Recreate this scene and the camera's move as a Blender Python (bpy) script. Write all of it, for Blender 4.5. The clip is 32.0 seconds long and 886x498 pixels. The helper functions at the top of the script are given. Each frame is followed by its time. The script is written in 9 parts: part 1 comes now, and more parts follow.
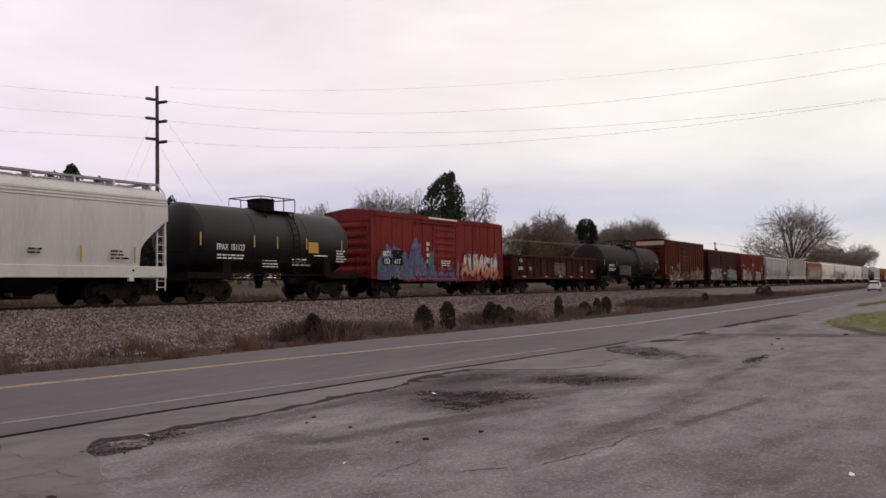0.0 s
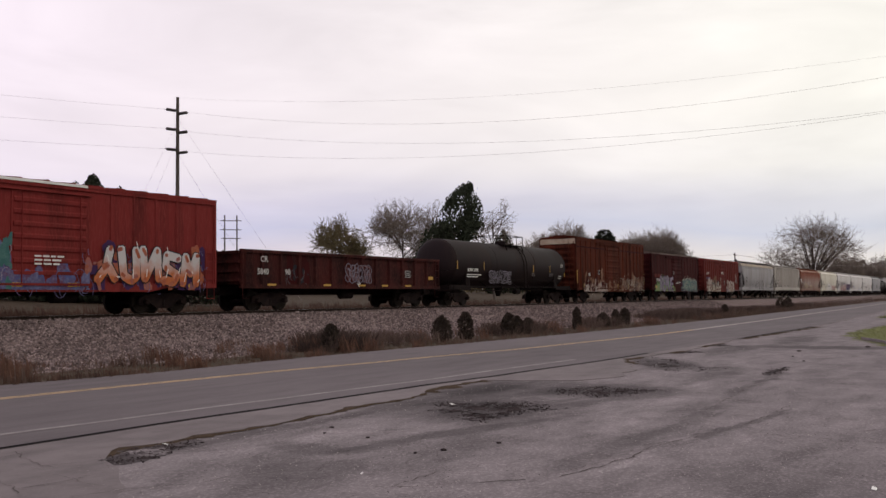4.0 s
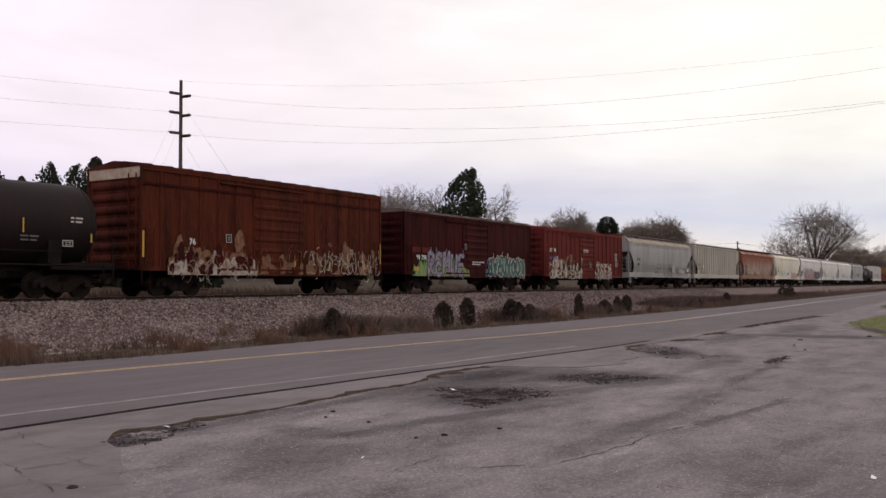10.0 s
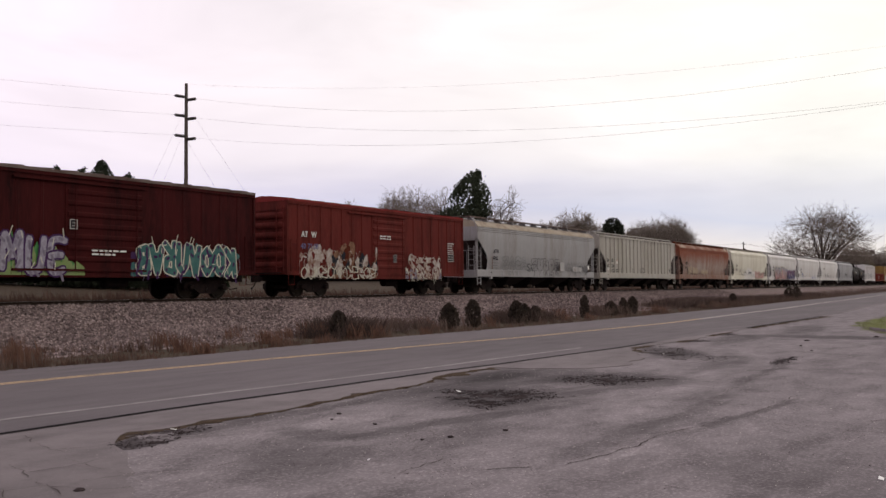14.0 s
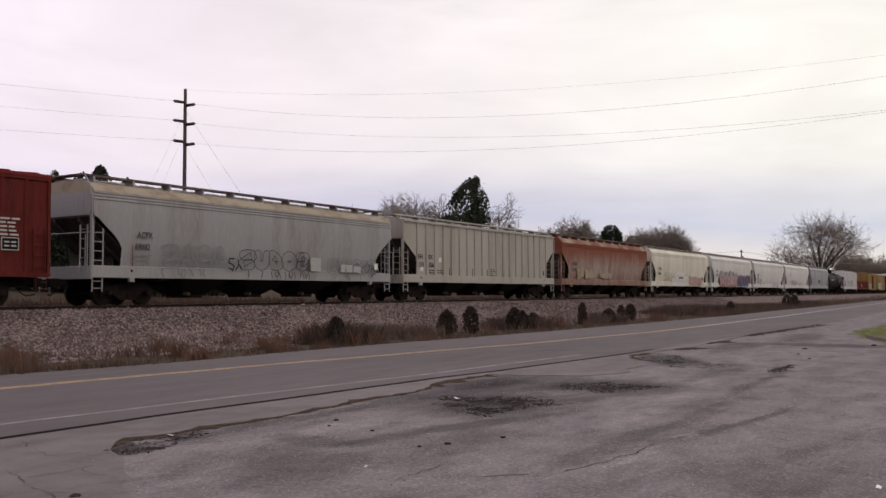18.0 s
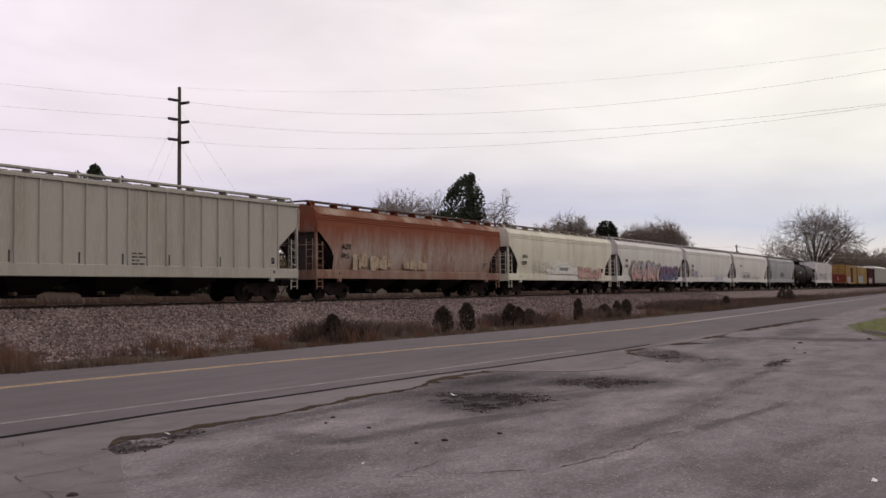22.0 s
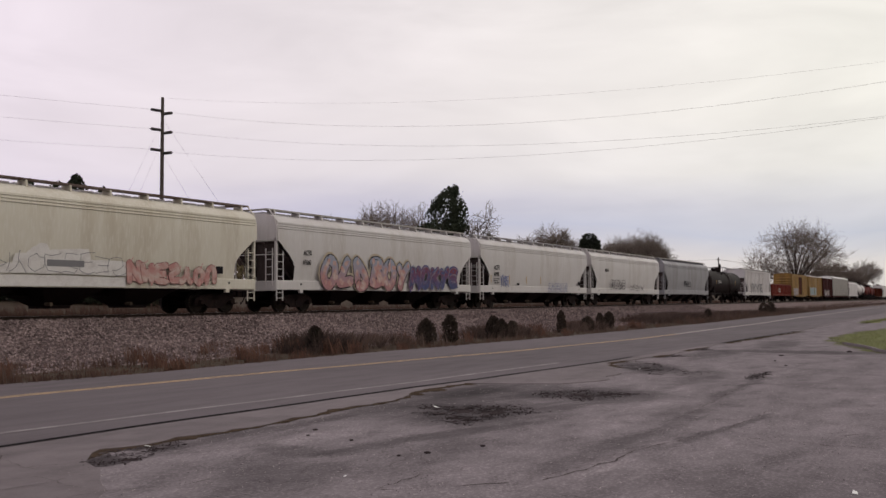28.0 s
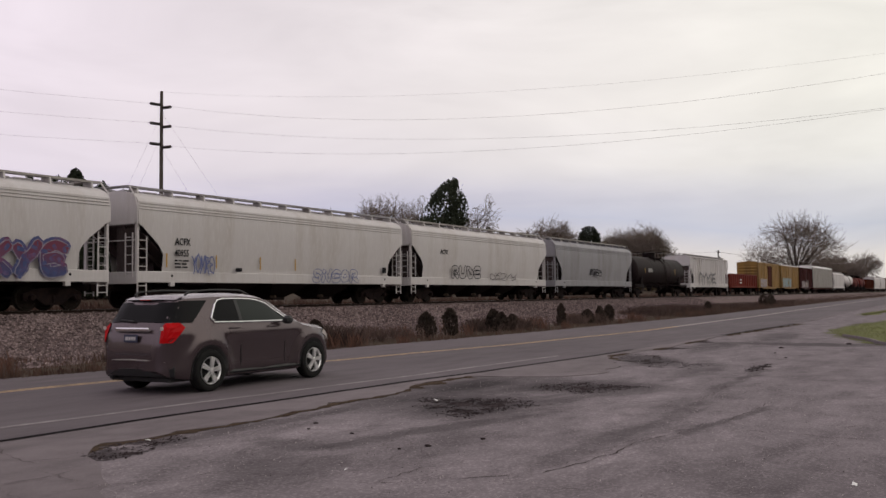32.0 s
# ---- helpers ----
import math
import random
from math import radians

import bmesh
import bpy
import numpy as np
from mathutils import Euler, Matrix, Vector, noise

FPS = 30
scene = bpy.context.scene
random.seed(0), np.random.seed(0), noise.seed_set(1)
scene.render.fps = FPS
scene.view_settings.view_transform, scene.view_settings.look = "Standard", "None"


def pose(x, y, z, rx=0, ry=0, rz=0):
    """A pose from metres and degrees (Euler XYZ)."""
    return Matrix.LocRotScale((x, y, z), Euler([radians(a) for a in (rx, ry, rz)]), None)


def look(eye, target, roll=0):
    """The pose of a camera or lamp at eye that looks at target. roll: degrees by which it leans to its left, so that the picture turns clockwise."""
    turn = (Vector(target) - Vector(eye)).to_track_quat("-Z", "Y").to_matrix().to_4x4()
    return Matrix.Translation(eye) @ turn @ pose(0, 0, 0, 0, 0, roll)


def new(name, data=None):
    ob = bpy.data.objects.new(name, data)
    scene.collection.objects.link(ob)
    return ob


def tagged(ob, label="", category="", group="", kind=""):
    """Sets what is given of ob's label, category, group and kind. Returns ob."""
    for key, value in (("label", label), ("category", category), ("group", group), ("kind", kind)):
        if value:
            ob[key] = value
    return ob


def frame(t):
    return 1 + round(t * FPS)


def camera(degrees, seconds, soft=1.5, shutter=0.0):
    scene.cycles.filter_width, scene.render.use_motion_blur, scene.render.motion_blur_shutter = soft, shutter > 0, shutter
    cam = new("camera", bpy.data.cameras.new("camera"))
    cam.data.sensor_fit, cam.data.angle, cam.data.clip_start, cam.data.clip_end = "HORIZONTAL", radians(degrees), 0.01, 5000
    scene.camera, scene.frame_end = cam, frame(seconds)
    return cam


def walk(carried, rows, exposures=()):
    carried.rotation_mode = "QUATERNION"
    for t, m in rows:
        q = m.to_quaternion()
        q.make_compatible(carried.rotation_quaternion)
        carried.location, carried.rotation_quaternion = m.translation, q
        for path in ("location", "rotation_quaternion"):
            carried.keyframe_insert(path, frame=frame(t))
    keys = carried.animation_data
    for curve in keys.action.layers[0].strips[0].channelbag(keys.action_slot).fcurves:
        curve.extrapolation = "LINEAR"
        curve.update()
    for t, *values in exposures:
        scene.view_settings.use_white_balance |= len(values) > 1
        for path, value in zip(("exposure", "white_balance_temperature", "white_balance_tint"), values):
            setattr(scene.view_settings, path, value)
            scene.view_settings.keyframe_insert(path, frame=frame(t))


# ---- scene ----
EYE = 1.534
# seconds, heading, tilt, roll in degrees: a hand-held camera that stands in one spot
SWAY = [
    (0, -59.78, 2.49, -0.99), (0.5, -59.54, 2.63, -0.83), (1, -59.15, 2.76, -0.85),
    (1.5, -58.92, 2.93, -0.86), (2, -58.76, 3.13, -0.83), (2.5, -58.81, 3.26, -0.70),
    (3, -58.70, 3.23, -0.73), (3.5, -58.52, 3.18, -0.81), (5.5, -59.46, 2.98, -0.70),
    (6, -59.39, 2.83, -0.53), (6.5, -58.57, 2.51, -0.37), (7, -58.15, 2.53, -0.36),
    (7.5, -58.11, 2.82, -0.11), (8, -58.22, 2.82, -0.02), (8.5, -58.24, 2.67, -0.11),
    (9, -58.28, 2.46, -0.23), (9.5, -58.37, 2.36, -0.40), (10, -58.49, 2.27, -0.28),
    (10.5, -58.56, 2.27, -0.48), (11, -58.59, 2.21, -0.28), (11.5, -58.53, 2.10, -0.24),
    (12, -58.26, 2.04, -0.36), (12.5, -57.49, 2.11, -0.11), (13, -57.26, 2.39, -0.18),
    (13.5, -57.84, 2.51, -0.38), (14, -58.15, 2.39, -0.49), (14.5, -58.14, 2.33, -0.33),
    (16.5, -57.96, 2.54, 0.14), (17, -58.01, 2.58, 0.05), (17.5, -58.16, 2.66, -0.10),
    (18, -58.27, 2.80, -0.24), (18.5, -58.47, 2.81, -0.56), (19, -58.53, 2.73, -0.55),
    (19.5, -58.73, 2.62, -0.77), (20, -58.93, 2.51, -0.76), (20.5, -58.96, 2.55, -0.67),
    (21, -58.85, 2.64, -0.67), (21.5, -58.71, 2.66, -0.62), (22, -58.54, 2.59, -0.62),
    (22.5, -58.48, 2.51, -0.67), (23, -58.46, 2.45, -0.95), (23.5, -58.46, 2.48, -0.81),
    (24, -58.30, 2.69, -0.52), (24.5, -58.25, 2.70, -0.44), (25, -58.39, 2.61, -0.45),
    (25.5, -58.71, 2.62, -0.74), (27.5, -59.72, 3.28, -0.31), (28, -59.59, 3.33, -0.46),
    (28.5, -59.40, 3.28, -0.60), (29, -59.28, 3.24, -0.53), (29.5, -59.30, 3.23, -0.61),
    (30, -59.26, 3.27, -0.44), (30.5, -59.36, 3.20, -0.40), (31, -59.55, 3.16, -0.80),
    (31.5, -59.69, 3.06, -0.88), (32, -59.60, 2.91, -0.63),
]
cam = camera(51.91, 32.0, soft=1.5)
walk(cam, [(t, pose(0, 0, EYE, 90 + tilt, 0, head) @ pose(0, 0, 0, 0, 0, roll)) for t, head, tilt, roll in SWAY],
     exposures=[(t, stops, 6800, 15) for t, stops in ((0, -0.42), (6, -0.40), (9, -0.34), (13, -0.28), (19, -0.42), (25, -0.50), (28, -0.57), (32, -0.57))])

# ---- sky and sun: a bright, thinly broken overcast ----
world = bpy.data.worlds.new("overcast_sky")
scene.world = world
world.use_nodes = True
wt = world.node_tree
wt.nodes.clear()


def wnode(kind, **put):
    n = wt.nodes.new(kind)
    for k, v in put.items():
        n.inputs[k].default_value = v
    return n


SUN_UP, SUN_ROUND = radians(34), radians(150)
sky = wt.nodes.new("ShaderNodeTexSky")
sky.sky_type, sky.sun_disc, sky.sun_elevation, sky.sun_rotation = "NISHITA", False, SUN_UP, SUN_ROUND
sky.air_density, sky.dust_density = 1.0, 3.0
coord = wt.nodes.new("ShaderNodeTexCoord")
parts_of = wt.nodes.new("ShaderNodeSeparateXYZ")
wt.links.new(coord.outputs["Generated"], parts_of.inputs["Vector"])
# brightness of the cloud sheet from the horizon up
rise = wt.nodes.new("ShaderNodeValToRGB")
drift = wnode("ShaderNodeTexNoise", Scale=1.7, Detail=4.0, Roughness=0.55)
low_cloud = wt.nodes.new("ShaderNodeMapping")
low_cloud.inputs["Scale"].default_value = (1.0, 1.0, 5.0)
wt.links.new(coord.outputs["Generated"], low_cloud.inputs["Vector"])
wt.links.new(low_cloud.outputs["Vector"], drift.inputs["Vector"])
bent = wt.nodes.new("ShaderNodeMath")
bent.operation = "MULTIPLY_ADD"
bent.inputs[1].default_value = 0.07
wt.links.new(drift.outputs["Fac"], bent.inputs[0])
low_ = wt.nodes.new("ShaderNodeMath")
low_.operation = "SUBTRACT"
low_.inputs[1].default_value = 0.035
wt.links.new(parts_of.outputs["Z"], low_.inputs[0])
wt.links.new(low_.outputs["Value"], bent.inputs[2])
wt.links.new(bent.outputs["Value"], rise.inputs["Fac"])
steps = rise.color_ramp.elements
steps[0].position, steps[0].color = 0.0, (0.80, 0.765, 0.80, 1)
steps[1].position, steps[1].color = 1.0, (0.90, 0.88, 0.89, 1)
for place, tint in ((0.05, (0.80, 0.77, 0.82, 1)), (0.078, (0.62, 0.655, 0.82, 1)), (0.10, (0.73, 0.735, 0.86, 1)), (0.135, (0.95, 0.935, 0.965, 1)), (0.19, (0.99, 0.97, 0.975, 1)), (0.32, (0.985, 0.965, 0.97, 1)), (0.55, (1.0, 0.98, 0.985, 1))):
    e = steps.new(place)
    e.color = tint
# soft, flattened cloud patches
spread = wt.nodes.new("ShaderNodeMapping")
spread.inputs["Scale"].default_value = (1.0, 1.0, 4.2)
wt.links.new(coord.outputs["Generated"], spread.inputs["Vector"])
puffs = wnode("ShaderNodeTexNoise", Scale=2.9, Detail=7.0, Roughness=0.56, Distortion=0.5)
wt.links.new(spread.outputs["Vector"], puffs.inputs["Vector"])
tone = wt.nodes.new("ShaderNodeMapRange")
tone.inputs["From Min"].default_value, tone.inputs["From Max"].default_value = 0.3, 0.7
tone.inputs["To Min"].default_value, tone.inputs["To Max"].default_value = 1.08, 1.33
wt.links.new(puffs.outputs["Fac"], tone.inputs["Value"])
sheet = wt.nodes.new("ShaderNodeVectorMath")
sheet.operation = "SCALE"
wt.links.new(rise.outputs["Color"], sheet.inputs[0])
wt.links.new(tone.outputs["Result"], sheet.inputs["Scale"])
# the sheet is bluer up the line and warmer down it
across = wt.nodes.new("ShaderNodeVectorMath")
across.operation = "DOT_PRODUCT"
across.inputs[1].default_value = (-0.506, 0.863, 0.0)
wt.links.new(coord.outputs["Generated"], across.inputs[0])
side_of = wt.nodes.new("ShaderNodeMapRange")
side_of.inputs["From Min"].default_value, side_of.inputs["From Max"].default_value = -0.5, 0.5
wt.links.new(across.outputs["Value"], side_of.inputs["Value"])
cast = wt.nodes.new("ShaderNodeMix")
cast.data_type = "RGBA"
cast.inputs["A"].default_value, cast.inputs["B"].default_value = (1.035, 1.085, 0.985, 1), (0.935, 0.885, 0.985, 1)
wt.links.new(side_of.outputs["Result"], cast.inputs["Factor"])
tinted = wt.nodes.new("ShaderNodeVectorMath")
tinted.operation = "MULTIPLY"
wt.links.new(sheet.outputs["Vector"], tinted.inputs[0])
wt.links.new(cast.outputs["Result"], tinted.inputs[1])
thin = wt.nodes.new("ShaderNodeBackground")
thin.inputs["Strength"].default_value = 0.015
wt.links.new(sky.outputs["Color"], thin.inputs["Color"])
cloud = wt.nodes.new("ShaderNodeBackground")
cloud.inputs["Strength"].default_value = 1.0
wt.links.new(tinted.outputs["Vector"], cloud.inputs["Color"])
both = wt.nodes.new("ShaderNodeAddShader")
wt.links.new(thin.outputs["Background"], both.inputs[0])
wt.links.new(cloud.outputs["Background"], both.inputs[1])
wt.links.new(both.outputs["Shader"], wt.nodes.new("ShaderNodeOutputWorld").inputs["Surface"])
sun = new("sun", bpy.data.lights.new("sun", "SUN"))
sun.data.energy, sun.data.angle, sun.data.color = 0.15, radians(25), (1.0, 0.96, 0.9)
sun.matrix_world = look((-30, -50, 45), (0, 0, 0))

# ---- materials ----
def surface(name, base, second=None, third=None, scale=3.0, fine=40.0, rough=0.7, metal=0.0, bump=0.15, stretch=(1, 1, 1), amount=0.5,
            specks=0.5, relief=0.004, vary=0.0, world=False, cells=0.0):
    """Two tones of one surface: broad stains (scale, per metre), a fine grain, a fine relief, and optional random change from piece to piece."""
    m = bpy.data.materials.new(name)
    m.use_nodes = True
    t = m.node_tree
    b = t.nodes["Principled BSDF"]
    b.inputs["Metallic"].default_value = metal
    second = second or tuple(c * 0.62 for c in base)
    third = third or tuple(min(1, c * 1.25) for c in base)
    co = t.nodes.new("ShaderNodeTexCoord")
    mp = t.nodes.new("ShaderNodeMapping")
    mp.inputs["Scale"].default_value = stretch
    if world:
        ge = t.nodes.new("ShaderNodeNewGeometry")
        t.links.new(ge.outputs["Position"], mp.inputs["Vector"])
    else:
        t.links.new(co.outputs["Object"], mp.inputs["Vector"])
    n1 = t.nodes.new("ShaderNodeTexNoise")
    n1.inputs["Scale"].default_value, n1.inputs["Detail"].default_value, n1.inputs["Roughness"].default_value = scale, 6, 0.6
    n2 = t.nodes.new("ShaderNodeTexNoise")
    n2.inputs["Scale"].default_value, n2.inputs["Detail"].default_value = fine, 4
    for n in (n1, n2):
        t.links.new(mp.outputs["Vector"], n.inputs["Vector"])
    r1 = t.nodes.new("ShaderNodeMapRange")
    r1.inputs["From Min"].default_value, r1.inputs["From Max"].default_value = 0.62 - 0.3 * amount, 0.86 - 0.3 * amount
    t.links.new(n1.outputs["Fac"], r1.inputs["Value"])
    mix1 = t.nodes.new("ShaderNodeMix")
    mix1.data_type = "RGBA"
    mix1.inputs["A"].default_value, mix1.inputs["B"].default_value = (*base, 1), (*second, 1)
    t.links.new(r1.outputs["Result"], mix1.inputs["Factor"])
    r2 = t.nodes.new("ShaderNodeMapRange")
    r2.inputs["From Min"].default_value, r2.inputs["From Max"].default_value = 0.48, 0.66
    r2.inputs["To Max"].default_value = specks
    t.links.new(n2.outputs["Fac"], r2.inputs["Value"])
    mix2 = t.nodes.new("ShaderNodeMix")
    mix2.data_type = "RGBA"
    mix2.inputs["B"].default_value = (*third, 1)
    t.links.new(mix1.outputs["Result"], mix2.inputs["A"])
    t.links.new(r2.outputs["Result"], mix2.inputs["Factor"])
    colour = mix2.outputs["Result"]
    if vary:
        info = t.nodes.new("ShaderNodeObjectInfo")
        ge2 = t.nodes.new("ShaderNodeNewGeometry")
        add = t.nodes.new("ShaderNodeMath")
        t.links.new(info.outputs["Random"], add.inputs[0])
        t.links.new(ge2.outputs["Random Per Island"], add.inputs[1])
        half = t.nodes.new("ShaderNodeMapRange")
        half.inputs["From Max"].default_value = 2.0
        half.inputs["To Min"].default_value, half.inputs["To Max"].default_value = 1 - vary, 1 + vary
        t.links.new(add.outputs["Value"], half.inputs["Value"])
        hsv = t.nodes.new("ShaderNodeHueSaturation")
        t.links.new(colour, hsv.inputs["Color"])
        t.links.new(half.outputs["Result"], hsv.inputs["Value"])
        colour = hsv.outputs["Color"]
    t.links.new(colour, b.inputs["Base Color"])
    rr = t.nodes.new("ShaderNodeMapRange")
    rr.inputs["To Min"].default_value, rr.inputs["To Max"].default_value = max(0.05, rough - 0.12), min(1, rough + 0.15)
    t.links.new(n1.outputs["Fac"], rr.inputs["Value"])
    t.links.new(rr.outputs["Result"], b.inputs["Roughness"])
    b.inputs["Specular IOR Level"].default_value = 0.5 if rough < 0.5 else 0.16
    if bump:
        bp = t.nodes.new("ShaderNodeBump")
        bp.inputs["Strength"].default_value, bp.inputs["Distance"].default_value = bump, relief
        if cells:
            vo = t.nodes.new("ShaderNodeTexVoronoi")
            vo.inputs["Scale"].default_value = cells
            t.links.new(mp.outputs["Vector"], vo.inputs["Vector"])
            t.links.new(vo.outputs["Distance"], bp.inputs["Height"])
        else:
            t.links.new(n2.outputs["Fac"], bp.inputs["Height"])
        t.links.new(bp.outputs["Normal"], b.inputs["Normal"])
    return m


def plain(name, colour, rough=0.5, metal=0.0, glow=0.0, coat=0.0):
    m = bpy.data.materials.new(name)
    m.use_nodes = True
    b = m.node_tree.nodes["Principled BSDF"]
    b.inputs["Base Color"].default_value = (*colour, 1)
    b.inputs["Roughness"].default_value, b.inputs["Metallic"].default_value = rough, metal
    b.inputs["Coat Weight"].default_value = coat
    if glow:
        b.inputs["Emission Color"].default_value, b.inputs["Emission Strength"].default_value = (*colour, 1), glow
    return m


STREAK = (1.0, 1.0, 0.14)      # rain streaks run down the sides
iron = surface("grimy_cast_iron", (0.012, 0.0075, 0.0078), (0.024, 0.014, 0.012), scale=4, rough=0.75, bump=0.3)
wheel_steel = surface("rusty_wheel_steel", (0.018, 0.013, 0.011), (0.009, 0.008, 0.0075), scale=5, rough=0.6, metal=0.3)
black_tank = surface("sooty_black_tank_paint", (0.0105, 0.0065, 0.0085), (0.019, 0.011, 0.0125), (0.014, 0.009, 0.0115), scale=1.2, fine=14, rough=0.5, stretch=STREAK, bump=0.05)
old_tank = surface("dull_black_tank_paint", (0.014, 0.0085, 0.0095), (0.024, 0.014, 0.0135), (0.017, 0.011, 0.0115), scale=1.0, fine=10, rough=0.6, stretch=STREAK, bump=0.05)
bright_red = surface("faded_red_boxcar_paint", (0.165, 0.022, 0.021), (0.085, 0.015, 0.014), (0.205, 0.038, 0.034), scale=1.6, fine=22, rough=0.7, stretch=STREAK)
brown_red = surface("rusty_brown_boxcar_paint", (0.074, 0.0150, 0.0078), (0.026, 0.0075, 0.005), (0.105, 0.026, 0.012), scale=1.5, fine=18, rough=0.75, stretch=STREAK, amount=0.7)
maroon = surface("dark_maroon_boxcar_paint", (0.040, 0.0050, 0.0055), (0.014, 0.0034, 0.0038), (0.055, 0.0078, 0.008), scale=1.3, fine=20, rough=0.72, stretch=STREAK, amount=0.6)
oxide_red = surface("oxide_red_boxcar_paint", (0.105, 0.0175, 0.015), (0.048, 0.011, 0.0095), (0.135, 0.028, 0.023), scale=1.5, fine=22, rough=0.72, stretch=STREAK)
gondola_red = surface("battered_red_gondola_paint", (0.056, 0.012, 0.011), (0.024, 0.009, 0.009), (0.075, 0.024, 0.019), scale=1.3, fine=12, rough=0.75, stretch=(1, 1, 0.4), amount=0.85, bump=0.3, relief=0.01)
orange_red = surface("orange_red_gondola_paint", (0.145, 0.022, 0.014), (0.075, 0.017, 0.012), scale=1.5, rough=0.7, stretch=STREAK)
cream_white = surface("soiled_cream_hopper_paint", (0.58, 0.54, 0.465), (0.46, 0.405, 0.325), (0.64, 0.61, 0.56), scale=0.9, fine=16, rough=0.55, stretch=STREAK, amount=0.55, bump=0.04)
pale_white = surface("chalky_white_hopper_paint", (0.53, 0.50, 0.50), (0.44, 0.40, 0.38), (0.59, 0.565, 0.565), scale=0.9, fine=16, rough=0.5, stretch=STREAK, amount=0.45, bump=0.04)
pale_grey = surface("weathered_grey_hopper_paint", (0.285, 0.272, 0.285), (0.215, 0.19, 0.185), (0.335, 0.322, 0.335), scale=0.9, fine=16, rough=0.55, stretch=STREAK, amount=0.5, bump=0.04)
warm_grey = surface("dusty_light_grey_ribbed_hopper_paint", (0.35, 0.32, 0.295), (0.27, 0.24, 0.21), (0.40, 0.375, 0.345), scale=0.9, fine=16, rough=0.6, stretch=STREAK, amount=0.5, bump=0.04)
mid_grey = surface("mid_grey_hopper_paint", (0.27, 0.262, 0.28), (0.20, 0.186, 0.19), scale=0.9, rough=0.55, stretch=STREAK, bump=0.04)
roof_dust = surface("rust_dusted_hopper_roof", (0.30, 0.25, 0.20), (0.18, 0.12, 0.09), scale=1.5, rough=0.75)
yellow_box = surface("old_yellow_boxcar_paint", (0.25, 0.145, 0.045), (0.13, 0.08, 0.04), scale=1.1, rough=0.65, stretch=STREAK)
galvanised = surface("galvanised_grey_autorack_panels", (0.32, 0.30, 0.28), (0.22, 0.20, 0.19), scale=2.0, rough=0.6, stretch=STREAK)
white_roof = surface("white_painted_steel_roof", (0.66, 0.65, 0.64), (0.5, 0.48, 0.45), scale=1.0, rough=0.5)
tar_roof = surface("galvanised_roof_with_rust", (0.14, 0.105, 0.095), (0.06, 0.032, 0.026), scale=0.8, rough=0.7, amount=0.7)
# grime streaks on a base darkened for the shade under the hopper ends
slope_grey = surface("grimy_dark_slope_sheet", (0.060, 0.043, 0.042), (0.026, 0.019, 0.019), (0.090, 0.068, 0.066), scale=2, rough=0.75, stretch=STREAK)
bay_grey = surface("dusty_tan_hopper_bay", (0.085, 0.063, 0.047), (0.03, 0.022, 0.019), (0.12, 0.095, 0.07), scale=2, rough=0.8, stretch=STREAK)
# black of the frames; on the hopper bays it also carries the underside's shade
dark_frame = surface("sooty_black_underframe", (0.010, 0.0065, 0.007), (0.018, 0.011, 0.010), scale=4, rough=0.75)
yellow_mark = plain("yellow_reflective_marking", (0.42, 0.23, 0.025), 0.5)
white_mark = plain("white_stencil_paint", (0.62, 0.60, 0.58), 0.6)
dim_mark = plain("dulled_white_stencil_paint", (0.42, 0.39, 0.38), 0.7)
dark_mark = plain("black_stencil_paint", (0.015, 0.014, 0.017), 0.7)
rail_steel = surface("rust_brown_rail_steel", (0.024, 0.014, 0.011), (0.013, 0.009, 0.0075), scale=6, rough=0.75)
rail_shine = plain("worn_bright_railhead", (0.28, 0.26, 0.25), 0.35, 0.9)
tie_wood = surface("creosoted_tie_wood", (0.05, 0.036, 0.027), (0.025, 0.02, 0.017), scale=6, rough=0.9, bump=0.5, vary=0.25)


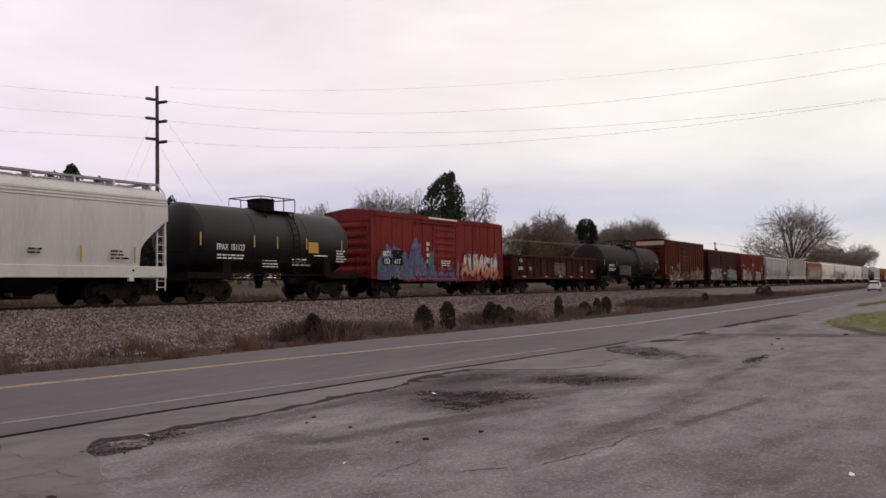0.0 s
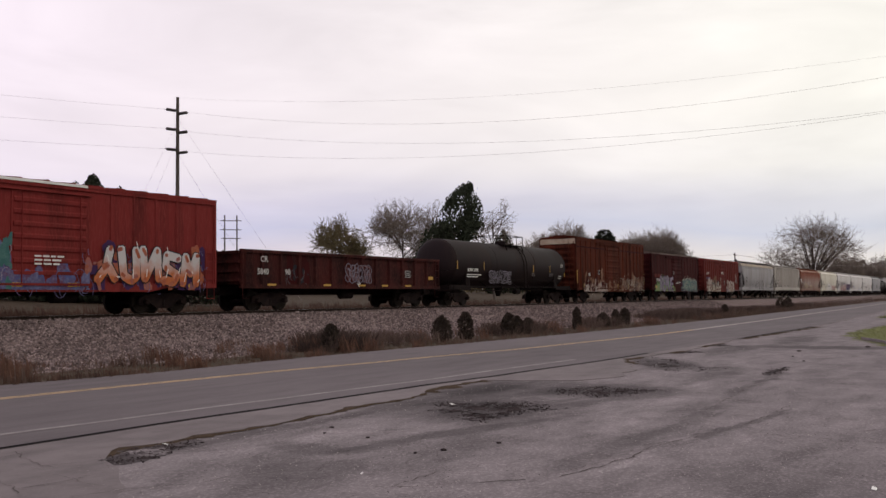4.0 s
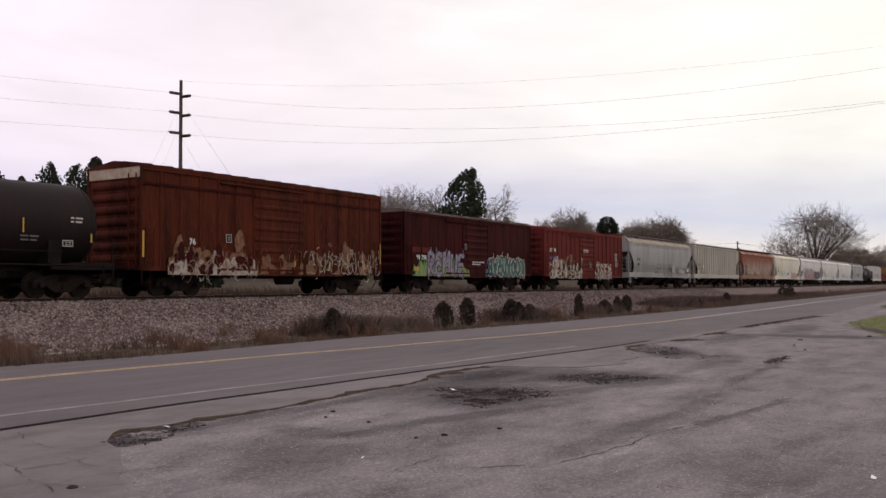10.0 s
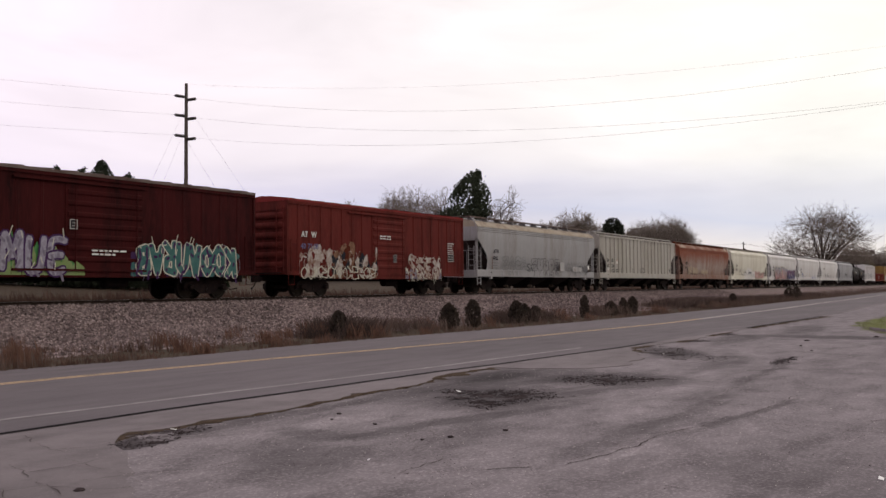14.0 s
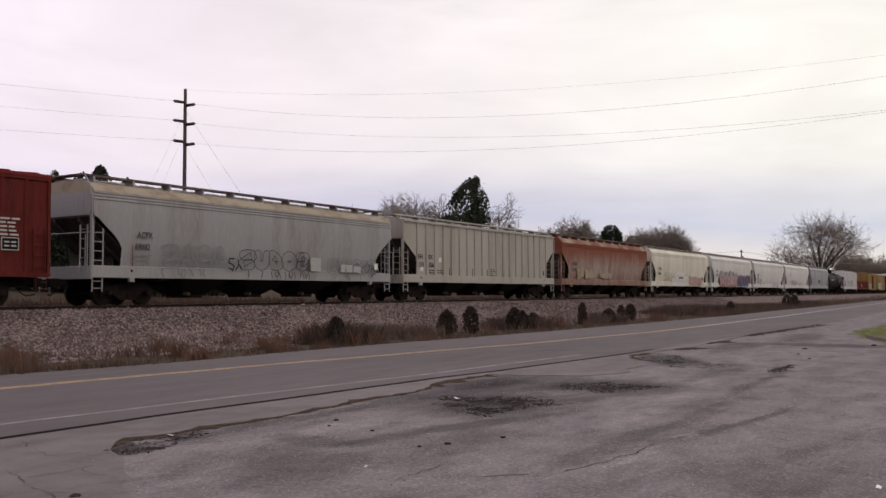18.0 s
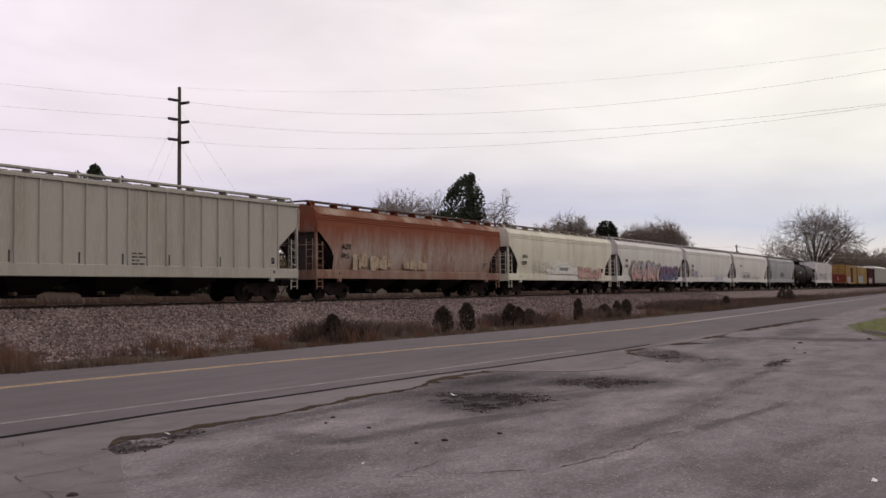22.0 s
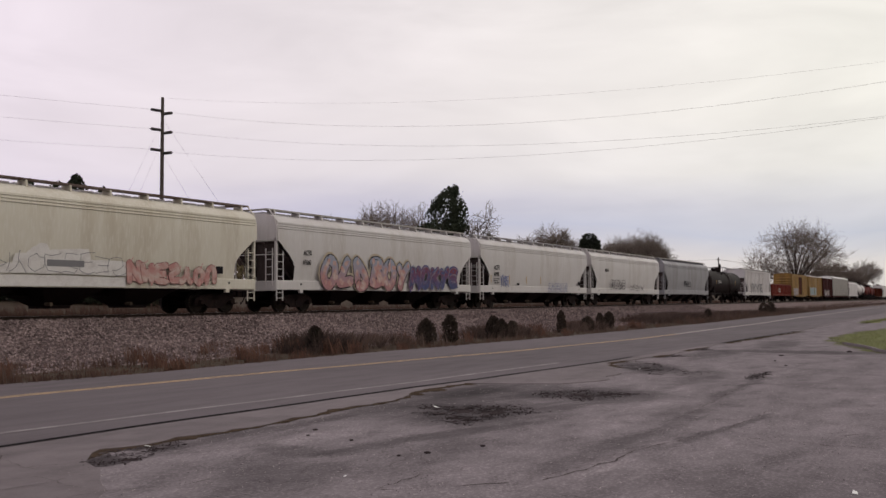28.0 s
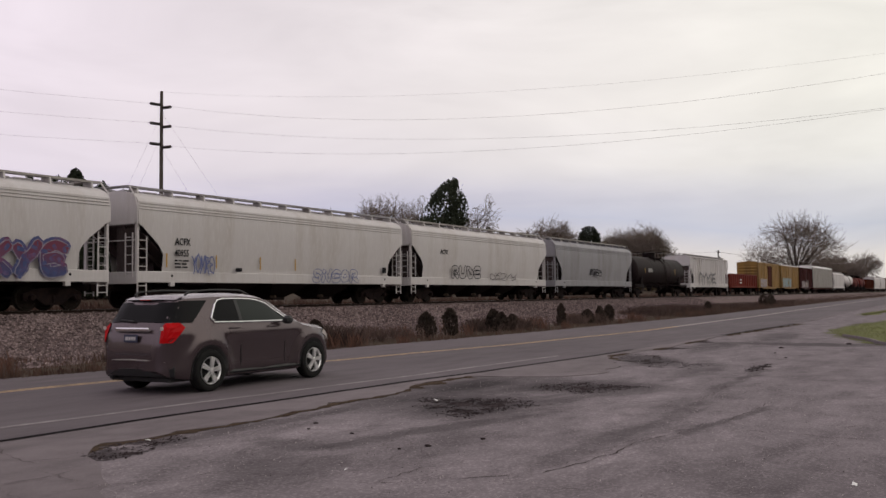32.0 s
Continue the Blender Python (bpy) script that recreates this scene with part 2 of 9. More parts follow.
def rust_washed():
    """Pale paint that rusts through from the roof line down, in streaks."""
    m = surface("rust_washed_hopper_paint", (0.30, 0.235, 0.215), (0.20, 0.095, 0.065), (0.38, 0.325, 0.31), scale=1.1, fine=16, rough=0.75, stretch=STREAK, amount=0.7)
    t = m.node_tree
    b = t.nodes["Principled BSDF"]
    under = b.inputs["Base Color"].links[0].from_socket
    co = t.nodes.new("ShaderNodeTexCoord")
    sp = t.nodes.new("ShaderNodeSeparateXYZ")
    t.links.new(co.outputs["Object"], sp.inputs["Vector"])
    ns = t.nodes.new("ShaderNodeTexNoise")
    ns.inputs["Scale"].default_value, ns.inputs["Detail"].default_value = 1.6, 5
    mp = t.nodes.new("ShaderNodeMapping")
    mp.inputs["Scale"].default_value = (1, 1, 0.25)
    t.links.new(co.outputs["Object"], mp.inputs["Vector"])
    t.links.new(mp.outputs["Vector"], ns.inputs["Vector"])
    ad = t.nodes.new("ShaderNodeMath")
    ad.operation = "MULTIPLY_ADD"
    ad.inputs[1].default_value = 1.6
    t.links.new(ns.outputs["Fac"], ad.inputs[0])
    t.links.new(sp.outputs["Z"], ad.inputs[2])
    rg = t.nodes.new("ShaderNodeMapRange")
    rg.inputs["From Min"].default_value, rg.inputs["From Max"].default_value = 3.2, 4.45
    t.links.new(ad.outputs["Value"], rg.inputs["Value"])
    mx = t.nodes.new("ShaderNodeMix")
    mx.data_type = "RGBA"
    mx.inputs["B"].default_value = (0.19, 0.055, 0.032, 1)
    t.links.new(rg.outputs["Result"], mx.inputs["Factor"])
    t.links.new(under, mx.inputs["A"])
    foot = t.nodes.new("ShaderNodeMapRange")
    foot.inputs["From Min"].default_value, foot.inputs["From Max"].default_value = 2.75, 2.1
    foot.inputs["To Max"].default_value = 0.55
    t.links.new(ad.outputs["Value"], foot.inputs["Value"])
    low = t.nodes.new("ShaderNodeMix")
    low.data_type = "RGBA"
    low.inputs["B"].default_value = (0.17, 0.075, 0.05, 1)
    t.links.new(foot.outputs["Result"], low.inputs["Factor"])
    t.links.new(mx.outputs["Result"], low.inputs["A"])
    t.links.new(low.outputs["Result"], b.inputs["Base Color"])
    return m


for tank, gloss in ((black_tank, 0.26), (old_tank, 0.09)):
    tank.node_tree.nodes["Principled BSDF"].inputs["Specular IOR Level"].default_value = gloss
rust_hopper = rust_washed()
rust_roof = surface("rust_patched_hopper_roof", (0.16, 0.055, 0.032), (0.40, 0.33, 0.27), (0.22, 0.10, 0.07), scale=0.5, rough=0.75, amount=0.45, stretch=(1, 0.3, 1))
for dull in (bright_red, brown_red, maroon, oxide_red, gondola_red, iron, dark_frame, wheel_steel):
    dull.node_tree.nodes["Principled BSDF"].inputs["Specular IOR Level"].default_value = 0.07

# ---- mesh kit ----
class Geo:
    """Corners and faces of one mesh."""

    def __init__(self):
        self.v, self.f = [], []

    def add(self, verts, faces):
        n = len(self.v)
        self.v += [tuple(p) for p in verts]
        self.f += [tuple(i + n for i in f) for f in faces]
        return self

    def box(self, x0, x1, y0, y1, z0, z1):
        v = [(x, y, z) for x in (x0, x1) for y in (y0, y1) for z in (z0, z1)]
        return self.add(v, [(0, 1, 3, 2), (4, 6, 7, 5), (0, 4, 5, 1), (2, 3, 7, 6), (0, 2, 6, 4), (1, 5, 7, 3)])

    def slab(self, x0, x1, y0, y1, z0, z1, c=0.02):
        """A box with chamfered edges."""
        bm = bmesh.new()
        bmesh.ops.create_cube(bm, size=1.0)
        for p in bm.verts:
            p.co = Vector(((x0 + x1) / 2 + p.co.x * (x1 - x0), (y0 + y1) / 2 + p.co.y * (y1 - y0), (z0 + z1) / 2 + p.co.z * (z1 - z0)))
        bmesh.ops.bevel(bm, geom=bm.edges[:], offset=c, segments=1, affect="EDGES")
        bm.verts.index_update()
        self.add([p.co[:] for p in bm.verts], [[q.index for q in f.verts] for f in bm.faces])
        bm.free()
        return self

    def prism(self, outline, a, b, axis="y"):
        """An outline pushed from a to b along an axis. The outline holds the other two coordinates, in xyz order."""
        def at(p, w):
            return {"x": (w, *p), "y": (p[0], w, p[1]), "z": (*p, w)}[axis]
        n = len(outline)
        v = [at(p, a) for p in outline] + [at(p, b) for p in outline]
        f = [tuple(range(n)), tuple(range(2 * n - 1, n - 1, -1))]
        return self.add(v, f + [(i, (i + 1) % n, n + (i + 1) % n, n + i) for i in range(n)])

    def tube(self, points, r, sides=6, r1=None, cap=True):
        """A round bar through points; r to r1 along it."""
        pts = [Vector(p) for p in points]
        r1 = r if r1 is None else r1
        v, f = [], []
        for i, p in enumerate(pts):
            d = (pts[min(i + 1, len(pts) - 1)] - pts[max(i - 1, 0)]).normalized()
            s = d.cross(Vector((0, 0, 1)) if abs(d.z) < 0.9 else Vector((1, 0, 0))).normalized()
            u = s.cross(d)
            rr = r + (r1 - r) * i / max(1, len(pts) - 1)
            v += [p + (s * math.cos(a) + u * math.sin(a)) * rr for a in (2 * math.pi * k / sides for k in range(sides))]
        for i in range(len(pts) - 1):
            o = i * sides
            f += [(o + k, o + (k + 1) % sides, o + sides + (k + 1) % sides, o + sides + k) for k in range(sides)]
        if cap:
            f += [tuple(range(sides)), tuple(range((len(pts) - 1) * sides, len(pts) * sides))]
        return self.add(v, f)

    def lathe(self, profile, axis="y", sides=24, centre=(0, 0, 0)):
        """A profile of (place along the axis, radius) turned round it."""
        v, f = [], []
        for w, r in profile:
            for k in range(sides):
                a = 2 * math.pi * k / sides
                c, s = r * math.cos(a), r * math.sin(a)
                p = {"x": (w, c, s), "y": (c, w, s), "z": (c, s, w)}[axis]
                v.append(tuple(p[i] + centre[i] for i in range(3)))
        for i in range(len(profile) - 1):
            o = i * sides
            f += [(o + k, o + (k + 1) % sides, o + sides + (k + 1) % sides, o + sides + k) for k in range(sides)]
        return self.add(v, f + [tuple(range(sides)), tuple(range((len(profile) - 1) * sides, len(profile) * sides))])

    def loft(self, rings, close=True, ends=True):
        n = len(rings[0])
        v = [p for ring in rings for p in ring]
        f = []
        for i in range(len(rings) - 1):
            o = i * n
            f += [(o + k, o + (k + 1) % n, o + n + (k + 1) % n, o + n + k) for k in range(n if close else n - 1)]
        if ends:
            f += [tuple(range(n)), tuple(range((len(rings) - 1) * n, len(rings) * n))]
        return self.add(v, f)

    def mesh(self, name, material, smooth=0):
        me = bpy.data.meshes.new(name)
        me.from_pydata(self.v, [], self.f)
        if len(self.f) < 6000:
            bm = bmesh.new()
            bm.from_mesh(me)
            bmesh.ops.recalc_face_normals(bm, faces=bm.faces[:])
            bm.to_mesh(me)
            bm.free()
        if smooth:
            me.polygons.foreach_set("use_smooth", [True] * len(me.polygons))
            me.set_sharp_from_angle(angle=radians(smooth))
        for m in material if isinstance(material, (list, tuple)) else [material]:
            me.materials.append(m)
        return me


def part(name, geo, material, parent, label="", at=(0, 0, 0), smooth=0):
    """One mesh object under a thing or a part; geo may be a finished mesh."""
    me = geo if isinstance(geo, bpy.types.Mesh) else geo.mesh(name, material, smooth)
    ob = new(name, me)
    ob.parent, ob.location = parent, at
    if label:
        ob["label"] = label
    return ob


def thing(name, label, category, group="", at=(0, 0, 0), turn=0.0, kind=""):
    ob = new(name)
    ob.empty_display_size = 0.3
    ob.location, ob.rotation_euler = at, (0, 0, turn)
    return tagged(ob, label, category, group, kind)


def solid(name, geo, material, label, category="", group="", at=(0, 0, 0), turn=0.0, kind="", smooth=0):
    me = geo if isinstance(geo, bpy.types.Mesh) else geo.mesh(name, material, smooth)
    ob = new(name, me)
    ob.location, ob.rotation_euler = at, (0, 0, turn)
    return tagged(ob, label, category, group, kind)


def writing(text, size, material, parent, x, y, z, label="", wide=1.0, name="lettering"):
    """Words on a side that faces the road (towards -y), x at their left end; each word a part."""
    if " " in text:
        first, rest = text.split(" ", 1)
        ob = writing(first, size, material, parent, x, y, z, label, wide, name)
        x += max(p.co.x for p in ob.data.vertices) + 0.34 * size * wide * (1 + len(rest) - len(rest.lstrip()))
        return writing(rest.lstrip(), size, material, parent, x, y, z, label, wide, name)
    cu = bpy.data.curves.new("words", "FONT")
    cu.body, cu.size, cu.extrude, cu.resolution_u = text, size, 0.002, 2
    cu.offset = size * 0.018
    tmp = new("words", cu)
    me = bpy.data.meshes.new_from_object(tmp.evaluated_get(bpy.context.evaluated_depsgraph_get()))
    bpy.data.objects.remove(tmp)
    bpy.data.curves.remove(cu)
    for p in me.vertices:
        p.co = Vector((p.co.x * wide, -p.co.z, p.co.y))
    me.materials.clear()
    me.materials.append(material)
    return part(name, me, material, parent, label, (x, y, z))


# ---- graffiti: bubble letters sprayed on a side that faces -y ----
def ring_of(cx, cz, rx, rz, rng, n=18, wob=0.18, box=2.6):
    pts = []
    ph = [rng.uniform(0, 6.28) for _ in range(3)]
    for k in range(n):
        a = 2 * math.pi * k / n
        s = (abs(math.cos(a)) ** box + abs(math.sin(a)) ** box) ** (-1 / box)
        s *= 1 + wob * (math.sin(2 * a + ph[0]) * 0.5 + math.sin(3 * a + ph[1]) * 0.5 + 0.4 * math.sin(5 * a + ph[2]))
        pts.append((cx + rx * s * math.cos(a), cz + rz * s * math.sin(a)))
    return pts


def sheet_of(outlines, y):
    g = Geo()
    for k, o in enumerate(outlines):
        n = len(o)
        y -= 0.0003
        g.add([(p[0], y, p[1]) for p in o], [tuple(range(n))])
    return g


# letter skeletons in a unit square
STROKES = [
    [[(0, 0), (0.45, 1), (1, 0)], [(0.2, 0.35), (0.8, 0.35)]],
    [[(0, 0), (0, 1), (0.8, 0.85), (0.75, 0.55), (0.1, 0.5)], [(0.1, 0.5), (0.95, 0.3), (0.8, 0.02), (0, 0)]],
    [[(1, 1), (0.1, 0.9), (0, 0.1), (1, 0)], [(0.05, 0.5), (0.8, 0.52)]],
    [[(0, 0), (0.05, 1)], [(0.95, 1), (0.1, 0.5), (1, 0)]],
    [[(0, 0), (0.12, 1), (0.5, 0.4), (0.88, 1), (1, 0)]],
    [[(0, 0), (0, 1), (1, 0), (1, 1)]],
    [[(0.5, 1), (0.05, 0.75), (0.05, 0.25), (0.5, 0), (0.95, 0.25), (0.95, 0.75), (0.5, 1)]],
    [[(0, 0), (0, 1), (0.85, 0.9), (0.8, 0.55), (0.1, 0.48), (1, 0)]],
    [[(1, 0.9), (0.3, 1), (0.05, 0.7), (0.9, 0.4), (0.8, 0.05), (0, 0.08)]],
    [[(0, 1), (0.1, 0.2), (0.5, 0), (0.9, 0.2), (1, 1)]],
    [[(0, 1), (0.5, 0.5), (1, 1)], [(0.5, 0.5), (0.45, 0)]],
]


def bars(paths, thick, y, step=0.0005):
    """Flat rounded strokes along paths in x and z; each bar lies a hair above the last."""
    g = Geo()
    k = 0
    for path in paths:
        for (a, b), (c, d) in zip(path, path[1:]):
            u = Vector((c - a, d - b))
            u = u.normalized() * thick / 2 if u.length else Vector((thick / 2, 0))
            q = Vector((-u.y, u.x))
            o = [(a - u.x * 0.7 + q.x * 0.6, b - u.y * 0.7 + q.y * 0.6), (a + q.x, b + q.y), (c + q.x, d + q.y), (c + u.x * 0.7 + q.x * 0.6, d + u.y * 0.7 + q.y * 0.6),
                 (c + u.x * 0.7 - q.x * 0.6, d + u.y * 0.7 - q.y * 0.6), (c - q.x, d - q.y), (a - q.x, b - q.y), (a - u.x * 0.7 - q.x * 0.6, b - u.y * 0.7 - q.y * 0.6)]
            g.add([(p[0], y - k * step, p[1]) for p in o], [tuple(range(8))])
            k += 1
    return g


# letters of the sprayed words: curved strokes in a unit square
LETTERS = {
    "O": [[(0.52, 1.0), (0.2, 0.82), (0.1, 0.45), (0.25, 0.12), (0.52, 0.0), (0.8, 0.16), (0.92, 0.5), (0.8, 0.8), (0.52, 1.0)]],
    "L": [[(0.62, 1.0), (0.42, 0.75), (0.22, 0.35), (0.12, 0.08), (0.5, 0.1), (0.95, 0.12)]],
    "D": [[(0.3, 0.08), (0.22, 0.5), (0.12, 1.0), (0.55, 0.78), (0.85, 0.4), (0.9, 0.12), (0.6, 0.0), (0.3, 0.08)]],
    "B": [[(0.18, 0.95), (0.6, 1.0), (0.92, 0.86), (0.72, 0.58), (0.45, 0.5), (0.85, 0.42), (0.95, 0.2), (0.6, 0.02), (0.25, 0.08)], [(0.4, 0.9), (0.35, 0.5), (0.25, 0.08)]],
    "Y": [[(0.08, 0.88), (0.3, 0.62), (0.5, 0.45)], [(0.98, 0.98), (0.72, 0.7), (0.5, 0.45), (0.36, 0.2), (0.3, 0.0)]],
    "M": [[(0.02, 0.0), (0.1, 0.5), (0.16, 1.0), (0.34, 0.65), (0.5, 0.4), (0.66, 0.65), (0.86, 1.0), (0.92, 0.5), (1.0, 0.0)]],
    "K": [[(0.12, 1.0), (0.1, 0.5), (0.14, 0.0)], [(0.92, 0.98), (0.5, 0.66), (0.2, 0.48), (0.55, 0.3), (0.95, 0.02)]],
    "E": [[(0.92, 0.92), (0.5, 1.0), (0.16, 0.86), (0.1, 0.5), (0.18, 0.12), (0.5, 0.0), (0.95, 0.1)], [(0.14, 0.5), (0.5, 0.54), (0.8, 0.5)]],
    "S": [[(0.92, 0.86), (0.5, 1.0), (0.14, 0.82), (0.3, 0.58), (0.7, 0.45), (0.9, 0.22), (0.55, 0.0), (0.1, 0.12)]],
    "N": [[(0.08, 0.0), (0.12, 0.5), (0.14, 0.98), (0.45, 0.55), (0.82, 0.04), (0.86, 0.5), (0.94, 1.0)]],
    "A": [[(0.05, 0.0), (0.25, 0.5), (0.5, 1.0), (0.74, 0.5), (0.96, 0.0)], [(0.26, 0.36), (0.5, 0.34), (0.76, 0.36)]],
    "Z": [[(0.08, 0.9), (0.5, 0.96), (0.92, 0.92), (0.5, 0.5), (0.1, 0.06), (0.5, 0.04), (0.95, 0.1)]],
    "R": [[(0.14, 0.0), (0.12, 0.5), (0.1, 0.98), (0.6, 1.0), (0.88, 0.78), (0.6, 0.52), (0.3, 0.48), (0.6, 0.26), (0.95, 0.0)]],
    "U": [[(0.1, 1.0), (0.1, 0.5), (0.2, 0.1), (0.5, 0.0), (0.8, 0.1), (0.9, 0.5), (0.92, 1.0)]],
}


def smoothed(path, n=4):
    """A curve through the corners of a stroke."""
    q = [path[0]] + list(path) + [path[-1]]
    if path[0] == path[-1]:
        q[0], q[-1] = path[-2], path[1]
    out = []
    for a, b, c, d in zip(q, q[1:], q[2:], q[3:]):
        for k in range(n):
            u = k / n
            out.append(tuple(0.5 * (2 * b[i] + (c[i] - a[i]) * u + (2 * a[i] - 5 * b[i] + 4 * c[i] - d[i]) * u * u + (3 * b[i] - a[i] - 3 * c[i] + d[i]) * u ** 3) for i in (0, 1)))
    return out + [path[-1]]


def lettering_paths(x0, x1, z0, z1, letters, rng, squeeze=0.72, word=""):
    w, h = (x1 - x0) / letters, z1 - z0
    out = []
    for i in range(letters):
        slant, lift, tall = rng.uniform(-0.18, 0.18), rng.uniform(-0.06, 0.06) * h, rng.uniform(0.86, 1.08)
        cell = []
        flip, turn = rng.random() < 0.5, rng.random() < 0.6
        shape = [[(1 - px if flip else px, 1 - pz if turn else pz) for px, pz in path] for path in rng.choice(STROKES)]
        if word:
            shape, squeeze, slant, tall = LETTERS[word[i]], 0.82, 0.12 + slant * 0.3, 1.0
        for path in shape:
            cell.append([(x0 + w * (i + 0.5) + w * squeeze * (px - 0.5 + slant * (pz - 0.5)) + rng.uniform(-0.04, 0.04) * w, z0 + lift + h * tall * pz + rng.uniform(-0.04, 0.04) * h) for px, pz in path])
            if word:
                if path[0] == path[-1]:
                    cell[-1][-1] = cell[-1][0]
                cell[-1] = smoothed(cell[-1])
        out.append(cell)
    return out


def graffiti(parent, x0, x1, z0, z1, y, letters, fill, edge, inner, halo=None, seed=1, label="", spikes=0, thick=None, glint=None, rim=0.09, word=""):
    """A sprayed piece: a cloud of paint, outlined letters, shaded fills and bright strokes."""
    rng = random.Random(seed)
    w, h = (x1 - x0) / letters, z1 - z0
    z0, h = z0 + 0.06, h - 0.06
    thick = thick or min(0.62 * w, 0.34 * h)
    cells = lettering_paths(x0 + thick * 0.4, x1 - thick * 0.4, z0 + thick * 0.45, z1 - thick * 0.45, letters, rng, 0.72, word)
    clouds = []
    for i in range(letters * 2):
        clouds.append(ring_of(x0 + (x1 - x0) * rng.random(), z0 + h * rng.uniform(0.3, 0.7), w * rng.uniform(0.3, 0.6), h * rng.uniform(0.25, 0.45), rng, 14, 0.35))
    for i in range(spikes * letters):
        a = x0 + (x1 - x0) * rng.random()
        clouds.append([(a - 0.22, z1 - 0.4), (a + 0.22, z1 - 0.4), (a + rng.uniform(-0.15, 0.15), z1 + rng.uniform(0.05, 0.4))])
    if halo and word:
        over = [[(a + rng.uniform(-0.05, 0.05), b + 0.05) for a, b in path[::2]] for cell in cells for path in cell]
        top = tagged(part("graffiti", bars(over, thick + rim * 2.4, y, 0.00002), halo, parent), label, kind="stuff")
    elif halo:
        top = tagged(part("graffiti", sheet_of(clouds, y), halo, parent), label, kind="stuff")
    else:
        top = part("graffiti", sheet_of([ring_of(x0 + w * 0.6, z0 + h * 0.4, w * 0.4, h * 0.3, rng, 12, 0.4)], y), inner, parent, label)
    y -= 0.008
    for i, cell in enumerate(cells):
        part("letter_outline", bars(cell, thick + rim, y - i * 0.002, 0.0003), edge, top)
        part("letter_fill", bars(cell, thick, y - 0.0025 - i * 0.002, 0.0003), fill, top)
    y -= letters * 0.002 + 0.006
    if word:
        cells = [[path[rng.randrange(3)::4] for path in cell] for cell in cells]
    shade = [[(a, b), (a + rng.uniform(-0.2, 0.2) * w, b + rng.uniform(-0.25, 0.1) * h)] for cell in cells for path in cell for a, b in path]
    tagged(part("paint_patch", bars(shade, thick * 0.42, y, 0.0002), inner, top), kind="stuff")
    glints = [[(a + 0.06, b + 0.08), (a + 0.06 + rng.uniform(-0.1, 0.16), b + rng.uniform(0, 0.3) * h)] for cell in cells for path in cell for a, b in path[::2]]
    tagged(part("paint_stroke", bars(glints, 0.035, y - 0.012, 0.0002), glint or white_mark, top), kind="stuff")
    return top


def bubble_outline(parent, x0, x1, z0, z1, y, word, material, seed, label, half=0.2, thick=0.035, drips=0):
    """Unfilled bubble letters: one thin sprayed line round each stroke, with runs down the sill."""
    rng = random.Random(seed)
    top = None
    for k, cell in enumerate(lettering_paths(x0 + half, x1 - half, z0 + half, z1 - half, len(word), rng, 0.82, word)):
        lines = []
        for path in cell:
            shut = path[0] == path[-1]
            sides = ([], [])
            for i, (a, b) in enumerate(path):
                p, q = path[max(0, i - 1)], path[min(len(path) - 1, i + 1)]
                d = Vector((q[0] - p[0], q[1] - p[1]))
                d = d.normalized() if d.length else Vector((1, 0))
                for s, row in zip((1, -1), sides):
                    row.append((a - d.y * half * s, b + d.x * half * s))
            if shut:
                lines += [sides[0], sides[1]]
            else:
                d0, d1 = (math.atan2(v[1][1] - v[0][1], v[1][0] - v[0][0]) for v in ((path[1], path[0]), (path[-2], path[-1])))
                caps = [[(e[0] + half * math.cos(d + u), e[1] + half * math.sin(d + u)) for u in (-1.2, -0.6, 0, 0.6, 1.2)] for e, d in ((path[0], d0), (path[-1], d1))]
                lines.append(sides[0] + caps[1][::-1] + sides[1][::-1] + caps[0][::-1] + sides[0][:1])
        made = part("letter_outline" if top else "graffiti", bars(lines, thick, y - k * 0.002, 0.0001), material, top or parent, "" if top else label)
        top = top or made
    runs = []
    for _ in range(drips):
        a, b = rng.uniform(x0, x1), rng.uniform(1.05, 1.15)
        runs.append([(a, 1.38), (a + rng.uniform(-0.05, 0.12), (b + 1.38) / 2), (a + rng.uniform(-0.05, 0.2), b)])
    if runs:
        tagged(part("paint_stroke", bars(runs, thick * 1.5, -1.556, 0.0001), material, top), kind="stuff")
    return top


def scrawl(parent, x0, x1, z0, z1, y, seed, material, n=6, thick=0.05, label=""):
    """A quick tag: single-stroke letters that run together."""
    rng = random.Random(seed)
    top = None
    for k, cell in enumerate(lettering_paths(x0, x1, z0, z1, n, rng, 0.95)):
        lines = []
        for p in cell:
            q = []
            for (a, b), (c, d) in zip(p, p[1:]):
                bow = rng.uniform(-0.16, 0.16)
                q += [(a + (c - a) * u - (d - b) * bow * math.sin(u * math.pi), b + (d - b) * u + (c - a) * bow * math.sin(u * math.pi)) for u in (0, 0.25, 0.5, 0.75)]
            lines.append(q + [p[-1]])
        made = part("tag_letter" if top else "graffiti", bars(lines, thick, y - k * 0.002, 0.0001), material, top or parent, "" if top else label)
        top = top or made
    return top


def small_print(parent, x, y, z, wide, rows, material, seed=0):
    """Stencilled data too small to read: short bars."""
    rng = random.Random(seed)
    g = Geo()
    for r in range(rows):
        a = x
        while a < x + wide * rng.uniform(0.7, 1):
            b = a + rng.uniform(0.12, 0.35)
            g.add([(a, y, z - r * 0.13), (b, y, z - r * 0.13), (b, y, z - r * 0.13 + 0.06), (a, y, z - r * 0.13 + 0.06)], [(0, 1, 2, 3)])
            a = b + 0.06
    return tagged(part("stencil_bars", g, material, parent), kind="stuff")


